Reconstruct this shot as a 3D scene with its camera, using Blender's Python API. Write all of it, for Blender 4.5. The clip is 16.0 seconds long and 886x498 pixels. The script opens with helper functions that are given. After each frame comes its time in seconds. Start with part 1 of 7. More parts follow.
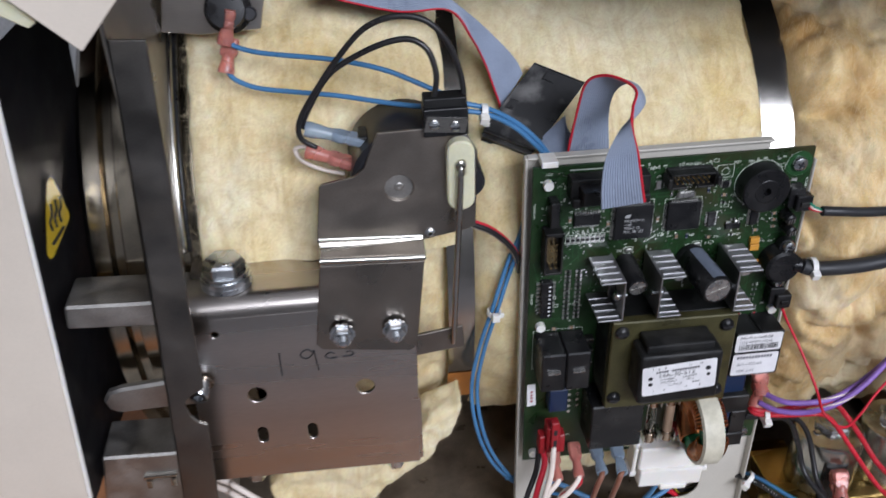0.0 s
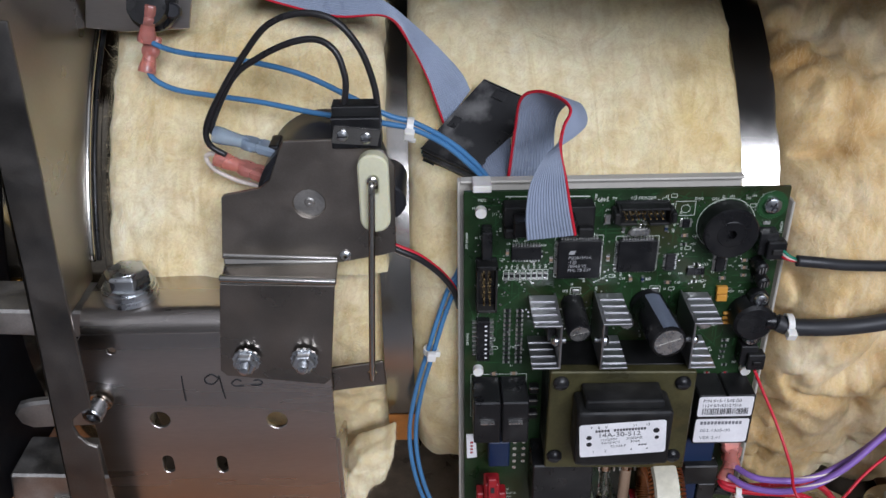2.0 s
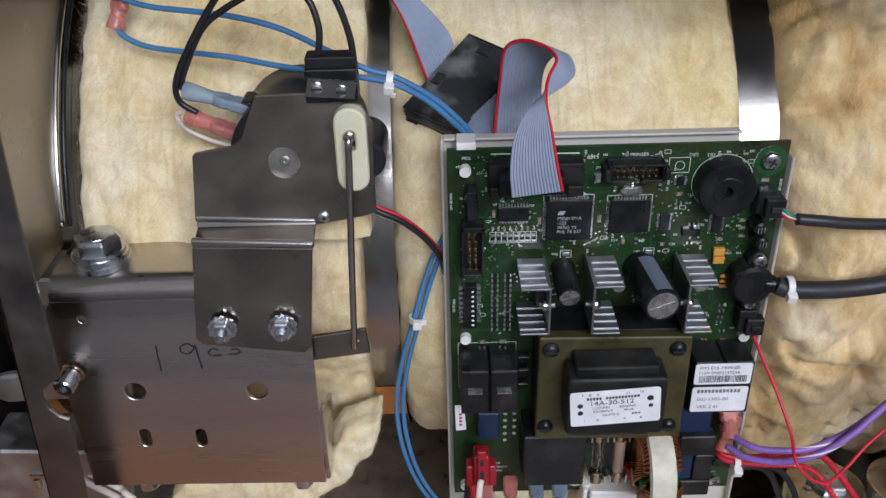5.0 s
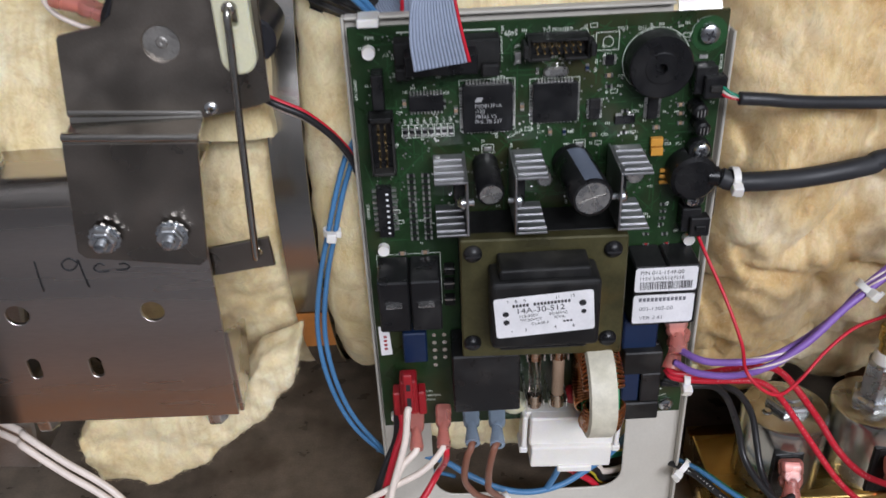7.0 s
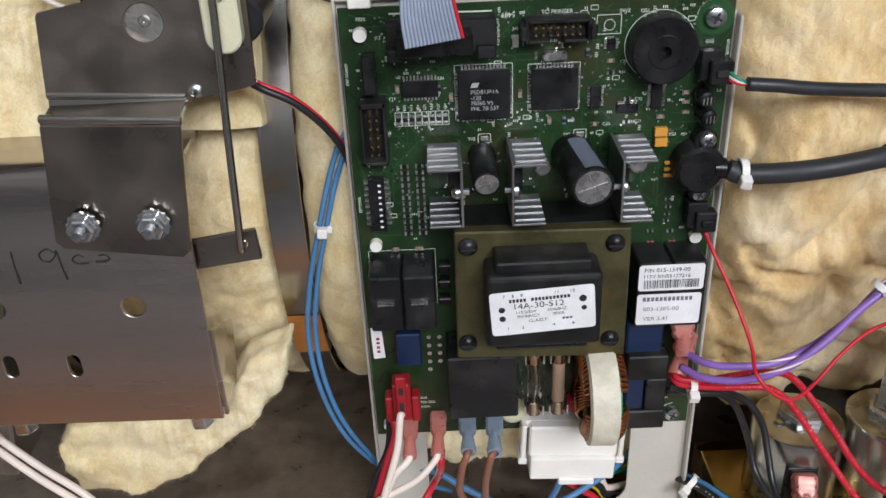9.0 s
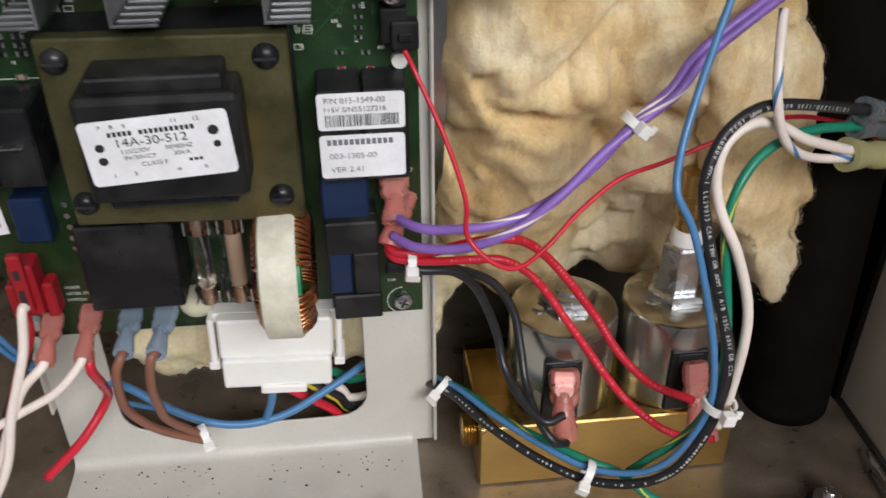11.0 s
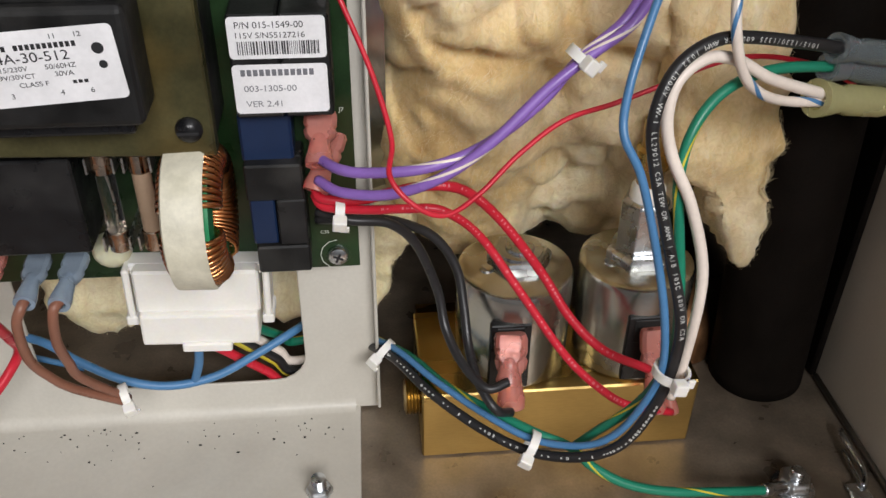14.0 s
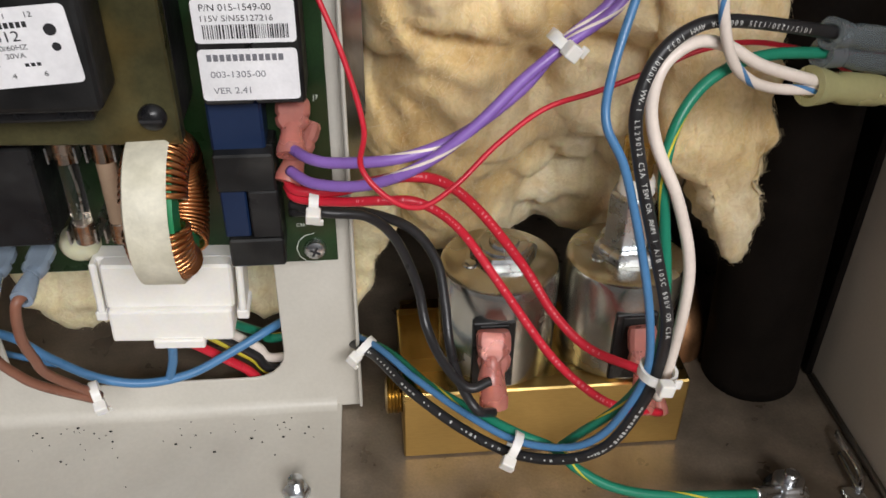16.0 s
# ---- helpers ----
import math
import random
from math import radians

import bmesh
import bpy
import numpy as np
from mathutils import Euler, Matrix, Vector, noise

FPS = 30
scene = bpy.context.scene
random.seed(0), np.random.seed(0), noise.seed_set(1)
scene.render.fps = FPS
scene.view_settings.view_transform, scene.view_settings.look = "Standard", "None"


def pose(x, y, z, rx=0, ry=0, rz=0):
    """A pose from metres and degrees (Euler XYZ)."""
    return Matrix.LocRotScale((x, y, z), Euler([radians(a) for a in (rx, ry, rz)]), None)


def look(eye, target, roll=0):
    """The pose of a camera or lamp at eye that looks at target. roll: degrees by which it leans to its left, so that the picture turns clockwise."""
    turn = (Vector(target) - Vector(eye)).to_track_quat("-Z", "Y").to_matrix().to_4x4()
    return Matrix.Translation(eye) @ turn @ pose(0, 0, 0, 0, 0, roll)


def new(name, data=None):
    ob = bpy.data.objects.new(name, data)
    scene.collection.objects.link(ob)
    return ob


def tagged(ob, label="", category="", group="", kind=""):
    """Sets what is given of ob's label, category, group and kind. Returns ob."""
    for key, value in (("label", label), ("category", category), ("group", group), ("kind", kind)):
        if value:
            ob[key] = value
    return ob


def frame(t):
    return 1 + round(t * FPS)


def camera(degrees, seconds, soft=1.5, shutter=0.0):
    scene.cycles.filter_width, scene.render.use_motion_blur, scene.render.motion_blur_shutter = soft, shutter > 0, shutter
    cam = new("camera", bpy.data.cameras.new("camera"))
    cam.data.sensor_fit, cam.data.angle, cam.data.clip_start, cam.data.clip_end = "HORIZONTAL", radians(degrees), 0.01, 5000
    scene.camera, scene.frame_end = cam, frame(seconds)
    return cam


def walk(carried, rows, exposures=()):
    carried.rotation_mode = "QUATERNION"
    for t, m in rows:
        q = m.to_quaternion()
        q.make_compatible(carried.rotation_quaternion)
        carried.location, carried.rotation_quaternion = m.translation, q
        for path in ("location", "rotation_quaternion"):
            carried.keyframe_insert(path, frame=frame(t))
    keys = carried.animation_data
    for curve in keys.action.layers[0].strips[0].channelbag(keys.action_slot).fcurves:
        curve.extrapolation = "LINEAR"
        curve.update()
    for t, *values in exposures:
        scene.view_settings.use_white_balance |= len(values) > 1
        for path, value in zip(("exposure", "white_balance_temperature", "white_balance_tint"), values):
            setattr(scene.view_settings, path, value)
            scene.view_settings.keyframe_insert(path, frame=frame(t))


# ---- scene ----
cam = camera(52.7, 16.0, shutter=0.5)
PATH = [
    (0, (-0.0848, -0.3654, 0.4652), (0.1094, 1.3902, -0.672), -1.5),
    (0.5, (-0.0533, -0.3465, 0.4442), (0.1105, 1.4427, -0.6437), -0.8),
    (1, (-0.0134, -0.3329, 0.4253), (0.0338, 1.4616, -0.6636), -0.6),
    (1.5, (-0.0071, -0.3402, 0.4305), (-0.0019, 1.4637, -0.6458), -1.3),
    (2, (-0.0113, -0.3402, 0.4368), (-0.004, 1.4805, -0.609), -0.9),
    (2.5, (-0.0071, -0.3413, 0.4347), (-0.0071, 1.4742, -0.6206), -1.3),
    (3, (-0.004, -0.3423, 0.4337), (-0.0176, 1.4658, -0.6342), -1.8),
    (3.5, (0.0002, -0.3413, 0.4326), (0.0149, 1.4637, -0.6394), -1.3),
    (3.7, (-0.004, -0.3413, 0.4274), (0.0149, 1.4679, -0.6384), -1.9),
    (5.8, (0.0002, -0.3266, 0.4116), (-0.0145, 1.4795, -0.6604), -1.3),
    (6, (0.0013, -0.3266, 0.4074), (0.0023, 1.4784, -0.6647), -1.1),
    (6.5, (0.0118, -0.3266, 0.3959), (0.0107, 1.4668, -0.6982), -2.9),
    (7, (0.0275, -0.3171, 0.3696), (0.0433, 1.4689, -0.735), -2.7),
    (7.5, (0.0296, -0.3055, 0.3539), (0.0097, 1.4963, -0.7245), -3.2),
    (8, (0.0296, -0.3087, 0.3507), (0.0181, 1.4889, -0.735), -3.0),
    (8.5, (0.037, -0.3171, 0.3528), (0.0296, 1.4963, -0.7067), -3.1),
    (9, (0.0328, -0.3119, 0.3476), (0.0296, 1.5173, -0.6846), -2.6),
    (9.5, (0.0391, -0.2993, 0.3413), (0.0422, 1.5225, -0.7024), -2.9),
    (10, (0.0653, -0.2772, 0.3308), (0.164, 1.4679, -0.8337), -1.9),
    (10.2, (0.079, -0.272, 0.3108), (0.2606, 1.4647, -0.8579), -0.8),
    (12.3, (0.1336, -0.2447, 0.2615), (0.332, 1.4795, -0.9219), 0.5),
    (12.5, (0.1325, -0.2447, 0.2594), (0.3352, 1.4742, -0.9293), 0.6),
    (13, (0.1357, -0.2447, 0.2583), (0.3352, 1.4721, -0.9356), 0.6),
    (13.5, (0.1367, -0.2436, 0.2572), (0.3215, 1.4679, -0.9461), 0.7),
    (14, (0.1409, -0.2436, 0.2541), (0.3194, 1.4658, -0.9534), 0.8),
    (14.5, (0.142, -0.2426, 0.2541), (0.3121, 1.47, -0.9503), 0.8),
    (15, (0.1441, -0.2426, 0.2541), (0.3131, 1.4742, -0.9429), 0.9),
    (15.5, (0.1462, -0.2394, 0.251), (0.3068, 1.4774, -0.9482), 0.8),
    (16, (0.1493, -0.2363, 0.2478), (0.3173, 1.4679, -0.967), 0.8),
]
walk(cam, [(t, look(eye, target, roll)) for t, eye, target, roll in PATH],
     ((0, -0.14, 6050, 17), (0.5, -0.23, 6050, 17), (1.5, -0.24, 6000, 17), (3.5, -0.25, 6000, 17), (6, -0.22, 6050, 17), (7, -0.16, 6200, 17), (7.5, -0.05, 6320, 16), (9.5, -0.02, 6380, 15), (10, -0.07, 6380, 15), (12.5, -0.09, 6750, 14), (16, -0.07, 6750, 14)))

# ---- light ----
world = bpy.data.worlds.new("world")
scene.world = world
world.use_nodes = True
sky = world.node_tree.nodes.new("ShaderNodeTexSky")
sky.sky_type, sky.sun_disc = "NISHITA", False
sky.sun_elevation, sky.sun_rotation = radians(40), radians(180)
world.node_tree.links.new(sky.outputs[0], world.node_tree.nodes["Background"].inputs[0])
world.node_tree.nodes["Background"].inputs[1].default_value = 0.1


def window_light(name, eye, target, sx, sy, power, colour):
    lamp = bpy.data.lights.new(name, "AREA")
    lamp.shape, lamp.size, lamp.size_y, lamp.energy, lamp.color = "RECTANGLE", sx, sy, power, colour
    ob = new(name, lamp)
    ob.matrix_basis = look(eye, target)
    return ob


window_light("window_daylight", (0.75, -2.42, 1.75), (0.05, 0.0, 0.2), 1.9, 0.8, 87, (0.94, 0.98, 1.0))

# ---- helpers for building ----
WORLD = {}


def thing(name, label, category, at=(0, 0, 0), group="", kind=""):
    ob = new(name)
    ob.empty_display_size = 0.01
    ob.matrix_basis = Matrix.Translation(at)
    WORLD[ob] = ob.matrix_basis.copy()
    return tagged(ob, label, category, group, kind)


def part(name, bm, material, parent=None, label="", smooth=None):
    """One mesh object, built in world places, under a thing or a part."""
    me = bpy.data.meshes.new(name)
    bm.normal_update()
    bm.to_mesh(me)
    bm.free()
    for m in (material if isinstance(material, (list, tuple)) else [material]):
        me.materials.append(m)
    if smooth is not None:
        me.shade_smooth()
        me.set_sharp_from_angle(angle=radians(smooth))
    ob = new(name, me)
    WORLD[ob] = Matrix.Identity(4)
    if parent:
        ob.parent = parent
        ob.matrix_parent_inverse = WORLD[parent].inverted()
    if label:
        ob["label"] = label
    return ob


def solo(name, bm, material, label, category, group="", kind="", smooth=None):
    return tagged(part(name, bm, material, None, label, smooth), label, category, group, kind)


def bev(bm, amount, segs=2, edges=None):
    if amount > 0:
        bmesh.ops.bevel(bm, geom=edges or bm.edges[:], offset=amount, segments=segs, profile=0.5, affect="EDGES", clamp_overlap=True)
    return bm


def join(*bms):
    out = bmesh.new()
    for b in bms:
        me = bpy.data.meshes.new("tmp")
        b.to_mesh(me)
        b.free()
        out.from_mesh(me)
        bpy.data.meshes.remove(me)
    return out


def box(x0, x1, y0, y1, z0, z1, bevel=0.0, segs=2, turn=None):
    bm = bmesh.new()
    bmesh.ops.create_cube(bm, size=1, matrix=Matrix.Translation(((x0 + x1) / 2, (y0 + y1) / 2, (z0 + z1) / 2)) @ Matrix.Diagonal((abs(x1 - x0), abs(y1 - y0), abs(z1 - z0), 1)))
    bev(bm, bevel, segs)
    if turn is not None:
        bm.transform(turn)
    return bm


def axis_matrix(p0, p1):
    p0, p1 = Vector(p0), Vector(p1)
    return Matrix.Translation(p0) @ (p1 - p0).to_track_quat("Z", "Y").to_matrix().to_4x4()


def lathe(p0, p1, profile, seg=32, arc=None):
    """Turns a profile of (distance along, radius) about the line from p0 to p1."""
    bm = bmesh.new()
    n = seg
    a0, a1 = arc or (0, 2 * math.pi)
    cnt = n if arc is None else n + 1
    rings = []
    for d, r in profile:
        if r < 1e-7:
            rings.append([bm.verts.new((0, 0, d))] * cnt)
        else:
            rings.append([bm.verts.new((r * math.cos(a0 + (a1 - a0) * k / n), r * math.sin(a0 + (a1 - a0) * k / n), d)) for k in range(cnt)])
    for ra, rb in zip(rings, rings[1:]):
        for k in range(n):
            j = (k + 1) % cnt if arc is None else k + 1
            vs = []
            for v in (ra[k], ra[j], rb[j], rb[k]):
                if v not in vs:
                    vs.append(v)
            if len(vs) > 2:
                bm.faces.new(vs)
    bmesh.ops.recalc_face_normals(bm, faces=bm.faces[:])
    bm.transform(axis_matrix(p0, p1))
    return bm


def rod(p0, p1, r, seg=20, bevel=0.0):
    h = (Vector(p1) - Vector(p0)).length
    b = min(bevel, h / 2.01, r * 0.9)
    prof = [(0, 0), (0, r - b), (b, r), (h - b, r), (h, r - b), (h, 0)] if b else [(0, 0), (0, r), (h, r), (h, 0)]
    return lathe(p0, p1, prof, seg)


def prism(outline, thick, place, holes=(), bevel=0.0):
    """A plate: an outline in its own plane (u, v), holes as outlines, thickness along -w, put at place."""
    bm = bmesh.new()
    loops = [[bm.verts.new((u, v, 0)) for u, v in ring] for ring in [outline, *holes]]
    edges = []
    for ring in loops:
        edges += [bm.edges.new((a, b)) for a, b in zip(ring, ring[1:] + ring[:1])]
    if holes:
        bmesh.ops.triangle_fill(bm, use_beauty=True, use_dissolve=True, edges=edges)
    else:
        bm.faces.new(loops[0])
    faces = bm.faces[:]
    ext = bmesh.ops.extrude_face_region(bm, geom=faces)
    bmesh.ops.translate(bm, vec=(0, 0, -thick), verts=[g for g in ext["geom"] if isinstance(g, bmesh.types.BMVert)])
    bmesh.ops.recalc_face_normals(bm, faces=bm.faces[:])
    if bevel:
        bev(bm, bevel, 1, [e for e in bm.edges if e.calc_face_angle(0) > 1.0])
    bm.transform(place)
    return bm


def facing(y):
    """Plane for prism(): u is x, v is z, thickness goes away from the viewer, front at y."""
    return Matrix(((1, 0, 0, 0), (0, 0, -1, y), (0, 1, 0, 0), (0, 0, 0, 1)))


def circle(cx, cy, r, n=24, sx=1.0, sy=1.0):
    return [(cx + r * sx * math.cos(2 * math.pi * k / n), cy + r * sy * math.sin(2 * math.pi * k / n)) for k in range(n)]


def slot(cx, cy, w, h, n=8):
    """An upright slot with round ends."""
    r = w / 2
    up = [(cx + r * math.cos(math.pi * k / n), cy + h / 2 - r + r * math.sin(math.pi * k / n)) for k in range(n + 1)]
    return up + [(cx - r * math.cos(math.pi * k / n), cy - h / 2 + r - r * math.sin(math.pi * k / n)) for k in range(n + 1)]


def rounded(x0, x1, y0, y1, r, n=5):
    out = []
    for cx, cy, a in ((x1 - r, y1 - r, 0), (x0 + r, y1 - r, 90), (x0 + r, y0 + r, 180), (x1 - r, y0 + r, 270)):
        out += [(cx + r * math.cos(radians(a + 90 * k / n)), cy + r * math.sin(radians(a + 90 * k / n))) for k in range(n + 1)]
    return out


def spline(points, steps=10):
    """A smooth line through the points (centripetal-like Catmull-Rom)."""
    p = [Vector(q) for q in points]
    if len(p) == 2:
        return [p[0].lerp(p[1], k / steps) for k in range(steps + 1)]
    p = [p[0] * 2 - p[1]] + p + [p[-1] * 2 - p[-2]]
    out = []
    for a, b, c, d in zip(p, p[1:], p[2:], p[3:]):
        for k in range(steps):
            t = k / steps
            out.append(0.5 * ((2 * b) + (c - a) * t + (2 * a - 5 * b + 4 * c - d) * t * t + (3 * b - a - 3 * c + d) * t ** 3))
    out.append(p[-2])
    return out


def tube(points, r, seg=10, stripe=0, steps=10, width=1):
    """A round wire along a smooth line; stripe: turns per metre of a second colour."""
    line = spline(points, steps)
    bm = bmesh.new()
    rings, along = [], [0.0]
    t = (line[1] - line[0]).normalized()
    n = t.orthogonal().normalized()
    for i, q in enumerate(line):
        t2 = (line[min(i + 1, len(line) - 1)] - line[max(i - 1, 0)]).normalized()
        n = (t.rotation_difference(t2) @ n).normalized()
        n = (n - t2 * n.dot(t2)).normalized()
        t = t2
        b = t.cross(n)
        if i:
            along.append(along[-1] + (q - line[i - 1]).length)
        turn = 2 * math.pi * stripe * along[-1]
        rings.append([bm.verts.new(q + n * (r * math.cos(turn + 2 * math.pi * k / seg)) + b * (r * math.sin(turn + 2 * math.pi * k / seg))) for k in range(seg)])
    for i in range(len(rings) - 1):
        for k in range(seg):
            f = bm.faces.new((rings[i][k], rings[i][(k + 1) % seg], rings[i + 1][(k + 1) % seg], rings[i + 1][k]))
            f.smooth = True
            if stripe and k < width:
                f.material_index = 1
    bm.faces.new(rings[0][::-1])
    bm.faces.new(rings[-1])
    return bm


# ---- materials ----
def material(name, colour, rough=0.5, metal=0.0, vary=0.12, scale=60.0, fine=900.0, bump=0.1, tint=None, patches=0.0, spec=0.5,
             stretch=(1, 1, 1), trans=0.0, ior=1.45, sub=0.0, random_tone=0.0, coat=0.0, aniso=0.0, rough_vary=0.12):
    """Principled surface with a broad and a fine variation; tint: colour of stains that cover part of it."""
    m = bpy.data.materials.new(name)
    m.use_nodes = True
    nt = m.node_tree
    nodes, links = nt.nodes, nt.links
    bsdf = nodes["Principled BSDF"]
    geo = nodes.new("ShaderNodeTexCoord")
    mp = nodes.new("ShaderNodeMapping")
    mp.inputs["Scale"].default_value = stretch
    links.new(geo.outputs["Object"], mp.inputs[0])

    def noisy(s, detail=4.0):
        n = nodes.new("ShaderNodeTexNoise")
        n.inputs["Scale"].default_value, n.inputs["Detail"].default_value = s, detail
        links.new(mp.outputs[0], n.inputs["Vector"])
        return n.outputs[0]

    def blend(kind, a, b, f):
        x = nodes.new("ShaderNodeMix")
        x.data_type, x.blend_type = "RGBA", kind
        for sock, v in ((x.inputs[0], f), (x.inputs[6], a), (x.inputs[7], b)):
            if isinstance(v, bpy.types.NodeSocket):
                links.new(v, sock)
            else:
                sock.default_value = v if isinstance(v, (int, float)) else (*v, 1)
        return x.outputs[2]

    def remap(v, a, b, c, d):
        r = nodes.new("ShaderNodeMapRange")
        links.new(v, r.inputs[0])
        for k, q in enumerate((a, b, c, d)):
            r.inputs[k + 1].default_value = q
        return r.outputs[0]

    broad, grain = noisy(scale), noisy(fine, 2.0)
    dark = tuple(max(0, c * (1 - 2 * vary)) for c in colour)
    light = tuple(min(1, c * (1 + vary)) for c in colour)
    col = blend("MIX", dark, light, remap(broad, 0.3, 0.7, 0, 1))
    col = blend("MULTIPLY", col, (1 - vary,) * 3, remap(grain, 0.35, 0.65, 0, 0.8))
    if tint:
        col = blend("MIX", col, tint, remap(noisy(scale * 0.45, 6.0), 0.5, 0.68, 0, patches))
    if random_tone:
        info = nodes.new("ShaderNodeObjectInfo")
        col = blend("MULTIPLY", col, (1 - random_tone,) * 3, info.outputs["Random"])
    links.new(col, bsdf.inputs["Base Color"])
    links.new(remap(broad, 0.3, 0.7, max(0.02, rough - rough_vary), min(1, rough + rough_vary)), bsdf.inputs["Roughness"])
    bsdf.inputs["Metallic"].default_value = metal
    bsdf.inputs["Specular IOR Level"].default_value = spec
    bsdf.inputs["IOR"].default_value = ior
    bsdf.inputs["Transmission Weight"].default_value = trans
    bsdf.inputs["Coat Weight"].default_value = coat
    bsdf.inputs["Anisotropic"].default_value = aniso
    if sub:
        bsdf.inputs["Subsurface Weight"].default_value = sub
        bsdf.inputs["Subsurface Radius"].default_value = (0.004, 0.003, 0.0015)
        bsdf.inputs["Subsurface Scale"].default_value = 1.0
    if bump:
        bp = nodes.new("ShaderNodeBump")
        bp.inputs["Strength"].default_value, bp.inputs["Distance"].default_value = bump, 0.0006
        links.new(grain, bp.inputs["Height"])
        links.new(bp.outputs[0], bsdf.inputs["Normal"])
    return m


def plain(name, colour, rough=0.45, **kw):
    kw.setdefault("vary", 0.06)
    kw.setdefault("bump", 0.04)
    return material(name, colour, rough, **kw)


STEEL = material("brushed_steel", (0.55, 0.51, 0.475), 0.25, 1.0, 0.07, 35, 1500, 0.05, stretch=(0.12, 1, 1), tint=(0.34, 0.30, 0.26), patches=0.35)
STEEL_DARK = material("dull_steel", (0.36, 0.318, 0.277), 0.33, 1.0, 0.08, 40, 1400, 0.05, tint=(0.19, 0.17, 0.145), patches=0.4)
RING = material("tarnished_ring", (0.44, 0.385, 0.30), 0.16, 1.0, 0.12, 60, 900, 0.03, rough_vary=0.05)
SHEET_STEEL = material("grey_side_sheet", (0.35, 0.33, 0.305), 0.36, 1.0, 0.06, 30, 1300, 0.04, tint=(0.27, 0.25, 0.23), patches=0.4)
POST = material("post_steel", (0.20, 0.19, 0.175), 0.4, 1.0, 0.1, 60, 1200, 0.05, tint=(0.28, 0.24, 0.19), patches=0.3)
DUSTY = material("grimy_black", (0.014, 0.014, 0.015), 0.5, 0.0, 0.2, 130, 1500, 0.15, tint=(0.17, 0.165, 0.16), patches=0.85, spec=0.35)
STEEL_BRIGHT = material("polished_steel", (0.50, 0.48, 0.44), 0.2, 1.0, 0.03, 50, 900, 0.03, rough_vary=0.03)
ZINC = material("zinc_plate", (0.66, 0.68, 0.70), 0.27, 1.0, 0.12, 120, 1500, 0.06)
ALUMINIUM = material("cast_aluminium", (0.5, 0.48, 0.45), 0.5, 1.0, 0.12, 70, 900, 0.25)
SHEET = material("valve_can", (0.62, 0.615, 0.575), 0.23, 1.0, 0.06, 45, 700, 0.05, tint=(0.54, 0.49, 0.34), patches=0.4, rough_vary=0.07)
BRASS = material("brass", (0.50, 0.345, 0.125), 0.32, 1.0, 0.08, 40, 1500, 0.05, stretch=(0.2, 1, 1))
COPPER = material("enamelled_copper", (0.62, 0.25, 0.09), 0.3, 1.0, 0.1, 60, 900, 0.02, coat=0.5)
FIBRE = material("loose_fibre", (0.84, 0.69, 0.43), 0.6, 0.0, 0.1, 60, 900, 0.0)
GOLD_PIN = material("gold_flash", (0.80, 0.56, 0.24), 0.28, 1.0, 0.08, 60, 900, 0.0)
FUSE_CAP = material("tarnished_cap", (0.52, 0.42, 0.33), 0.2, 1.0, 0.12, 200, 900, 0.02)
ORANGE_PATCH = plain("orange_patch", (0.62, 0.24, 0.055), 0.55, vary=0.12)
SEAL = plain("dark_red_rubber", (0.12, 0.008, 0.010), 0.6)
BAND = material("strap_steel", (0.46, 0.44, 0.41), 0.22, 1.0, 0.06, 30, 1200, 0.03, rough_vary=0.05)


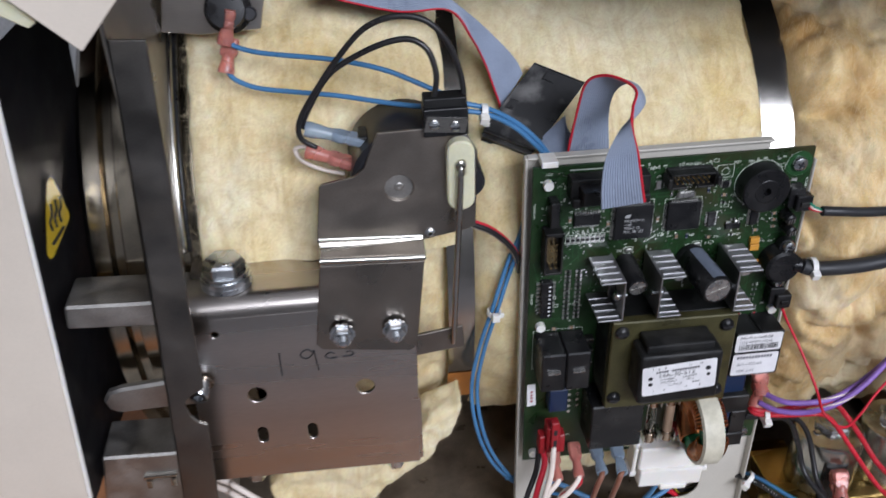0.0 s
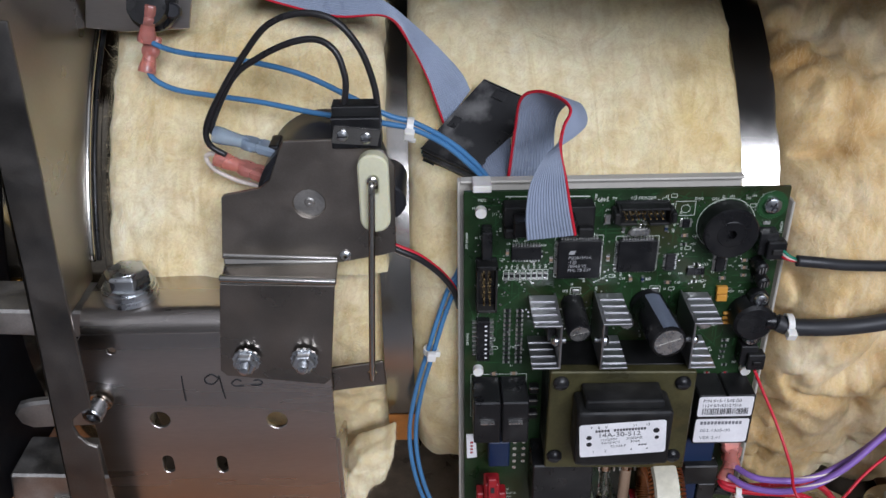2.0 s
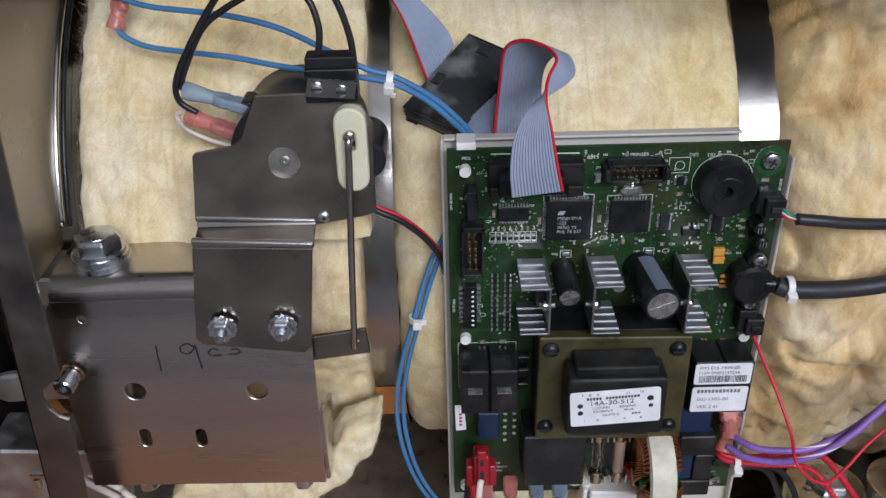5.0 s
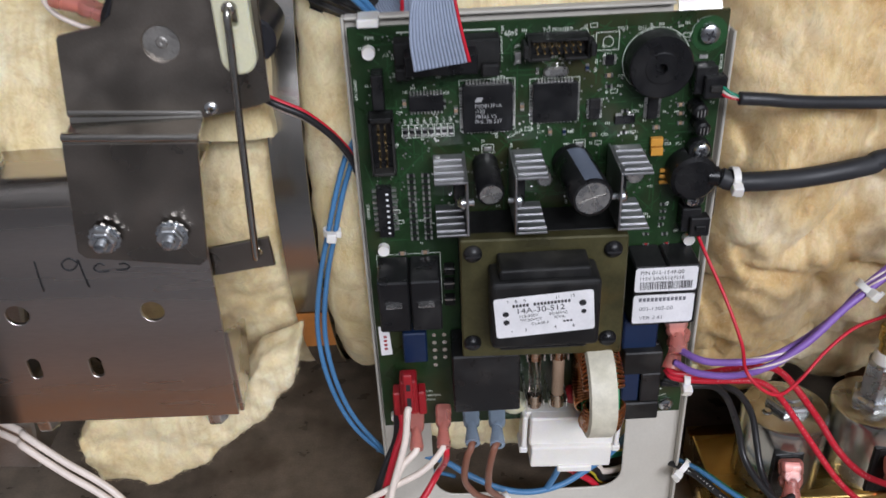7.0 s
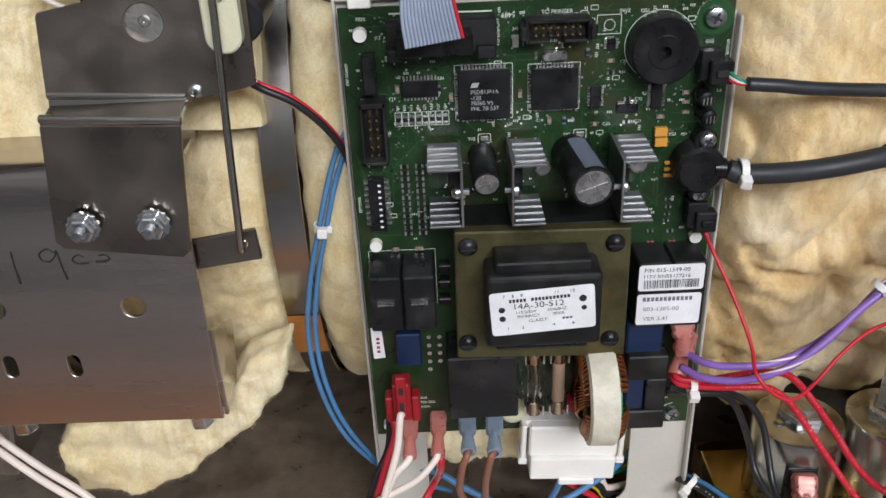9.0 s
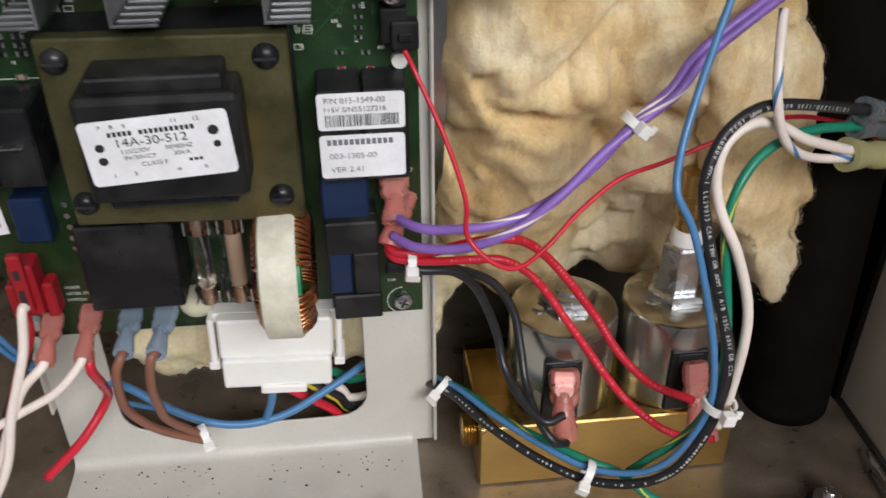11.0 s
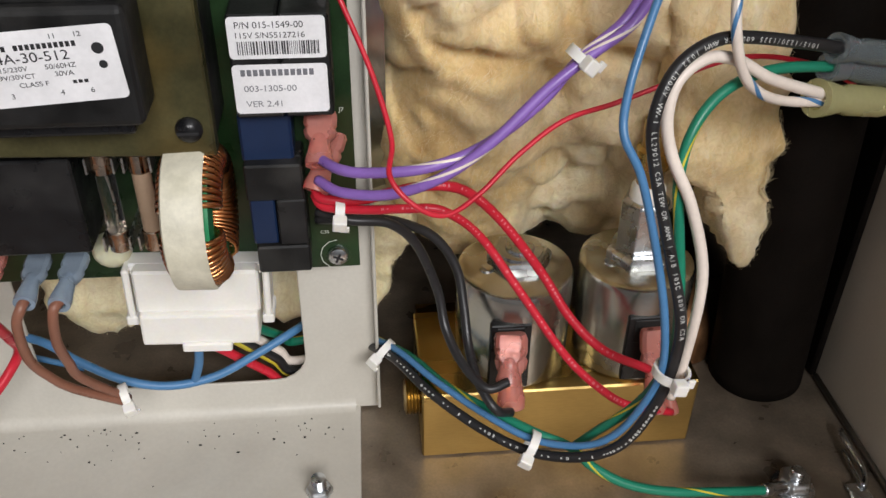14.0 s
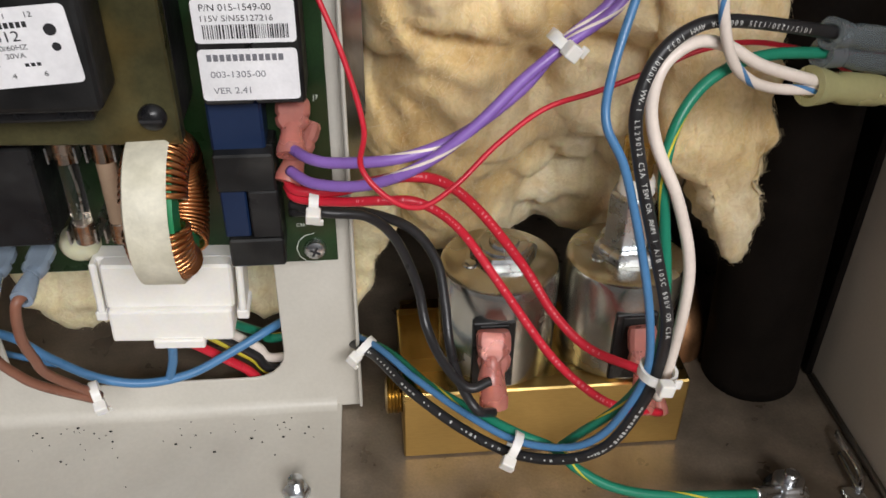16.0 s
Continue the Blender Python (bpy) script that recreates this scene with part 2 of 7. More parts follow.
def wool_material(name, stops, wisps):
    """Fluffy yellow glass wool: wispy strands in colour and relief, soft inside."""
    m = bpy.data.materials.new(name)
    m.use_nodes = True
    nodes, links = m.node_tree.nodes, m.node_tree.links
    bsdf = nodes["Principled BSDF"]
    co = nodes.new("ShaderNodeTexCoord")

    def noisy(scale, detail, warp):
        n = nodes.new("ShaderNodeTexNoise")
        n.inputs["Scale"].default_value, n.inputs["Detail"].default_value, n.inputs["Distortion"].default_value = scale, detail, warp
        links.new(co.outputs["Object"], n.inputs["Vector"])
        return n.outputs[0]

    def ramp(v, stops):
        r = nodes.new("ShaderNodeValToRGB")
        r.color_ramp.elements[0].position, r.color_ramp.elements[1].position = stops[0][0], stops[-1][0]
        r.color_ramp.elements[0].color, r.color_ramp.elements[1].color = (*stops[0][1], 1), (*stops[-1][1], 1)
        for p, c in stops[1:-1]:
            r.color_ramp.elements.new(p).color = (*c, 1)
        links.new(v, r.inputs[0])
        return r.outputs[0]

    def mix(kind, f, a, b):
        x = nodes.new("ShaderNodeMix")
        x.data_type, x.blend_type = "RGBA", kind
        x.inputs[0].default_value = f
        links.new(a, x.inputs[6])
        links.new(b, x.inputs[7])
        return x.outputs[2]
    broad = ramp(noisy(16, 5, 0.6), stops)
    wisp = noisy(wisps, 9, 3.0)
    strands = noisy(260, 5, 3.0)
    mp = nodes.new("ShaderNodeMapping")
    mp.inputs["Scale"].default_value, mp.inputs["Rotation"].default_value = (1.0, 0.22, 0.22), (0.5, 0.3, 0.4)
    links.new(co.outputs["Object"], mp.inputs[0])
    streak = nodes.new("ShaderNodeTexNoise")
    streak.inputs["Scale"].default_value, streak.inputs["Detail"].default_value, streak.inputs["Distortion"].default_value = 85, 6, 1.8
    links.new(mp.outputs[0], streak.inputs["Vector"])
    broad = mix("MULTIPLY", 0.38, broad, ramp(streak.outputs[0], ((0.36, (0.74, 0.63, 0.44)), (0.52, (1.0, 0.99, 0.96)))))
    col = mix("MULTIPLY", 0.38, broad, ramp(wisp, ((0.32, (0.72, 0.60, 0.42)), (0.60, (1.0, 1.0, 1.0)))))
    col = mix("MULTIPLY", 0.32, col, ramp(strands, ((0.34, (0.70, 0.62, 0.5)), (0.58, (1.0, 1.0, 1.0)))))
    links.new(col, bsdf.inputs["Base Color"])
    bsdf.inputs["Roughness"].default_value = 0.95
    bsdf.inputs["Specular IOR Level"].default_value = 0.1
    bsdf.inputs["Sheen Weight"].default_value = 0.25
    bsdf.inputs["Sheen Tint"].default_value = (1.0, 0.9, 0.65, 1)
    bsdf.inputs["Subsurface Weight"].default_value = 0.22
    bsdf.inputs["Subsurface Radius"].default_value = (0.010, 0.006, 0.0025)
    bsdf.inputs["Subsurface Scale"].default_value = 1.0
    add = nodes.new("ShaderNodeMath")
    add.operation = "MULTIPLY_ADD"
    links.new(strands, add.inputs[0])
    add.inputs[1].default_value = 0.45
    links.new(wisp, add.inputs[2])
    bp = nodes.new("ShaderNodeBump")
    bp.inputs["Strength"].default_value, bp.inputs["Distance"].default_value = 0.55, 0.0015
    links.new(add.outputs[0], bp.inputs["Height"])
    links.new(bp.outputs[0], bsdf.inputs["Normal"])
    return m


WOOL = wool_material("pale_glass_wool", ((0.28, (0.83, 0.66, 0.33)), (0.46, (0.92, 0.80, 0.51)), (0.68, (0.95, 0.88, 0.65))), 45)
GOLD_WOOL = wool_material("golden_glass_wool", ((0.30, (0.58, 0.36, 0.14)), (0.47, (0.86, 0.66, 0.36)), (0.66, (0.94, 0.83, 0.60))), 32)
TRAY = material("grey_enamel", (0.60, 0.57, 0.505), 0.38, 0.0, 0.05, 25, 700, 0.06, tint=(0.36, 0.32, 0.26), patches=0.25)
CREAM = material("cream_enamel", (0.72, 0.64, 0.54), 0.4, 0.0, 0.03, 20, 800, 0.05)
PANEL = material("beige_enamel", (0.62, 0.54, 0.44), 0.42, 0.0, 0.04, 20, 800, 0.05)
FLOOR = material("stained_sheet", (0.27, 0.215, 0.16), 0.36, 0.45, 0.16, 65, 900, 0.12, tint=(0.11, 0.08, 0.055), patches=0.7)
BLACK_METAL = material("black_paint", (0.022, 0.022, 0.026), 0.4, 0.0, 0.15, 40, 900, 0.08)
BLACK = plain("black_plastic", (0.009, 0.009, 0.010), 0.36, spec=0.4, scale=140, tint=(0.034, 0.033, 0.032), patches=0.55, rough_vary=0.16)
BLACK_DUST = material("dusty_black", (0.012, 0.012, 0.012), 0.5, 0.0, 0.2, 90, 1500, 0.12, tint=(0.06, 0.057, 0.052), patches=0.45, spec=0.4, rough_vary=0.18)
NAVY = plain("dark_blue_plastic", (0.008, 0.022, 0.065), 0.4)
CORD = plain("cable_sheath", (0.03, 0.031, 0.034), 0.5, fine=1500, bump=0.15)
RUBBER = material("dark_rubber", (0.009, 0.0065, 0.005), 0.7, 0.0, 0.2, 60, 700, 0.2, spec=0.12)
WHITE = plain("white_nylon", (0.88, 0.85, 0.79), 0.4, sub=0.15, vary=0.03, bump=0.01)
CREAMY = plain("cream_nylon", (0.72, 0.70, 0.50), 0.38, sub=0.25)
PAPER = plain("label_paper", (0.88, 0.87, 0.88), 0.5)
INK = plain("black_ink", (0.02, 0.02, 0.022), 0.6)
SILK = plain("silkscreen", (0.70, 0.74, 0.66), 0.6)
MASK = material("solder_mask", (0.016, 0.045, 0.014), 0.36, 0.0, 0.25, 60, 1200, 0.08, tint=(0.040, 0.036, 0.014), patches=1.0, spec=0.4)
TIN = material("solder_tin", (0.68, 0.67, 0.64), 0.3, 1.0, 0.15, 300, 2000, 0.1)
AMBER = plain("amber_ceramic", (0.70, 0.33, 0.05), 0.4)
TAN = plain("ceramic_tan", (0.35, 0.24, 0.16), 0.5)
BOBBIN = material("olive_lamination", (0.085, 0.077, 0.032), 0.38, 0.3, 0.2, 60, 900, 0.08, tint=(0.20, 0.11, 0.02), patches=0.4)
ALU = material("ridged_aluminium", (0.42, 0.42, 0.43), 0.4, 1.0, 0.06, 60, 900, 0.04)
YELLOW = plain("warning_yellow", (0.90, 0.62, 0.02), 0.4)


def wire_paint(name, colour, rough=0.36, **kw):
    return plain(name, colour, rough, fine=700, bump=0.05, **kw)


W_BLUE = wire_paint("blue_insulation", (0.075, 0.22, 0.43))
W_RED = wire_paint("red_insulation", (0.62, 0.02, 0.04))
W_WHITE = wire_paint("white_insulation", (0.86, 0.75, 0.66))
W_BLACK = wire_paint("black_insulation", (0.022, 0.021, 0.022))
W_PURPLE = wire_paint("purple_insulation", (0.27, 0.14, 0.48))
W_GREEN = wire_paint("green_insulation", (0.01, 0.22, 0.13))
W_YELLOW = wire_paint("yellow_insulation", (0.65, 0.55, 0.05))
W_BROWN = wire_paint("brown_insulation", (0.26, 0.11, 0.07))
W_GREY = wire_paint("grey_ribbon", (0.31, 0.36, 0.46))
RED_TERM = plain("red_vinyl", (0.86, 0.33, 0.27), 0.28, trans=0.55, sub=0.1)
BLUE_TERM = plain("blue_vinyl", (0.50, 0.62, 0.76), 0.25, trans=0.6)
YELLOW_TERM = plain("yellow_vinyl", (0.80, 0.76, 0.40), 0.25, trans=0.55)
CLEAR_TERM = plain("clear_vinyl", (0.50, 0.58, 0.62), 0.2, trans=0.8)
GLASS = plain("fuse_glass", (0.9, 0.9, 0.88), 0.05, trans=1.0, vary=0.01, bump=0, rough_vary=0.02)
RED_HOUSING = plain("red_nylon", (0.33, 0.012, 0.018), 0.4)
ROOM_WALL = plain("room_paint", (0.60, 0.60, 0.60), 0.8)
ROOM_CEIL = plain("ceiling_paint", (0.72, 0.72, 0.72), 0.85)
GROUND = material("grey_vinyl", (0.24, 0.24, 0.25), 0.6, 0.0, 0.1, 10, 200, 0.1)
TABLE = material("brown_worktop", (0.48, 0.21, 0.09), 0.5, 0.0, 0.15, 12, 300, 0.1)

# ---- the room round the machine ----
def slab(name, x0, x1, y0, y1, z0, z1, m, label):
    return solo(name, box(x0, x1, y0, y1, z0, z1), m, label, name.split("_")[0], kind="structure")


slab("table_surface", -1.1, 1.1, -0.20, 0.75, -0.052, -0.012, TABLE, "brown wooden worktop under the opened machine")
slab("ground", -2.6, 2.6, -2.6, 2.6, -0.83, -0.80, GROUND, "plain dark floor of the workroom")
slab("wall_north", -2.6, 2.6, 2.6, 2.7, -0.80, 2.4, ROOM_WALL, "plain painted workroom wall")
slab("wall_west", -2.7, -2.6, -2.6, 2.6, -0.80, 2.4, ROOM_WALL, "plain painted workroom wall")
slab("wall_east", 2.6, 2.7, -2.6, 2.6, -0.80, 2.4, ROOM_WALL, "plain painted workroom wall")
slab("ceiling", -2.7, 2.7, -2.7, 2.7, 2.4, 2.5, ROOM_CEIL, "plain white workroom ceiling")
solo("wall_south", prism([(-2.7, -0.8), (2.7, -0.8), (2.7, 2.4), (-2.7, 2.4)], 0.1, Matrix.Translation((0, -2.6, 0)) @ facing(0),
     [[(-0.25, 1.2), (1.75, 1.2), (1.75, 2.25), (-0.25, 2.25)]]), ROOM_WALL, "plain painted workroom wall with a window opening", "wall", kind="structure")

# ---- the machine's casing ----
FX0, FX1, FY0, FY1 = -0.245, 0.3235, -0.11, 0.42
solo("floor", box(FX0, FX1 - 0.0005, FY0, FY1, -0.010, 0.0, 0.001, 1), FLOOR, "stained bare metal base sheet of the casing", "floor", kind="structure")
solo("wall_1", box(FX1, FX1 + 0.0015, -0.205, FY1, -0.0118, 0.36, 0.0003, 1), PANEL, "beige enamelled end panel of the casing", "wall", kind="structure")
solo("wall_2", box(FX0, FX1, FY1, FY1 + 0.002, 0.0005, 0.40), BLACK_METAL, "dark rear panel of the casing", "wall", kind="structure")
# out of view; the edge slants forward at the right to shade the wool
solo("casing_top", prism([(FX0, 0.02), (-0.02, 0.0), (0.10, -0.06), (FX1, -0.105), (FX1, FY1), (FX0, FY1)], 0.002, Matrix.Translation((0, 0, 0.394))), BLACK_METAL, "unseen dark casing top, its front edge slanted to shade the wool", "casing", kind="structure")
# added dark sheet: the shade over the end panel's rear part, built as a solid
solo("wall_liner", box(0.3205, 0.3234, 0.0125, FY1, 0.0005, 0.36, 0.0008, 1), RUBBER, "added dark sheet standing in for the shade on the end panel", "lining", kind="structure")
solo("trim", join(box(0.3212, 0.3233, -0.10, 0.012, 0.0005, 0.003, 0.0006, 1)), POST, "dark sealing strip along the foot of the end panel", "trim", kind="structure")

# ---- chamber wrapped in glass wool ----
CY, CZ = 0.18, 0.177
chamber = thing("pressure_chamber", "horizontal steel pressure chamber wrapped in yellow glass wool", "pressure chamber", (0, CY, 0.012))


def wool_skin(x0, x1, radius, rough, seed, tuck=0.012, nx=70, na=180, lumps=30, a0=-1.9, a1=2.9, crease=0.0, fine=0.14):
    """A wrapped blanket: a rough-skinned sleeve about the chamber's axis, tucked in at both ends."""
    bm = bmesh.new()
    grid = []
    for i in range(nx + 1):
        u = i / nx
        x = x0 + (x1 - x0) * u
        end = min(u, 1 - u) * (x1 - x0)
        pull = tuck * math.exp(-end / 0.006)
        row = []
        for k in range(na + 1):
            a = a0 + (a1 - a0) * k / na
            d = Vector((0, -math.cos(a), math.sin(a)))
            q = Vector((x, CY + d.y * radius, CZ + d.z * radius))
            w = noise.fractal(q * lumps + Vector((seed, 0, 0)), 0.9, 2.1, 3) * rough
            if crease:
                n1 = abs(noise.noise(q * lumps * 0.9 + Vector((seed, 5, 2)))) + 0.4 * abs(noise.noise(q * lumps * 2.1 + Vector((2, seed, 7))))
                w += rough * (1.6 * n1 - 0.5) - crease * max(0.0, 0.16 - n1) * 6
            w += noise.fractal(q * lumps * 5 + Vector((0, seed, 0)), 0.8, 2.1, 3) * rough * fine
            wob = noise.noise(q * 90 + Vector((seed, 3, 1))) * 0.0014 * math.exp(-end / 0.004)
            row.append(bm.verts.new(q + d * (w - pull) + Vector((wob, 0, 0))))
        grid.append(row)
    for ra, rb in zip(grid, grid[1:]):
        for k in range(na):
            bm.faces.new((ra[k], rb[k], rb[k + 1], ra[k + 1])).smooth = True
    for row, flip in ((grid[0], 1), (grid[-1], -1)):
        inner = []
        for k in range(na + 1):
            a = a0 + (a1 - a0) * k / na
            inner.append(bm.verts.new((row[k].co.x, CY - math.cos(a) * (radius - 0.035), CZ + math.sin(a) * (radius - 0.035))))
        for k in range(na):
            bm.faces.new((row[k], row[k + 1], inner[k + 1], inner[k])[::flip])
    return bm


def sleeve(x0, x1, r, seg=96):
    return lathe((x0, CY, CZ), (x1, CY, CZ), [(0, r - 0.002), (0, r), (x1 - x0, r), (x1 - x0, r - 0.002)], seg)


part("shell", lathe((-0.20, CY, CZ), (0.262, CY, CZ), [(0, 0.0), (0, 0.138), (0.455, 0.138), (0.462, 0.12), (0.462, 0)], 64), STEEL_DARK, chamber, "dull steel shell", 30)
part("wool_blanket", wool_skin(-0.1620, -0.036, 0.176, 0.0035, 1.0, tuck=0.005, a0=0.262, nx=110, na=220), WOOL, chamber, "pale yellow glass wool", None)
part("wool_blanket", wool_skin(-0.125, -0.036, 0.158, 0.004, 7.0, a1=0.5), WOOL, chamber, "pale yellow glass wool", None)
part("wool_blanket", wool_skin(-0.026, 0.1365, 0.164, 0.004, 2.0), WOOL, chamber, "pale yellow glass wool", None)
part("wool_blanket", wool_skin(0.148, 0.272, 0.175, 0.0105, 3.0, 0.02, lumps=21, a0=-0.82, crease=0.007, fine=0.20, nx=120, na=280), GOLD_WOOL, chamber, "thick lumpy yellow glass wool", None)
part("strap", sleeve(-0.040, -0.0255, 0.160), BAND, chamber, "plain steel strap", 30)
part("strap", sleeve(0.1315, 0.1495, 0.160), BAND, chamber, "plain steel strap", 30)
# short orange arc laid over the left strap
part("tape_patch", lathe((-0.0402, CY, CZ), (-0.0253, CY, CZ), [(0, 0.1600), (0, 0.1604), (0.0149, 0.1604), (0.0149, 0.1600)], 10, (radians(199.3), radians(211.5))), ORANGE_PATCH, chamber, "orange patch on the strap", 30)
part("flange", lathe((-0.181, CY, CZ), (-0.15, CY, CZ), [(0, 0.12), (0, 0.156), (0.002, 0.160), (0.011, 0.160), (0.013, 0.164), (0.021, 0.164), (0.024, 0.158), (0.031, 0.158)], 128), RING, chamber, "polished steel neck ring", 30)

# ---- bracket with actuator beside the chamber ----
def hexagon(r, n=6, turn=0.0):
    return [(r * math.cos(turn + 2 * math.pi * k / n), r * math.sin(turn + 2 * math.pi * k / n)) for k in range(n)]


def hex_head(p0, p1, r, chamfer=0.0012, dome=0.0):
    """A hexagonal head from its seat p0 to its top p1."""
    h = (Vector(p1) - Vector(p0)).length
    bm = bmesh.new()
    low = [bm.verts.new((u, v, 0)) for u, v in hexagon(r)]
    mid = [bm.verts.new((u, v, h - chamfer)) for u, v in hexagon(r)]
    top = [bm.verts.new((u * 0.86, v * 0.86, h)) for u, v in hexagon(r)]
    for a, b in ((low, mid), (mid, top)):
        for k in range(6):
            bm.faces.new((a[k], a[(k + 1) % 6], b[(k + 1) % 6], b[k]))
    bm.faces.new(low[::-1])
    bm.faces.new(top)
    bev(bm, 0.0003, 1)
    bm.transform(axis_matrix(p0, p1))
    return bm


def nut_on_stud(at, name="lock_nut", label="zinc-plated lock nut on a stud, fixing the brackets", group="nuts on the bracket"):
    """A toothed-washer nut with the stud's end standing out of it, pointing to the viewer."""
    x, y, z = at
    t = thing(name, label, "nut", at, group)
    ring = [(x + (0.0062 if k % 2 else 0.0056) * math.cos(2 * math.pi * k / 28), z + (0.0062 if k % 2 else 0.0056) * math.sin(2 * math.pi * k / 28)) for k in range(28)]
    part("washer", prism(ring, 0.0013, facing(y - 0.0013), [circle(x, z, 0.002, 12)]), ZINC, t)
    part("nut", hex_head((x, y - 0.0013, z), (x, y - 0.0052, z), 0.0053, 0.0008), ZINC, t)
    thread = []
    for k in range(12):
        thread += [(k * 0.0007, 0.0021), (k * 0.0007 + 0.00035, 0.0024)]
    part("stud", lathe((x, y, z), (x, y - 0.009, z), [(0, 0)] + thread + [(0.0086, 0.0019), (0.009, 0.0), ], 18), ZINC, t, smooth=20)
    return t


def screw(at, r=0.0035, h=0.0022, name="pan_head_screw", label="cross-slotted pan head screw in the circuit board", group="screws of the board", y_dir=-1):
    """A pan head with a cross cut into it, facing the viewer."""
    x, y, z = at
    t = thing(name, label, "screw", at, group)
    part("head", lathe((x, y, z), (x, y - h, z), [(0, 0), (0, r), (h * 0.35, r), (h * 0.75, r * 0.86), (h, r * 0.5), (h, r * 0.16), (h * 0.6, 0)], 28), ZINC, t, smooth=35)
    turn = Matrix.Translation((x, y - h, z)) @ Matrix.Rotation(radians(25), 4, "Y")
    part("recess", join(box(-r * 0.5, r * 0.5, -0.0001, 0.0005, -0.0004, 0.0004, turn=turn), box(-0.0004, 0.0004, -0.00013, 0.0005, -r * 0.5, r * 0.5, turn=turn)), BLACK_METAL, t)
    return t


PF = -0.0205
bracket = thing("support_bracket", "bent stainless steel bracket with handwritten marks and slots", "bracket", (-0.115, PF, 0.108))
place = facing(PF)
part("front_plate", prism([(-0.1722, 0.1085), (-0.062, 0.1068), (-0.0605, 0.2135), (-0.1680, 0.2135), (-0.1700, 0.2105), (-0.1718, 0.2030)], 0.002, place,
     [slot(-0.1422, 0.1378, 0.0052, 0.0105), slot(-0.1168, 0.1370, 0.0052, 0.0105), circle(-0.1416, 0.1650, 0.0047), circle(-0.0878, 0.1636, 0.0047), circle(-0.1563, 0.2044, 0.0019, 14)], 0.0003),
     STEEL, bracket)
# rolled upper edge and the shelf that runs back from it
arc = [(PF + 0.009 - 0.009 * math.cos(radians(g)), 0.2135 + 0.009 * math.sin(radians(g))) for g in range(0, 91, 9)]
sect = arc + [(0.060, 0.2225), (0.060, 0.2205)] + [(PF + 0.009 - 0.007 * math.cos(radians(g)), 0.2135 + 0.007 * math.sin(radians(g))) for g in range(90, -1, -9)]
part("shelf", prism(sect, 0.1072, Matrix(((0, 0, 1, -0.0605), (1, 0, 0, 0), (0, 1, 0, 0), (0, 0, 0, 1)))), STEEL, bracket, smooth=40)
part("side_flange", prism([(PF + 0.002, 0.107), (0.004, 0.112), (0.012, 0.135), (PF + 0.002, 0.150)], 0.002, Matrix(((0, 0, 1, -0.0600), (1, 0, 0, 0), (0, 1, 0, 0), (0, 0, 0, 1))), bevel=0.0004), STEEL, bracket)
strokes = thing("handwriting", "black handwritten marker digits on the steel bracket", "marking", (-0.12, PF, 0.18))


def pen(points, y=PF - 0.0001, r=0.00036):
    part("stroke", tube([(u + 0.0047, y, v - 0.0028) for u, v in points], r, 6, steps=8), INK, strokes)


pen([(-0.1325, 0.1930), (-0.1327, 0.1860), (-0.1326, 0.1790)])
pen([(-0.1165, 0.1918), (-0.1190, 0.1935), (-0.1222, 0.1915), (-0.1218, 0.1888), (-0.1190, 0.1882), (-0.1166, 0.1905), (-0.1158, 0.1925), (-0.1152, 0.1860), (-0.1145, 0.1800)])
pen([(-0.1060, 0.1895), (-0.1082, 0.1905), (-0.1106, 0.1885), (-0.1090, 0.1868), (-0.1050, 0.1868)])
pen([(-0.1005, 0.1898), (-0.0982, 0.1900), (-0.0968, 0.1885), (-0.0985, 0.1872), (-0.1020, 0.1872)])

bolt = thing("hex_bolt", "large zinc-plated hex bolt with washers on the bracket", "bolt", (-0.1490, -0.0035, 0.2226))
part("washer", lathe((-0.1490, -0.0035, 0.2226), (-0.1490, -0.0035, 0.2252), [(0, 0.004), (0, 0.0123), (0.0026, 0.0123), (0.003, 0.0118), (0.003, 0.004)], 40), ZINC, bolt, smooth=30)
part("lock_washer", lathe((-0.1490, -0.0035, 0.2253), (-0.1490, -0.0035, 0.2280), [(0, 0.004), (0, 0.0119), (0.0024, 0.0119), (0.0027, 0.0114), (0.0027, 0.004)], 40), ZINC, bolt, smooth=30)
part("top_washer", lathe((-0.1490, -0.0035, 0.2281), (-0.1490, -0.0035, 0.2298), [(0, 0.004), (0, 0.0108), (0.0014, 0.0108), (0.0017, 0.0103), (0.0017, 0.004)], 40), ZINC, bolt, smooth=30)
part("head", hex_head((-0.1490, -0.0035, 0.2298), (-0.1490, -0.0035, 0.2362), 0.0100, 0.0016), ZINC, bolt)
part("head_boss", lathe((-0.1490, -0.0035, 0.2360), (-0.1490, -0.0035, 0.2366), [(0, 0), (0, 0.0072), (0.0004, 0.0070), (0.0006, 0.0060), (0.0006, 0)], 32), ZINC, bolt, smooth=35)

# motor bracket: lower tab, joggle, upper plate
mb = thing("motor_bracket", "dark stainless motor bracket with a double bend", "bracket", (-0.085, -0.0225, 0.186))
part("lower_tab", prism([(-0.1035, 0.2395), (-0.1092, 0.1945), (-0.1068, 0.1915), (-0.0640, 0.1858), (-0.0608, 0.1885), (-0.0556, 0.2375)], 0.0018, facing(-0.0229), bevel=0.0003), STEEL_DARK, mb)
# the joggle is brighter steel than the plates, to carry the bend's highlight
jog = [(-0.0229, 0.2385), (-0.0225, 0.2405), (-0.0120, 0.2428), (-0.0108, 0.2450), (-0.0090, 0.2450), (-0.0102, 0.2412), (-0.0205, 0.2388), (-0.0211, 0.2375)]
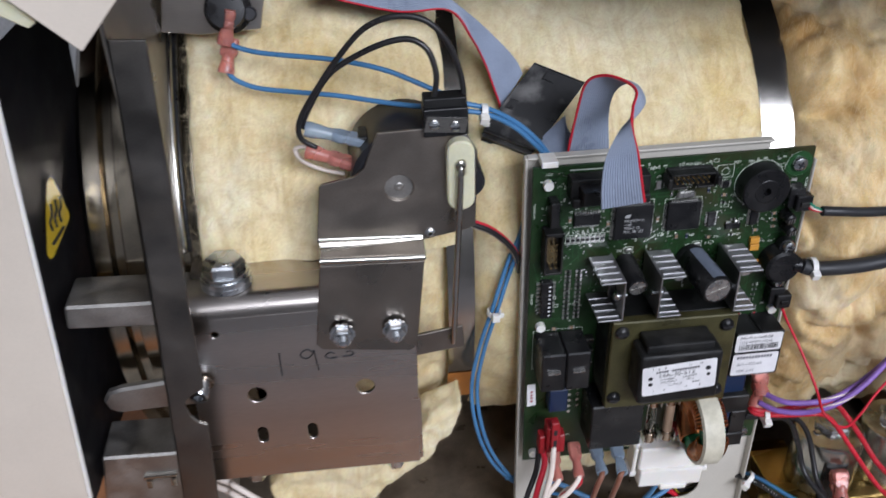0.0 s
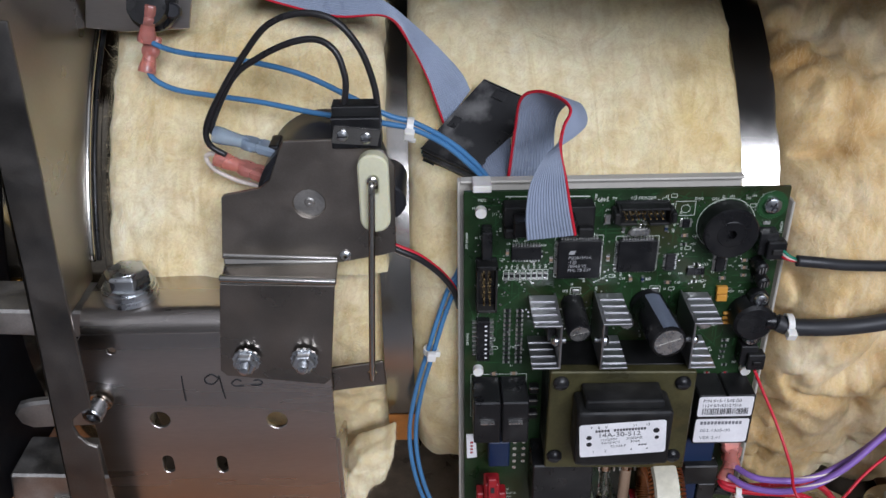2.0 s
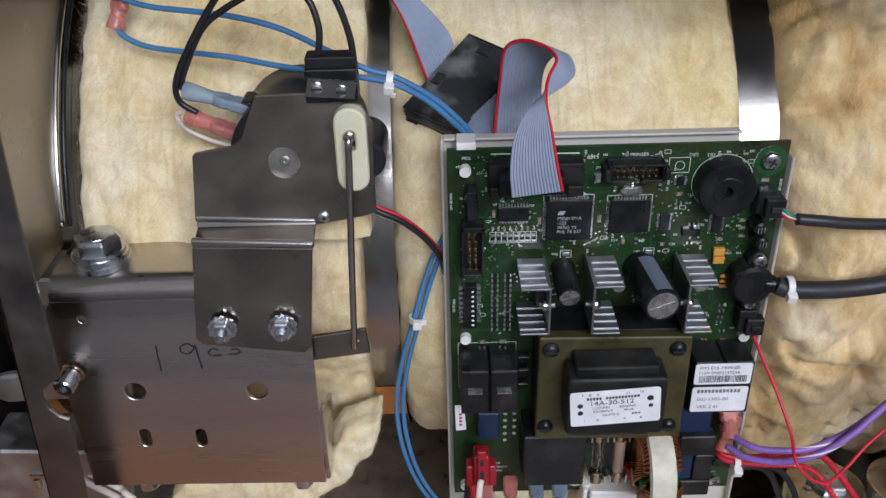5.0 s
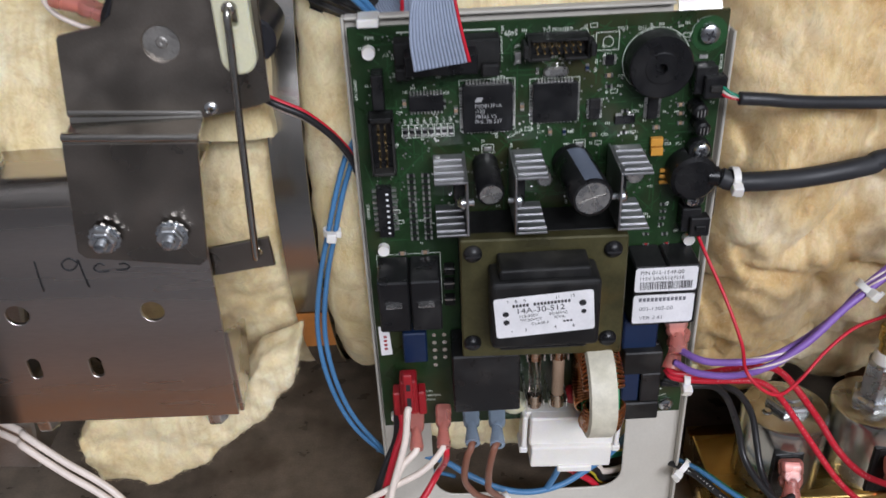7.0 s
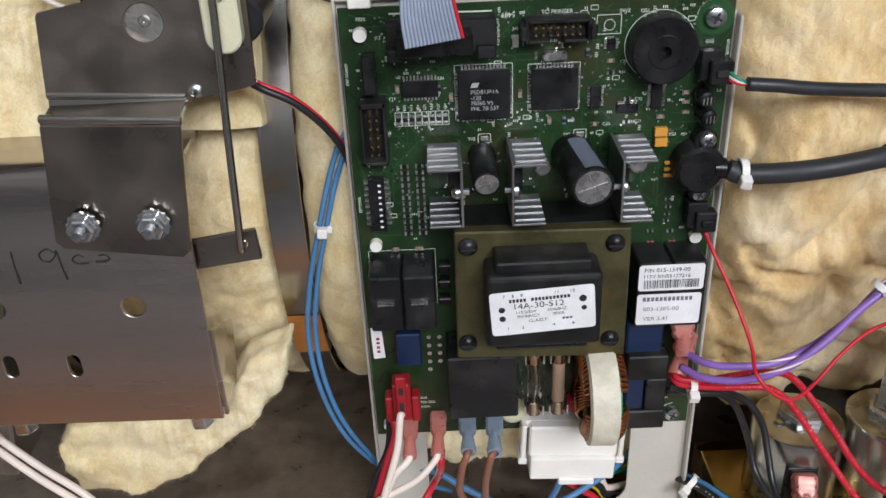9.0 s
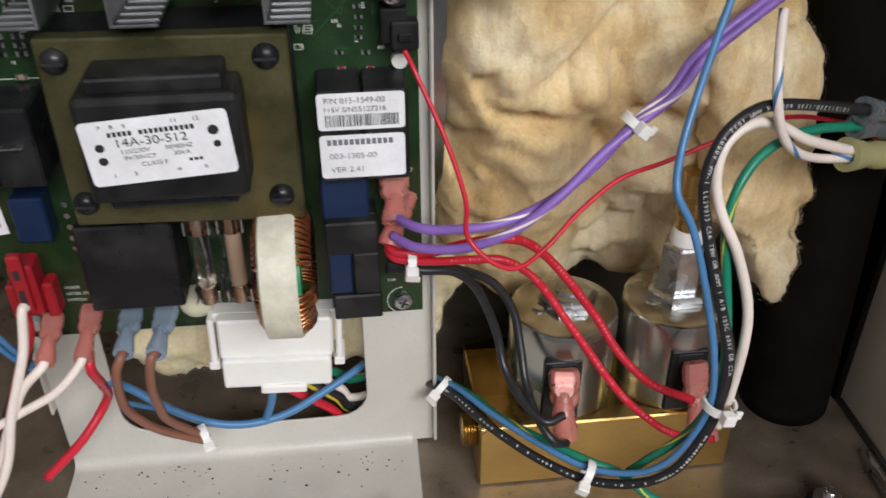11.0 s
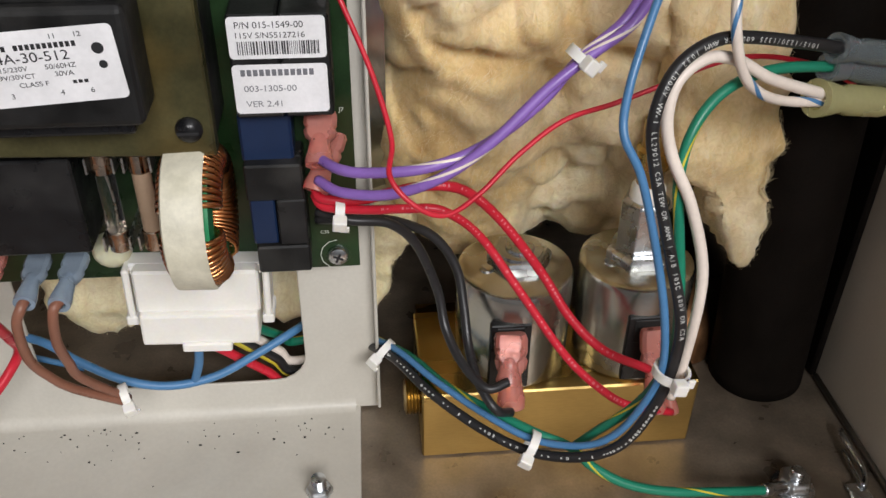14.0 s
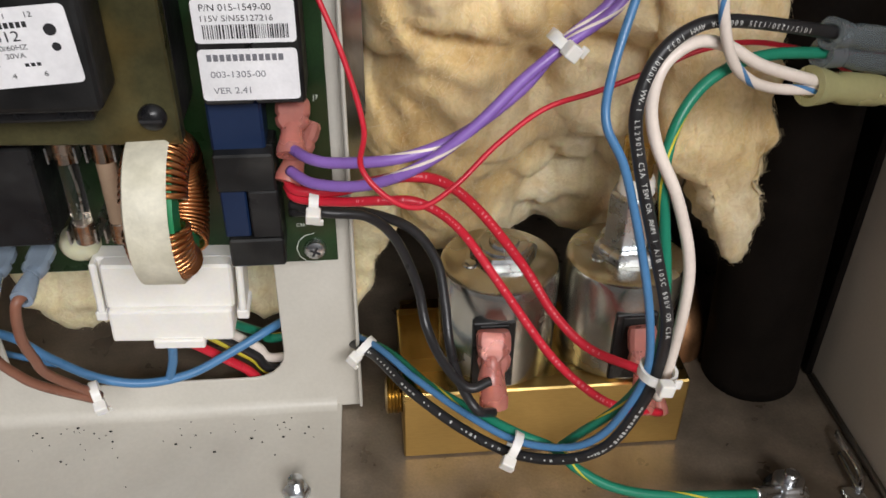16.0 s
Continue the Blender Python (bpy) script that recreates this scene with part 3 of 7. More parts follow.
part("joggle", prism(jog, 0.0485, Matrix(((0, 0, 1, -0.0548), (1, 0, 0, 0), (0, 1, 0, 0), (0, 0, 0, 1))), bevel=0.0004), STEEL_BRIGHT, mb, "brighter steel standing in for the bend's highlight")
up = [(-0.1040, 0.2448), (-0.0548, 0.2418), (-0.0345, 0.2455), (-0.0300, 0.2470), (-0.0290, 0.2860), (-0.0330, 0.2930), (-0.0480, 0.2985), (-0.0730, 0.2980), (-0.0765, 0.2900), (-0.0800, 0.2812), (-0.0845, 0.2775), (-0.0995, 0.2748), (-0.1005, 0.2735)]
# added bright rods along both bend lines draw their highlights
for y, z in ((-0.0213, 0.2392), (-0.0100, 0.2438)):
    part("bend_edge", rod((-0.1036, y, z + 0.0022), (-0.0550, y, z - 0.0004), 0.0017, 20, 0.0004), STEEL_BRIGHT, mb, "brighter steel standing in for the bend's highlight", 40)
part("upper_plate", prism(up, 0.0018, facing(-0.0110), [circle(-0.0648, 0.2702, 0.0066, 28), circle(-0.0515, 0.2454, 0.0013, 12)], 0.0003), STEEL_DARK, mb)
nut_on_stud((-0.0964, -0.0247, 0.2016))
nut_on_stud((-0.0712, -0.0247, 0.2016))
rivet = thing("rivet", "small hollow steel rivet in the motor bracket", "rivet", (-0.0515, -0.011, 0.2454))
part("collar", lathe((-0.0515, -0.0108, 0.2454), (-0.0515, -0.0124, 0.2454), [(0, 0.0009), (0, 0.0026), (0.001, 0.0024), (0.0016, 0.0016), (0.0016, 0.0009), (0.0004, 0.0008)], 24), ZINC, rivet, smooth=40)
motor = thing("gear_motor", "round grey gear motor behind the motor bracket", "motor", (-0.062, 0.012, 0.244))
part("body", rod((-0.060, -0.0088, 0.2702), (-0.060, 0.030, 0.2702), 0.0265, 48, 0.002), BLACK_METAL, motor, smooth=35)
part("boss", lathe((-0.0648, -0.0090, 0.2702), (-0.0648, -0.0112, 0.2702), [(0, 0.0068), (0.0004, 0.0066), (0.0005, 0.0022), (0.0010, 0.0016), (0.0010, 0.0006), (0.0004, 0)], 32), ALUMINIUM, motor, "dull round hub", 35)
part("end_cover", rod((-0.0335, -0.0090, 0.2690), (-0.0335, 0.018, 0.2690), 0.0085, 32, 0.001), BLACK_METAL, motor, smooth=35)
part("terminal_block", box(-0.0815, -0.0770, 0.001, 0.014, 0.275, 0.291, 0.001), BLACK, motor)

sw = thing("micro_switch", "small black lever micro switch above the motor", "switch", (-0.044, -0.010, 0.297))
part("body", box(-0.0530, -0.0335, -0.0150, -0.0050, 0.2960, 0.3090, 0.0006), BLACK, sw)
part("mounting_strip", prism([(-0.0530, 0.2990), (-0.0350, 0.2975), (-0.0335, 0.3040), (-0.0515, 0.3060)], 0.0008, facing(-0.0156)), STEEL_BRIGHT, sw, "thin steel strip")
for x, z in ((-0.0485, 0.3022), (-0.0395, 0.3008)):
    part("screw_head", lathe((x, -0.0156, z), (x, -0.0175, z), [(0, 0), (0, 0.0023), (0.0009, 0.0022), (0.0018, 0.0012), (0.0018, 0)], 20), ZINC, sw, smooth=40)
    part("screw_slot", box(x - 0.0019, x + 0.0019, -0.0176, -0.0170, z - 0.0003, z + 0.0003), BLACK_METAL, sw)
part("cover", box(-0.0525, -0.0340, -0.0130, -0.0040, 0.3085, 0.3130, 0.0006), BLACK_DUST, sw, "dark translucent cover")

lever = thing("cam_lever", "cream nylon cam lever on the motor shaft", "lever", (-0.037, -0.013, 0.262))
part("arm", prism(rounded(-0.0435, -0.0312, 0.2600, 0.2945, 0.0058, 8), 0.0065, facing(-0.0180), [slot(-0.0374, 0.2812, 0.0036, 0.0085)], 0.0010), CREAMY, lever, smooth=40)
link = thing("push_rod", "thin bent steel push rod between cam lever and tab", "rod", (-0.0425, -0.02, 0.186))
part("rod", tube([(-0.0377, -0.0120, 0.2838), (-0.0377, -0.0185, 0.2838), (-0.0379, -0.0215, 0.2815), (-0.0384, -0.0215, 0.2700), (-0.0405, -0.0215, 0.2300), (-0.0424, -0.0210, 0.1905), (-0.0428, -0.0195, 0.1872), (-0.0429, -0.0150, 0.1865)], 0.0014, 12), STEEL_BRIGHT, link)
part("collar", lathe((-0.0377, -0.0178, 0.2838), (-0.0377, -0.0205, 0.2838), [(0, 0), (0, 0.0022), (0.002, 0.0022), (0.0027, 0.0012), (0.0027, 0)], 20), STEEL_BRIGHT, link, smooth=40)
tab = thing("lever_tab", "flat steel lever tab with a hole behind the bracket", "lever", (-0.049, -0.016, 0.18))
part("plate", prism([(-0.070, 0.1880), (-0.0375, 0.1930), (-0.0365, 0.1800), (-0.070, 0.1755)], 0.002, facing(-0.0165), [circle(-0.0428, 0.1866, 0.0019, 14)], 0.0004), STEEL_DARK, tab)

eyelet = thing("button_screw", "small bright socket button screw on the bracket edge", "screw", (-0.170, -0.034, 0.166))
q0, q1 = Vector((-0.1662, -0.0205, 0.1768)), Vector((-0.1678, -0.0305, 0.1752))
part("washer", rod(q0, q0.lerp(q1, 0.12), 0.0054, 28, 0.0004), FUSE_CAP, eyelet, "copper-coloured washer", 35)
part("spacer", rod(q0.lerp(q1, 0.12), q0.lerp(q1, 0.52), 0.0040, 24, 0.0004), ZINC, eyelet, smooth=35)
hl = (q1 - q0).length
part("head", lathe(q0, q1, [(hl * 0.52, 0.0030), (hl * 0.52, 0.0046), (hl * 0.94, 0.0046), (hl, 0.0041), (hl, 0.0023), (hl * 0.8, 0.0021), (hl * 0.8, 0)], 30), ZINC, eyelet, smooth=35)
part("socket", prism(hexagon(0.0021), 0.0003, axis_matrix(q0.lerp(q1, 0.83), q1)), BLACK_METAL, eyelet, "dark hexagon socket")

for at in ((-0.0750, -0.0100, 0.0969), (-0.1505, -0.0100, 0.0980)):
    at = Vector(at)
    t = thing("plate_nut", "small bright hex nut under the bracket's lower edge", "nut", at, "nuts under the bracket")
    part("nut", hex_head(at + Vector((0, 0, 0.006)), at + Vector((0, 0, -0.001)), 0.0052), ZINC, t)
    part("washer", rod(at + Vector((0, 0, 0.0062)), at + Vector((0, 0, 0.0075)), 0.0064, 24, 0.0003), ZINC, t, smooth=35)

# upright post with a notch
def slant(points, thick, y):
    return prism([(p[0], p[2]) for p in points], thick, facing(y), bevel=0.0004)


post = thing("frame_post", "bare steel upright post with a rounded notch", "post", (-0.172, -0.040, 0.06))
YP = -0.040
notch = [(-0.1637, -0.0400, 0.1664), (-0.1676, -0.0400, 0.1685), (-0.1708, -0.0400, 0.1729), (-0.1722, -0.0400, 0.1785), (-0.1716, -0.0400, 0.1819), (-0.1678, -0.0400, 0.1856), (-0.1621, -0.0400, 0.1890)]
part("face", slant([(-0.1688, -0.0400, 0.3563), (-0.1741, -0.0400, 0.2561), (-0.1839, -0.0400, 0.1114), (-0.1879, -0.0400, 0.0680), (-0.1700, -0.0400, 0.0647), (-0.1666, -0.0400, 0.1170)] + notch + [(-0.1597, -0.0400, 0.2632), (-0.1573, -0.0400, 0.3004), (-0.1554, -0.0400, 0.3554)], 0.0018, YP), POST, post)
p_top, p_low = Vector((-0.1688, -0.0400, 0.3563)), Vector((-0.1839, -0.0400, 0.1114))
side = bmesh.new()
vs = [side.verts.new(q) for q in (p_top, p_low, p_low + Vector((0.0, 0.006, 0)), p_top + Vector((0.0, 0.006, 0)))]
side.faces.new(vs)
bmesh.ops.solidify(side, geom=side.faces[:], thickness=0.0016)
part("return_flange", side, POST, post)

# ---- door end on the machine's front ----
door = thing("door_housing", "cream enamelled door housing with a black inner side", "door housing", (-0.235, 0.0, 0.0))
a, b = Vector((-0.2203, -0.0200, 0.3464)), Vector((-0.2373, -0.0200, 0.0953))
cream = [(a.x, a.z), (b.x, b.z), (b.x - 0.16, b.z), (a.x - 0.16, a.z)]
part("outer_cover", prism(cream, 0.002, facing(-0.022)), CREAM, door)
part("bright_edge", tube([a + Vector((0.0005, 0, 0)), a.lerp(b, 0.5) + Vector((0.0005, 0, 0)), b + Vector((0.0005, 0, 0))], 0.0013, 8), WHITE, door)
inner = bmesh.new()
vs = [inner.verts.new(q) for q in (a, b, b + Vector((0.004, 0.10, 0)), a + Vector((0.004, 0.10, 0)))]
inner.faces.new(vs)
bmesh.ops.solidify(inner, geom=inner.faces[:], thickness=0.002)
part("inner_side", inner, BLACK_METAL, door, "black painted inner side")
part("gasket_ring", lathe((-0.222, CY, CZ), (-0.189, CY, CZ), [(0, 0.14), (0, 0.150), (0.004, 0.156), (0.012, 0.156), (0.014, 0.152), (0.018, 0.152), (0.020, 0.157), (0.030, 0.157), (0.033, 0.150), (0.033, 0.13)], 128), RING, door, "rolled steel door ring", 35)
part("seal", lathe((-0.190, CY, CZ), (-0.182, CY, CZ), [(0, 0.12), (0, 0.138), (0.004, 0.141), (0.008, 0.138), (0.008, 0.12)], 96), SEAL, door, "dark red rubber seal", 40)

sticker = thing("warning_sticker", "yellow hot surface warning sticker on black metal", "sticker", (-0.23, 0.05, 0.2))


def flat(points, m, name, thick=0.0003):
    bm = bmesh.new()
    bm.faces.new([bm.verts.new(q) for q in points])
    bmesh.ops.solidify(bm, geom=bm.faces[:], thickness=thick)
    part(name, bm, m, sticker)


flat([(-0.2231, 0.0174, 0.2766), (-0.2233, 0.0110, 0.2776), (-0.2246, 0.0001, 0.2652), (-0.2262, -0.0084, 0.2472), (-0.2263, -0.0052, 0.2427), (-0.2263, 0.0004, 0.2402), (-0.2248, 0.0338, 0.2429), (-0.2245, 0.0349, 0.2462), (-0.2232, 0.0222, 0.2728)], BLACK, "border", 0.0002)
flat([(-0.2227, 0.0165, 0.2752), (-0.2228, 0.0120, 0.2753), (-0.2240, 0.0025, 0.2637), (-0.2255, -0.0058, 0.2473), (-0.2256, -0.0036, 0.2437), (-0.2255, 0.0007, 0.2421), (-0.2241, 0.0302, 0.2453), (-0.2239, 0.0310, 0.2480), (-0.2228, 0.0205, 0.2716)], YELLOW, "yellow_face", 0.0002)
for w in ([(-0.2228, 0.0083, 0.2656), (-0.2232, 0.0079, 0.2611), (-0.2235, 0.0037, 0.2588), (-0.2238, 0.0043, 0.2542)], [(-0.2227, 0.0147, 0.2644), (-0.2230, 0.0144, 0.2597), (-0.2233, 0.0100, 0.2574), (-0.2237, 0.0104, 0.2524)], [(-0.2225, 0.0210, 0.2626), (-0.2229, 0.0207, 0.2579), (-0.2232, 0.0166, 0.2560), (-0.2235, 0.0173, 0.2513)]):
    part("wave", tube(w, 0.0006, 6), INK, sticker)
part("bar", tube([(-0.2243, 0.0021, 0.2483), (-0.2237, 0.0185, 0.2474)], 0.0008, 6), INK, sticker)

# hinge arms, seen between housing and post
def arm(points_a, y0, depth, m, name, label, rise=0.010):
    """A cast bar that runs from the housing behind the post; its front face from outline points."""
    t = thing(name, label, "arm", points_a[0])
    part("bar", prism([(p[0], p[2]) for p in points_a], depth, facing(y0), bevel=0.0012), m, t)
    return t


up_arm = arm([(-0.2249, -0.0080, 0.2192), (-0.1600, -0.0080, 0.2165), (-0.1615, -0.0080, 0.2020), (-0.2265, -0.0080, 0.2060)], -0.008, 0.026, ALUMINIUM, "hinge_arm", "cast aluminium upper hinge arm with a pivot pin")
pin = Vector((-0.2191, 0.0160, 0.2114))
part("pivot_pin", rod(pin - Vector((0, 0, 0.004)), pin + Vector((0, 0, 0.0015)), 0.0085, 28, 0.001), BRASS, up_arm, smooth=35)
low_arm = arm([(-0.2325, 0.0000, 0.1132), (-0.1608, 0.0000, 0.1098), (-0.1678, 0.0000, 0.0609), (-0.2394, 0.0000, 0.0680)], 0.0, 0.030, ALUMINIUM, "hinge_arm", "cast aluminium lower hinge arm with a latch plate")
pin = Vector((-0.2264, 0.0160, 0.1056))
part("pivot_pin", rod(pin - Vector((0, 0, 0.004)), pin + Vector((0, 0, 0.001)), 0.0085, 28, 0.001), BLACK_METAL, low_arm, smooth=35)
q = Vector((-0.2042, -0.0025, 0.0949))
part("latch_plate", join(box(q.x - 0.009, q.x + 0.009, q.y, 0.002, q.z + 0.001, q.z + 0.0035, 0.0005), box(q.x - 0.008, q.x - 0.005, q.y, 0.002, q.z - 0.006, q.z, 0.0005), box(q.x + 0.005, q.x + 0.008, q.y, 0.002, q.z - 0.006, q.z, 0.0005)), STEEL_BRIGHT, low_arm)
handle = thing("latch_lever", "rounded cast latch lever between the hinge arms", "lever", (-0.2216, 0.0100, 0.1442))
part("blade", prism([(p[0], p[2]) for p in ((-0.1549, 0.0100, 0.1552), (-0.1578, 0.0100, 0.1347), (-0.1938, 0.0100, 0.1355), (-0.2193, 0.0100, 0.1345), (-0.2246, 0.0100, 0.1373), (-0.2267, 0.0100, 0.1436), (-0.2234, 0.0100, 0.1492), (-0.2157, 0.0100, 0.1513), (-0.1905, 0.0100, 0.1535))], 0.006, facing(0.01), bevel=0.0015), ALUMINIUM, handle, smooth=40)

# cover corner over the housing and grey frame sheet
flap = thing("top_cover", "cream enamelled top cover corner", "cover", (-0.1728, -0.0600, 0.3594))
part("corner", slant([(-0.1728, -0.0600, 0.3594), (-0.1926, -0.0600, 0.3786), (-0.2049, -0.0600, 0.3902), (-0.1978, -0.0600, 0.4137), (-0.1342, -0.0600, 0.4108), (-0.1576, -0.0600, 0.3765)], 0.002, -0.06), CREAM, flap)
hook = thing("plastic_clip", "pale plastic clip at the top cover", "clip", (-0.1913, -0.0500, 0.3661))
part("body", slant([(-0.1871, -0.0550, 0.3687), (-0.1898, -0.0550, 0.3669), (-0.1977, -0.0550, 0.3717), (-0.2067, -0.0550, 0.3779), (-0.2035, -0.0550, 0.3888), (-0.1925, -0.0550, 0.3771), (-0.1907, -0.0550, 0.3732)], 0.004, -0.055), CREAMY, hook)
sheet = thing("frame_sheet", "grey steel side sheet cut out round the chamber", "sheet", (-0.1700, -0.0380, 0.2250))
SIDE = Matrix(((0, 0, 1, -0.1695), (1, 0, 0, 0), (0, 1, 0, 0), (0, 0, 0, 1)))
cut = [(CY + 0.178 * math.cos(radians(g)), CZ + 0.178 * math.sin(radians(g))) for g in range(90, 163, 4)]
part("sheet", prism([(-0.0385, 0.2240), (-0.0385, 0.3960), (CY, 0.3960)] + cut + [(0.0085, 0.2240)], 0.0015, SIDE, bevel=0.0003), SHEET_STEEL, sheet)
part("rolled_edge", tube([(-0.1690, y, z) for y, z in cut], 0.0016, 10, steps=3), STEEL_BRIGHT, sheet, "bright rolled edge")
part("edge_seal", tube([(-0.1668, CY + (y - CY) * 0.985, CZ + (z - CZ) * 0.985) for y, z in cut], 0.0012, 8, steps=3), BLACK, sheet, "black rubber edge strip")

# thermostat on the chamber's top with its bracket
thermo = thing("thermostat", "round black thermostat on a bent steel bracket", "thermostat", (-0.1369, 0.0600, 0.3306))
part("bracket", slant([(-0.1698, 0.0620, 0.3243), (-0.1516, 0.0620, 0.3220), (-0.1229, 0.0620, 0.3230), (-0.1149, 0.0620, 0.3578), (-0.1630, 0.0620, 0.3604)], 0.0015, 0.062), STEEL, thermo)
c = Vector((-0.1364, 0.0600, 0.3338))
part("body", lathe(c, c + Vector((0, -0.012, 0.004)), [(0, 0.011), (0.004, 0.011), (0.006, 0.009), (0.012, 0.0085), (0.0125, 0)], 28), BLACK, thermo, smooth=35)
for px in ((-0.1431, 0.0560, 0.3339), (-0.1265, 0.0560, 0.3329)):
    part("rivet", rod(px, Vector(px) + Vector((0, -0.004, 0.001)), 0.0035, 16, 0.0008), BLACK_METAL, thermo, smooth=35)

# ---- circuit board on its grey tray ----
tray = thing("board_tray", "grey enamelled sheet metal tray holding the board", "tray", (0.07, 0.0, 0.0))
TX0, TX1 = -0.0022, 0.1425
part("back_panel", prism([(TX0, 0.0012), (TX1, 0.0012), (TX1, 0.2600), (TX1 - 0.022, 0.2630), (TX1 - 0.022, 0.2708), (TX0, 0.2708)], 0.0012, facing(0.0098), [rounded(0.0205, 0.1163, 0.0175, 0.090, 0.012)], 0.0003), TRAY, tray)
part("top_lip", box(TX0, TX1 - 0.022, 0.0060, 0.0110, 0.2698, 0.2710, 0.0004, 1), TRAY, tray)
part("side_lip", box(TX0 - 0.0012, TX0, 0.0060, 0.0110, 0.034, 0.2708, 0.0004, 1), TRAY, tray)
part("side_lip", box(TX1, TX1 + 0.0012, 0.0050, 0.0110, 0.0045, 0.2590, 0.0004, 1), TRAY, tray)
part("foot", prism([(TX0, -0.0107), (0.1358, -0.0107), (0.1335, 0.15), (TX0, 0.15)], 0.0012, Matrix(((1, 0, 0, 0), (0, -1, 0, 0), (0, 0, -1, 0.0010), (0, 0, 0, 1))), bevel=0.0003), TRAY, tray)
fold = [(0.0098 - 0.004 + 0.004 * math.cos(radians(g)), 0.0062 - 0.004 * math.sin(radians(g))) for g in range(0, 91, 10)]
part("fold", prism(fold + [(0.0098, 0.0022)], 0.136, Matrix(((0, 0, 1, 0.1340), (1, 0, 0, 0), (0, 1, 0, 0), (0, 0, 0, 1)))), TRAY, tray, "rounded fold", 40)
dirt = []
grit = random.Random(3)
for k in range(60):
    gx, gy = grit.uniform(0.0, 0.130), 0.0050 - abs(grit.gauss(0, 0.009))
    gr = 0.00012 + 0.00030 * grit.random() ** 3
    dirt.append(box(gx - gr, gx + gr * grit.uniform(0.6, 2.0), gy - gr * 0.6, gy + gr * 0.6, 0.0021, 0.0026))
tagged(part("grit", join(*dirt), BLACK_DUST, tray, "dark specks of dirt"), kind="stuff")
stud = thing("weld_stud", "bright threaded weld stud on the tray foot", "stud", (0.1205, -0.030, 0.0022))
thread = []
for k in range(10):
    thread += [(k * 0.0008, 0.0022), (k * 0.0008 + 0.0004, 0.0026)]
part("shank", lathe((0.1205, -0.0320, 0.0021), (0.1205, -0.0320, 0.0105), [(0, 0)] + thread + [(0.0084, 0)], 18), ZINC, stud, smooth=20)
part("nut", hex_head((0.1205, -0.0320, 0.0022), (0.1205, -0.0320, 0.0052), 0.0050), ZINC, stud)

board = thing("circuit_board", "green populated control circuit board on standoffs", "circuit board", (0.069, 0.0, 0.077))
BX0, BX1, BZ0, BZ1 = -0.0008, 0.1385, 0.0768, 0.2690
part("substrate", box(BX0, BX1, 0.0, 0.0016, BZ0, BZ1, 0.0002, 1), MASK, board)
rnd = random.Random(5)


def on_board(name, x0, x1, z0, z1, h, m, bevel=0.0003, label="", parent=None):
    return part(name, box(x0, x1, -h, 0.0, z0, z1, bevel, 1), m, parent or board, label)


def line(x0, z0, x1, z1, w=0.00022):
    """A thin printed line on the board."""
    dx, dz = x1 - x0, z1 - z0
    n = max((dx * dx + dz * dz) ** 0.5, 1e-6)
    ox, oz = -dz / n * w / 2, dx / n * w / 2
    return prism([(x0 + ox, z0 + oz), (x0 - ox, z0 - oz), (x1 - ox, z1 - oz), (x1 + ox, z1 + oz)], 0.00004, facing(-0.00006))


def frame_print(x0, x1, z0, z1):
    return [line(x0, z0, x1, z0), line(x1, z0, x1, z1), line(x1, z1, x0, z1), line(x0, z1, x0, z0)]


prints = []
TRACE = plain("copper_under_mask", (0.018, 0.072, 0.022), 0.35)
traces, vias = [], []


def chip(name, x0, x1, z0, z1, h, sides, pins, pitch, lead=0.0010, m=BLACK):
    """A surface-mounted package with its leads as parts."""
    c = part(name, box(x0, x1, -h, -0.0003, z0, z1, 0.00025, 1), m, board)
    leads = []
    for side in sides:
        for k in range(pins):
            o = (k - (pins - 1) / 2) * pitch
            cx, cz = (x0 + x1) / 2, (z0 + z1) / 2
            w = pitch * 0.28
            if side in "tb":
                zz = (z1, z1 + lead) if side == "t" else (z0 - lead, z0)
                leads.append(box(cx + o - w, cx + o + w, -h * 0.5, -0.00005, zz[0], zz[1]))
            else:
                xx = (x0 - lead, x0) if side == "l" else (x1, x1 + lead)
                leads.append(box(xx[0], xx[1], -h * 0.5, -0.00005, cz + o - w, cz + o + w))
    part("lead_frame", join(*leads), TIN, c)
    return c


def chip_r(x, z, upright=True, m=TAN, s=1.0, body=None):
    """A small chip resistor or capacitor with tinned ends."""
    a, b = (0.0006 * s, 0.0011 * s) if upright else (0.0011 * s, 0.0006 * s)
    c = on_board("chip_component", x - a, x + a, z - b, z + b, 0.0006 * s, m, 0.0001)
    e = 0.0005 * s
    ends = [box(x - a, x + a, -0.00066 * s, 0, z + b - e, z + b + 0.0002), box(x - a, x + a, -0.00066 * s, 0, z - b - 0.0002, z - b + e)] if upright else \
        [box(x + a - e, x + a + 0.0002, -0.00066 * s, 0, z - b, z + b), box(x - a - 0.0002, x - a + e, -0.00066 * s, 0, z - b, z + b)]
    part("end_cap", join(*ends), body or TIN, c)


mcu = chip("plcc_chip", 0.0402, 0.0590, 0.2272, 0.2460, 0.0038, "tblr", 13, 0.00127)
chip("quad_chip", 0.0668, 0.0836, 0.2296, 0.2452, 0.0030, "tblr", 11, 0.00127)
chip("driver_chip", 0.0200, 0.0331, 0.2362, 0.2425, 0.0023, "tb", 10, 0.00127, 0.0014)
chip("small_chip", 0.0885, 0.0925, 0.2290, 0.2375, 0.0016, "lr", 7, 0.00115)
chip("small_chip", 0.0937, 0.0968, 0.2505, 0.2545, 0.0014, "lr", 4, 0.00100)
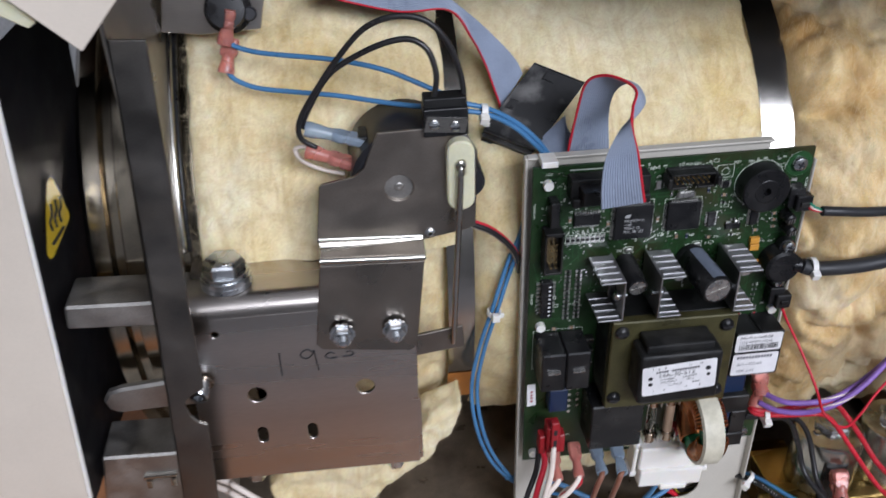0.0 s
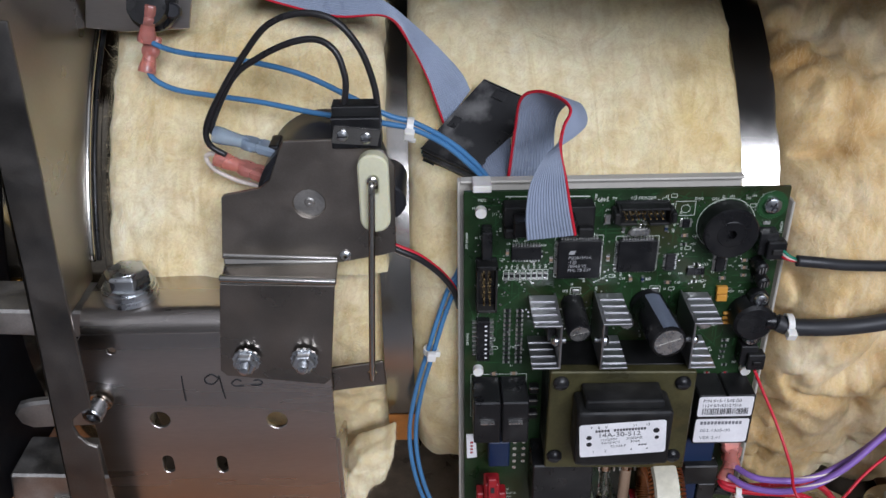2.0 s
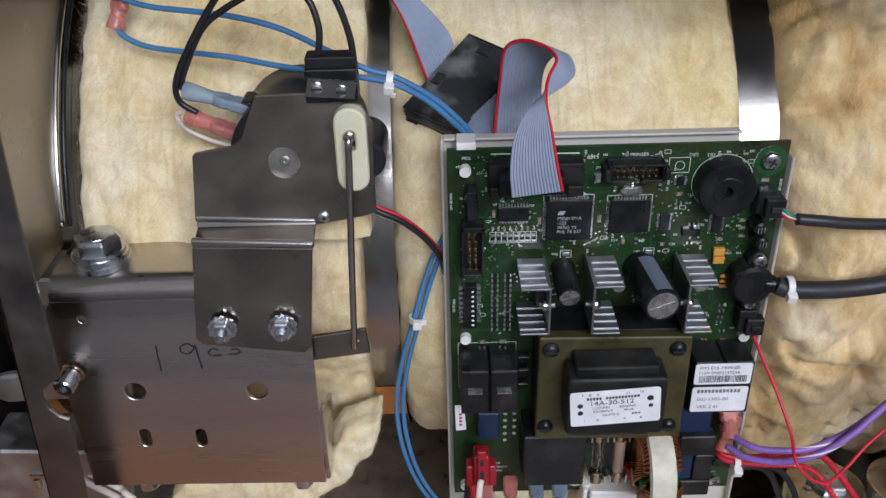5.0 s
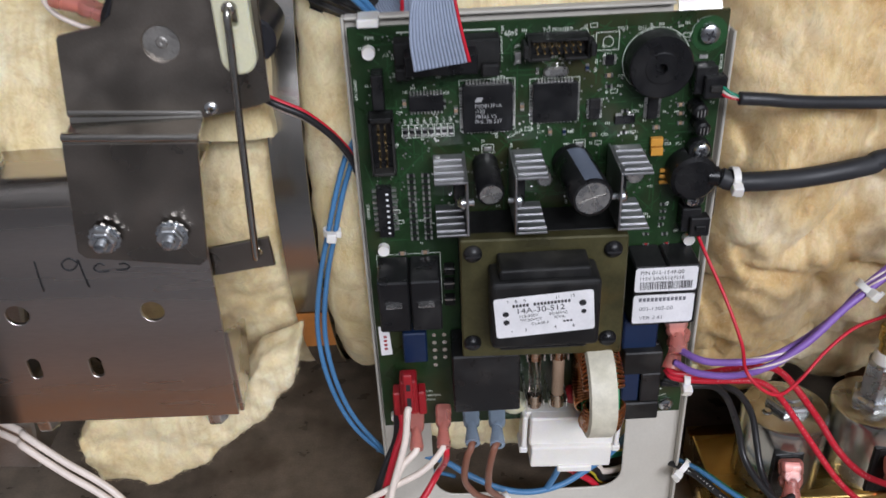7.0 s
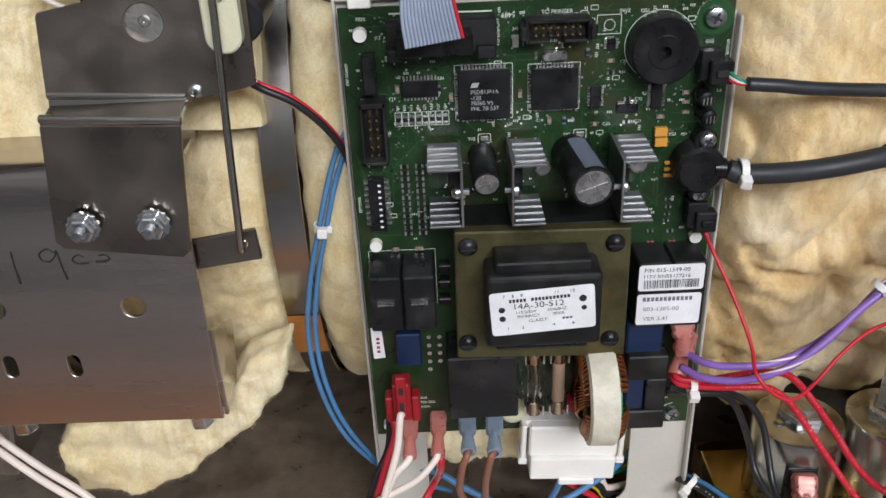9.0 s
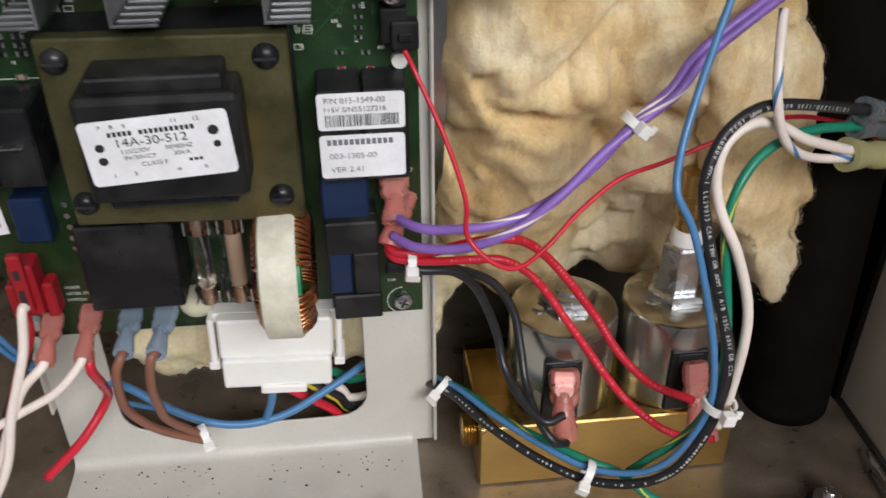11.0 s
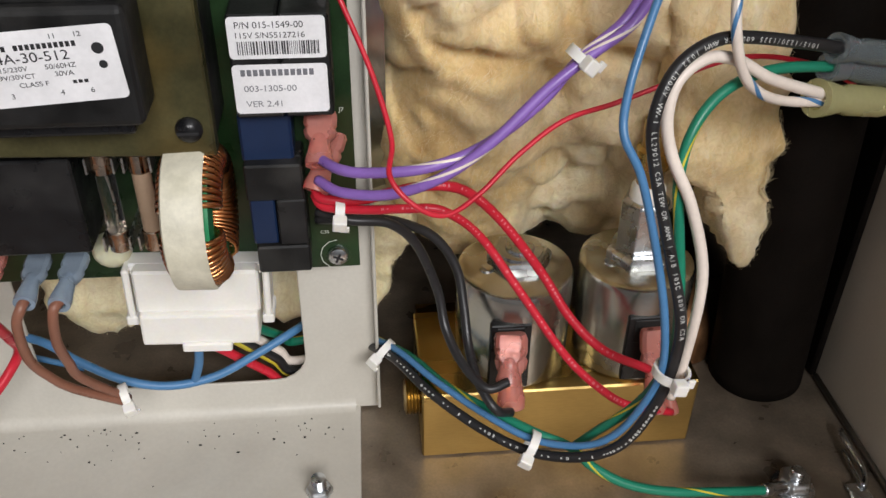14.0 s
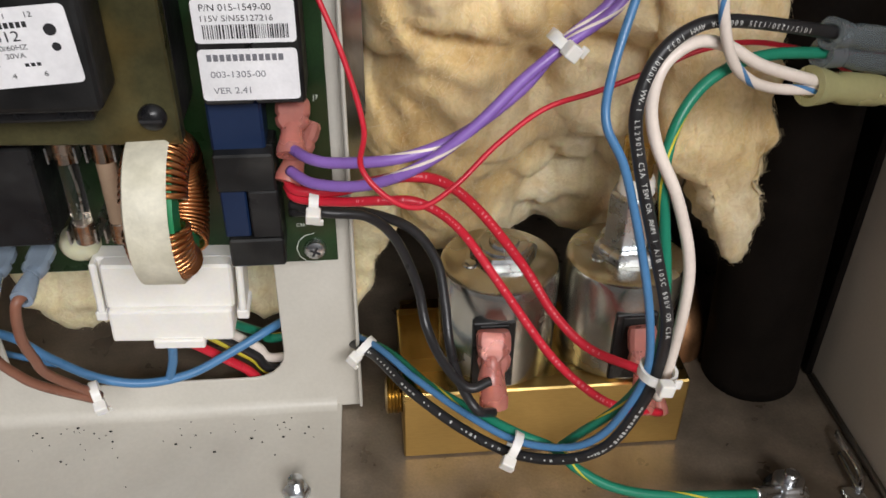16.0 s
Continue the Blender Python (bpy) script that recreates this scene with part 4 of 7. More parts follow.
chip("converter_chip", 0.1108, 0.1148, 0.2280, 0.2370, 0.0016, "lr", 13, 0.00065, 0.0012)
chip("oscillator", 0.0985, 0.1063, 0.2265, 0.2300, 0.0016, "t", 2, 0.0045, 0.0006)
prints += frame_print(0.0392, 0.0602, 0.2262, 0.2470) + frame_print(0.0658, 0.0846, 0.2286, 0.2462)

for k in range(8):
    chip_r(0.0180 + 0.0025 * k, 0.2273, True, BLACK, 1.35)
    prints += frame_print(0.01685 + 0.0025 * k, 0.01915 + 0.0025 * k, 0.2247, 0.2300)
for c in (0.0190, 0.0247):
    for k in range(12):
        chip_r(c, 0.2085 - 0.00262 * k, False, BLACK, 1.3, TIN)
for x, z, u, s, m in ((0.0738, 0.2245, True, 1.2, TAN), (0.0793, 0.2242, True, 1.1, NAVY), (0.0907, 0.2223, False, 1.2, TAN), (0.0954, 0.2463, False, 1.2, TAN), (0.0956, 0.2419, False, 1.1, BLACK),
                      (0.1236, 0.2331, False, 1.1, TAN), (0.1240, 0.2294, False, 1.1, TAN), (0.1243, 0.2254, False, 1.0, TAN), (0.1150, 0.2241, False, 1.2, TAN), (0.1024, 0.2315, False, 1.0, BLACK), (0.1025, 0.2226, False, 1.0, BLACK),
                      (0.0629, 0.2355, True, 1.2, TAN), (0.0333, 0.2384, True, 1.2, BLACK), (0.0183, 0.2391, True, 1.2, TAN), (0.0377, 0.2352, True, 1.2, TAN), (0.0133, 0.1726, False, 1.3, TAN), (0.0228, 0.1726, False, 1.3, TAN),
                      (0.1152, 0.1707, False, 1.0, RED_HOUSING), (0.1238, 0.1706, False, 1.0, RED_HOUSING), (0.1208, 0.1896, False, 0.9, BLACK), (0.1211, 0.1864, False, 0.9, BLACK), (0.1209, 0.1832, False, 0.9, BLACK), (0.1207, 0.1802, False, 0.9, BLACK),
                      (0.1148, 0.1759, False, 1.0, BLACK), (0.1227, 0.1755, False, 1.0, BLACK), (0.1303, 0.2519, False, 1.2, TIN), (0.0612, 0.2551, True, 1.8, TIN), (0.0685, 0.2494, True, 1.0, TIN), (0.0871, 0.2498, True, 1.1, NAVY)):
    chip_r(x, z, u, m, s)
for x, z in ((0.0496, 0.2184), (0.0854, 0.2185)):
    on_board("test_point", x - 0.0017, x + 0.0017, z - 0.0010, z + 0.0010, 0.0007, TIN, 0.0003)
    prints += frame_print(x - 0.0023, x + 0.0023, z - 0.0018, z + 0.0018)
for x, z in ((0.1155, 0.2184), (0.1158, 0.2143)):
    t = on_board("tantalum_capacitor", x - 0.0024, x + 0.0024, z - 0.0017, z + 0.0017, 0.0022, AMBER, 0.0002)
for k in range(3):
    x, z = (0.1210, 0.2026)
    on_board("resistor_lead", x - 0.0030, x + 0.0030, z - 0.0032 + 0.0026 * k, z - 0.0018 + 0.0026 * k, 0.0014, AMBER, 0.0003)

# connectors along the upper edge
hd = on_board("display_header", 0.0158, 0.0542, 0.2538, 0.2652, 0.0085, BLACK_DUST, 0.0005)
part("latch", box(0.0470, 0.0535, -0.0125, -0.0085, 0.2525, 0.2570, 0.0006, 1), BLACK_DUST, hd)
part("latch", box(0.0160, 0.0215, -0.0125, -0.0085, 0.2525, 0.2570, 0.0006, 1), BLACK_DUST, hd)
idc = on_board("ribbon_plug", 0.0195, 0.0455, 0.2555, 0.2630, 0.0170, BLACK, 0.0005)
hp = on_board("printer_header", 0.0639, 0.0868, 0.2560, 0.2640, 0.0030, BLACK, 0.0004)
for x0, x1, z0, z1 in ((0.0639, 0.0651, 0.2560, 0.2640), (0.0856, 0.0868, 0.2560, 0.2640), (0.0651, 0.0856, 0.2629, 0.2640), (0.0651, 0.0725, 0.2560, 0.2571), (0.0775, 0.0856, 0.2560, 0.2571)):
    part("shroud_wall", box(x0, x1, -0.0088, -0.0029, z0, z1, 0.0003, 1), BLACK_DUST, hp)
for x0, x1 in ((0.0622, 0.0645), (0.0862, 0.0885)):
    part("latch", box(x0, x1, -0.0105, -0.0020, 0.2575, 0.2625, 0.0005, 1), BLACK_DUST, hp)
for c in range(7):
    for z in (0.2587, 0.2613):
        x = 0.0677 + 0.00254 * c
        part("pin", box(x - 0.0003, x + 0.0003, -0.0080, -0.0028, z - 0.0003, z + 0.0003), GOLD_PIN, hp)
part("crystal_can", prism(rounded(0.0704, 0.0800, 0.2475, 0.2512, 0.0018), 0.0030, facing(-0.0030), bevel=0.0006), TIN, board, "bright oval crystal can", 40)
jt = on_board("jumper_block", 0.0068, 0.0112, 0.2400, 0.2535, 0.0085, BLACK, 0.0004)
j9 = on_board("pin_header", 0.0045, 0.0138, 0.2130, 0.2370, 0.0030, BLACK, 0.0004)
for x0, x1, z0, z1 in ((0.0045, 0.0055, 0.2130, 0.2370), (0.0128, 0.0138, 0.2130, 0.2370), (0.0045, 0.0138, 0.2350, 0.2370), (0.0045, 0.0138, 0.2130, 0.2142)):
    part("shroud_wall", box(x0, x1, -0.0088, -0.0029, z0, z1, 0.0002, 1), BLACK_DUST, j9)
for r in range(5):
    for c in range(2):
        x, z = 0.0079 + 0.00254 * c, 0.2170 + 0.0034 * r
        part("pin", box(x - 0.00035, x + 0.00035, -0.0085, -0.0028, z - 0.00035, z + 0.00035), GOLD_PIN, j9)
dip = on_board("dip_switch", 0.0049, 0.0109, 0.1828, 0.2052, 0.0042, BLACK, 0.0003)
for k in range(8):
    z = 0.1850 + 0.00254 * k
    part("slider", box(0.0085, 0.0097, -0.0048, -0.0041, z - 0.0004, z + 0.0004, 0.0002, 1), PAPER, dip)
    part("leg", join(box(0.0030, 0.0050, -0.0014, -0.0001, z - 0.0005, z + 0.0005), box(0.0108, 0.0128, -0.0014, -0.0001, z - 0.0005, z + 0.0005)), TIN, dip)

# diodes and a capacitor beside the relays
for x, z in ((0.0325, 0.1650), (0.0322, 0.1576), (0.0323, 0.1494)):
    d = on_board("power_diode", x - 0.0022, x + 0.0022, z - 0.0020, z + 0.0020, 0.0045, BLACK_DUST, 0.0005)
    part("cathode_band", box(x - 0.00225, x + 0.00225, -0.00455, -0.0005, z + 0.0010, z + 0.0015), TIN, d)

# sounder and pressure sensor
bz = part("sounder", lathe((0.1128, 0, 0.2512), (0.1128, -0.0095, 0.2512), [(0, 0), (0, 0.0119), (0.0085, 0.0119), (0.0092, 0.0113), (0.0092, 0.0062), (0.0095, 0.0058), (0.0095, 0.0020), (0.006, 0.0018), (0.006, 0)], 48), BLACK, board, "round black sounder with a centre hole", 35)
ps = part("pressure_sensor", lathe((0.1295, 0, 0.2055), (0.1295, -0.0110, 0.2055), [(0, 0), (0, 0.0096), (0.0095, 0.0094), (0.0108, 0.0080), (0.0110, 0)], 36), BLACK, board, "black round pressure sensor with a side port", 35)
part("ear", prism(rounded(0.1270, 0.1360, 0.1905, 0.2200, 0.0042), 0.0050, facing(-0.0062), bevel=0.0005), BLACK, ps)
part("port", lathe((0.1350, -0.0075, 0.2055), (0.1470, -0.0090, 0.2050), [(0, 0.0040), (0.004, 0.0040), (0.005, 0.0030), (0.012, 0.0030)], 20), BLACK, ps, smooth=35)
for x, z in ((0.1297, 0.2322), (0.1315, 0.2250)):
    ind = part("inductor", rod((x - 0.001, 0, z + 0.001), (x, -0.0080, z), 0.0030, 20, 0.0008), BLACK, board, smooth=35)
    part("winding_mark", join(*[box(x - 0.0016 + 0.0013 * k, x - 0.0012 + 0.0013 * k, -0.0083, -0.0078, z - 0.0014, z + 0.0014) for k in range(3)]), TIN, ind)
for n, x0, x1, z0, z1 in (("sensor_socket", 0.1262, 0.1345, 0.2395, 0.2500), ("supply_socket", 0.1270, 0.1350, 0.1800, 0.1905)):
    s = on_board(n, x0, x1, z0, z1, 0.0070, BLACK, 0.0004)
    part("plug", box(x0 + 0.003, x1 + 0.003, -0.0098, -0.0040, z0 - 0.001, z1 - 0.003, 0.0005, 1), BLACK, s)
    part("key", box(x0 + 0.005, x1 + 0.001, -0.0110, -0.0090, z0 + 0.002, z1 - 0.006, 0.0003, 1), BLACK_DUST, s)

# power section: heat sinks, capacitors
def heat_sink(xw, xo, z0, z1, front):
    """A ridged aluminium channel standing on the board: web at xw, flanges reaching to xo."""
    s = 1 if xo > xw else -1
    t = 0.0009
    hs = part("heat_sink", join(box(min(xw, xw + s * t), max(xw, xw + s * t), front, -0.002, z0, z1, 0.0002, 1)), ALU, board, "ridged bare aluminium heat sink")
    for z in (z0, z1 - t):
        part("flange", box(min(xw + s * t, xo), max(xw + s * t, xo), front, -0.004, z, z + t, 0.0002, 1), ALU, hs)
        up = 1 if z > z0 else 0
        for k in range(4):
            y = front + 0.003 + 0.0052 * k
            zz = z + t if up else z
            part("ridge", box(min(xw + s * 0.0015, xo), max(xw + s * 0.0015, xo), y, y + 0.0006, z + t - 0.0001, z + t + 0.0005, 0.00015, 1), ALU, hs)
    mid, zc = (xw + s * 0.0028), (z0 + z1) / 2
    part("transistor", box(min(xw + s * t, xw + s * 0.0050), max(xw + s * t, xw + s * 0.0050), front + 0.012, -0.003, zc - 0.005, zc + 0.005, 0.0004, 1), BLACK, hs)
    part("screw", lathe((xw + s * 0.0010, front + 0.0055, zc), (xw + s * 0.0042, front + 0.0055, zc), [(0, 0), (0, 0.0027), (0.0016, 0.0027), (0.003, 0.0014), (0.0032, 0)], 18), ZINC, hs, smooth=40)
    part("screw_tip", rod((xw - s * 0.0022, front + 0.0055, zc), (xw + s * 0.0001, front + 0.0055, zc), 0.0013, 12), ZINC, hs)


heat_sink(0.0404, 0.0280, 0.1960, 0.2190, -0.0285)
heat_sink(0.0575, 0.0698, 0.1955, 0.2195, -0.0285)
heat_sink(0.0963, 0.1083, 0.1950, 0.2192, -0.0285)


def can(p0, p1, r, stripe):
    """An electrolytic capacitor: sleeve, crossed top, pale stripe."""
    h = (Vector(p1) - Vector(p0)).length
    c = part("capacitor", lathe(p0, p1, [(0, 0), (0, r), (0.002, r), (0.003, r * 0.95), (0.004, r), (h - 0.0010, r), (h - 0.0002, r * 0.93), (h, r * 0.84)], 36), BLACK, board, "black electrolytic capacitor with a crossed metal top", 35)
    part("top", lathe(p0, p1, [(h - 0.0012, r * 0.9), (h - 0.0003, r * 0.84), (h - 0.0003, 0)], 36), TIN, c)
    m = axis_matrix(p0, p1)
    part("vent_cross", join(box(-r * 0.7, r * 0.7, -0.00018, 0.00018, h - 0.0004, h - 0.0001, turn=m @ Matrix.Rotation(0.3, 4, "Z")), box(-0.00018, 0.00018, -r * 0.7, r * 0.7, h - 0.0004, h - 0.0001, turn=m @ Matrix.Rotation(0.3, 4, "Z"))), ALUMINIUM, c)
    if stripe:
        a0 = stripe
        bm = bmesh.new()
        rows = []
        for d in (0.004, h - 0.0012):
            rows.append([bm.verts.new(m @ Vector((r * 1.012 * math.cos(a0 + 0.9 * k / 8), r * 1.012 * math.sin(a0 + 0.9 * k / 8), d))) for k in range(9)])
        for k in range(8):
            bm.faces.new((rows[0][k], rows[0][k + 1], rows[1][k + 1], rows[1][k]))
        bmesh.ops.solidify(bm, geom=bm.faces[:], thickness=0.0001)
        part("stripe", bm, W_GREY, c, "pale grey polarity stripe")


can((0.0484, 0, 0.2120), (0.0492, -0.0205, 0.2088), 0.0052, 0)
can((0.0825, 0, 0.2110), (0.0858, -0.0305, 0.2106), 0.0078, 1.05)
part("disc_capacitor", rod((0.0690, -0.014, 0.2150), (0.0692, -0.022, 0.2148), 0.0030, 20, 0.0006), TIN, board, smooth=35)
part("disc_capacitor", rod((0.1025, -0.014, 0.2155), (0.1030, -0.0225, 0.2150), 0.0036, 20, 0.0006), TIN, board, smooth=35)

# transformer
tf = part("transformer", box(0.0365, 0.1015, -0.0200, -0.0008, 0.1375, 0.1915, 0.0006, 1), BLACK_DUST, board, "laminated mains transformer with a white label")
part("core_plate", prism([(0.0362, 0.1365), (0.1018, 0.1345), (0.1015, 0.1916), (0.0365, 0.1928)], 0.0060, facing(-0.0262), bevel=0.0006), BOBBIN, tf, "olive-brown core plate")
coil = part("coil_cover", box(0.0470, 0.0888, -0.0425, -0.0262, 0.1522, 0.1828, 0.0020, 3), BLACK_DUST, tf, "dusty black moulded coil cover")
part("bobbin_rim", box(0.0505, 0.0850, -0.0395, -0.0262, 0.1820, 0.1870, 0.0010, 2), BLACK_DUST, coil)
part("bobbin_rim", box(0.0505, 0.0850, -0.0380, -0.0262, 0.1480, 0.1530, 0.0010, 2), BLACK, coil)
for x, z in ((0.0414, 0.1870), (0.0956, 0.1860), (0.0956, 0.1432), (0.0404, 0.1442)):
    s = part("screw_head", lathe((x, -0.0262, z), (x, -0.0292, z), [(0, 0), (0, 0.0036), (0.001, 0.0036), (0.0024, 0.0026), (0.003, 0.0012), (0.003, 0)], 24), BLACK, tf, "black slotted screw head", 35)
    part("screw_slot", box(x - 0.0028, x + 0.0028, -0.0293, -0.0280, z - 0.0004, z + 0.0004), INK, s)

# relays and sockets
for x0, x1 in ((0.0030, 0.0157), (0.0161, 0.0286)):
    rl = on_board("relay", x0, x1, 0.1468, 0.1712, 0.0205, BLACK, 0.0007)
    part("tab", box((x0 + x1) / 2 - 0.0032, (x0 + x1) / 2 + 0.0032, -0.0225, -0.0200, 0.1600, 0.1606), TIN, rl)
for x0, x1 in ((0.1072, 0.1202), (0.1206, 0.1338)):
    on_board("relay", x0, x1, 0.1415, 0.1708, 0.0178, BLACK_DUST, 0.0007)
nb = on_board("varistor_block", 0.0110, 0.0213, 0.1205, 0.1365, 0.0085, NAVY, 0.0006)
on_board("line_filter", 0.0318, 0.0607, 0.1008, 0.1320, 0.0205, BLACK, 0.0007)
on_board("varistor_block", 0.1060, 0.1210, 0.1240, 0.1395, 0.0115, NAVY, 0.0008)
rb = on_board("relay_frame", 0.1068, 0.1232, 0.0872, 0.1250, 0.0100, BLACK, 0.0006)
part("crosspiece", box(0.1064, 0.1232, -0.0155, -0.0098, 0.1130, 0.1250, 0.0006, 1), BLACK_DUST, rb)
part("crosspiece", box(0.1075, 0.1236, -0.0155, -0.0098, 0.0868, 0.0965, 0.0006, 1), BLACK_DUST, rb)
part("coil_block", box(0.1068, 0.1142, -0.0140, -0.0098, 0.0967, 0.1128, 0.0005, 1), NAVY, rb)
part("coil_block", box(0.1148, 0.1234, -0.0150, -0.0098, 0.0967, 0.1128, 0.0005, 1), BLACK, rb)
for x in (0.0676, 0.0778):
    fu = part("fuse", rod((x, -0.0150, 0.1005), (x, -0.0150, 0.1305), 0.0027, 20), GLASS if x < 0.07 else TAN, board, "glass cartridge fuse in clips", 35)
    for z in (0.0985, 0.1250):
        part("end_cap", rod((x, -0.0150, z), (x, -0.0150, z + 0.0068), 0.0032, 24, 0.0003), FUSE_CAP, fu, "tarnished cap", 35)
        part("clip", join(box(x - 0.0040, x - 0.0034, -0.0185, -0.001, z + 0.001, z + 0.0058), box(x + 0.0034, x + 0.0040, -0.0185, -0.001, z + 0.001, z + 0.0058)), TIN, fu)
    part("element", tube([(x, -0.0150, 0.1040), (x + 0.0008, -0.0153, 0.115), (x, -0.0150, 0.1270)], 0.0003, 6), TIN, fu)

TAPE = material("aged_tape", (0.74, 0.70, 0.56), 0.5, 0.0, 0.08, 150, 900, 0.2, tint=(0.45, 0.42, 0.30), patches=0.5)
# toroid choke: green core, copper turns, white tape
TC = Vector((0.0938, -0.0225, 0.1145))
core = lathe(TC + Vector((-0.0055, 0, 0)), TC + Vector((0.0055, 0, 0)), [(0, 0.0110), (0, 0.0195), (0.011, 0.0195), (0.011, 0.0110), (0, 0.0110)], 40)
tor = part("toroid_choke", core, plain("green_core", (0.02, 0.25, 0.10), 0.4), board, "toroid choke with copper windings and white tape", 35)
turns = []
for k in range(58):
    an = 2 * math.pi * k / 58
    if 2.5 < an < 3.0 or 4.3 < an < 4.9:
        continue
    rad = Vector((0, math.cos(an), math.sin(an)))
    ring = [TC + rad * (0.0152 + 0.0058 * math.cos(q)) + Vector((0.0082 * math.sin(q), 0, 0)) + rad.cross(Vector((1, 0, 0))) * (0.0004 * math.sin(q)) for q in [2 * math.pi * j / 10 for j in range(11)]]
    turns.append(tube(ring, 0.0009, 6, steps=2))
tagged(part("winding", join(*turns), COPPER, tor, "shiny copper wire turns"), kind="stuff")
part("tape", lathe(TC + Vector((-0.0070, 0, 0)), TC + Vector((0.0046, 0, 0)), [(0, 0.0200), (0.0008, 0.0219), (0.0106, 0.0222), (0.0116, 0.0214), (0.0106, 0.0206), (0.0008, 0.0200), (0, 0.0200)], 60), TAPE, tor, "creamy white tape wrap", 45)

# white mains plug under the board
tilt = Matrix.Translation((0.0875, 0.0055, 0.0752)) @ Matrix.Rotation(radians(2.5), 4, "Y") @ Matrix.Translation((-0.0843, 0, -0.0755))
wp = part("mains_plug", box(0.0632, 0.1025, -0.0165, 0.0030, 0.0690, 0.0855, 0.0008, 1, turn=tilt), WHITE, board, "white nylon multi-pole plug")
part("shroud", box(0.0640, 0.1018, -0.0190, -0.0010, 0.0575, 0.0700, 0.0010, 2, turn=tilt), WHITE, wp)
part("tongue", box(0.0768, 0.0928, -0.0205, -0.0060, 0.0555, 0.0590, 0.0005, 1, turn=tilt), WHITE, wp)
for x0, x1 in ((0.0598, 0.0621), (0.1036, 0.1058)):
    part("latch", join(box(x0, x1, -0.0150, -0.0030, 0.0640, 0.0850, 0.0006, 1, turn=tilt), box(x0 - 0.0008, x1 + 0.0008, -0.0152, -0.0040, 0.0630, 0.0665, 0.0005, 1, turn=tilt)), WHITE, wp)
part("shoulder", box(0.0612, 0.1045, -0.0120, -0.0008, 0.0812, 0.0856, 0.0006, 1, turn=tilt), WHITE, wp)
part("glue_drop", lathe((0.0600, 0.0, 0.0885), (0.0600, -0.0060, 0.0885), [(0, 0.0062), (0.003, 0.0058), (0.005, 0.004), (0.006, 0)], 24), CREAMY, board, "blob of clear glue", 60)

part("disc_capacitor", lathe((0.0858, -0.0020, 0.0955), (0.0866, -0.0090, 0.0940), [(0, 0), (0, 0.0030), (0.002, 0.0042), (0.005, 0.0042), (0.0068, 0.0026), (0.0071, 0)], 24), RED_HOUSING, board, "small glossy red disc capacitor", 50)

# standoffs and board screws
for x, z in ((0.0065, 0.2600), (0.0058, 0.1755), (0.0047, 0.0838), (0.1326, 0.1732)):
    part("standoff", lathe((x, 0.0095, z), (x, -0.0030, z), [(0, 0), (0, 0.0028), (0.0125, 0.0024), (0.0122, 0.0012), (0.0125, 0)], 20), WHITE, board, "white nylon standoff", 35)
part("standoff_clip", box(0.003, 0.011, -0.0015, 0.009, 0.2690, 0.2722, 0.0004, 1), WHITE, board)
screw((0.1315, 0.0, 0.2604), 0.0040, 0.0026)
screw((0.1315, 0.0, 0.0819), 0.0036, 0.0024)
screw((0.1318, -0.0062, 0.2163), 0.0031, 0.0022, label="bright pan head screw in the pressure sensor", group="screws of the sensor")
screw((0.1306, -0.0062, 0.1945), 0.0028, 0.0022, label="bright pan head screw in the pressure sensor", group="screws of the sensor")
part("screw_land", lathe((0.1315, 0.00002, 0.2604), (0.1315, -0.00006, 0.2604), [(0, 0), (0, 0.0068), (0.00008, 0.0068), (0.00008, 0)], 36), TRACE, board)
for a0 in range(0, 360, 30):
    if 60 < a0 < 300:
        q0, q1 = radians(a0), radians(a0 + 30)
        prints.append(line(0.1315 + 0.0066 * math.cos(q0), 0.2604 + 0.0066 * math.sin(q0), 0.1315 + 0.0066 * math.cos(q1), 0.2604 + 0.0066 * math.sin(q1)))
        prints.append(line(0.1315 + 0.0058 * math.cos(q0), 0.0819 + 0.0058 * math.sin(q0), 0.1315 + 0.0058 * math.cos(q1), 0.0819 + 0.0058 * math.sin(q1)))
prints += frame_print(0.0900, 0.0985, 0.2560, 0.2628) + frame_print(0.0024, 0.0290, 0.1462, 0.1720)
prints += [line(0.0170, 0.2665, 0.0530, 0.2660, 0.0005), line(0.0640, 0.2530, 0.0640, 0.2640), line(0.0870, 0.2530, 0.0870, 0.2640)]
for k in range(40):
    q0, q1 = 2 * math.pi * k / 40, 2 * math.pi * (k + 1) / 40
    prints.append(line(0.1128 + 0.0126 * math.cos(q0), 0.2512 + 0.0126 * math.sin(q0), 0.1128 + 0.0126 * math.cos(q1), 0.2512 + 0.0126 * math.sin(q1)))
    prints.append(line(0.0945 + 0.0019 * math.cos(q0), 0.2592 + 0.0019 * math.sin(q0), 0.0945 + 0.0019 * math.cos(q1), 0.2592 + 0.0019 * math.sin(q1)))
for k in range(130):
    x, z = rnd.uniform(0.003, 0.130), rnd.choice((rnd.uniform(0.176, 0.195), rnd.uniform(0.218, 0.266), rnd.uniform(0.218, 0.266)))
    w = rnd.choice((0.0009, 0.0013, 0.0018))
    for g in range(2 + k % 2):
        if k % 3:
            prints.append(line(x + 0.0007 * g, z, x + 0.0007 * g, z + 0.0010, 0.0003))
        else:
            prints.append(line(x, z + 0.0007 * g, x + 0.0010, z + 0.0007 * g, 0.0003))
    if k % 4 == 0:
        prints += frame_print(x + 0.002, x + 0.0045, z - 0.0002, z + 0.0014)
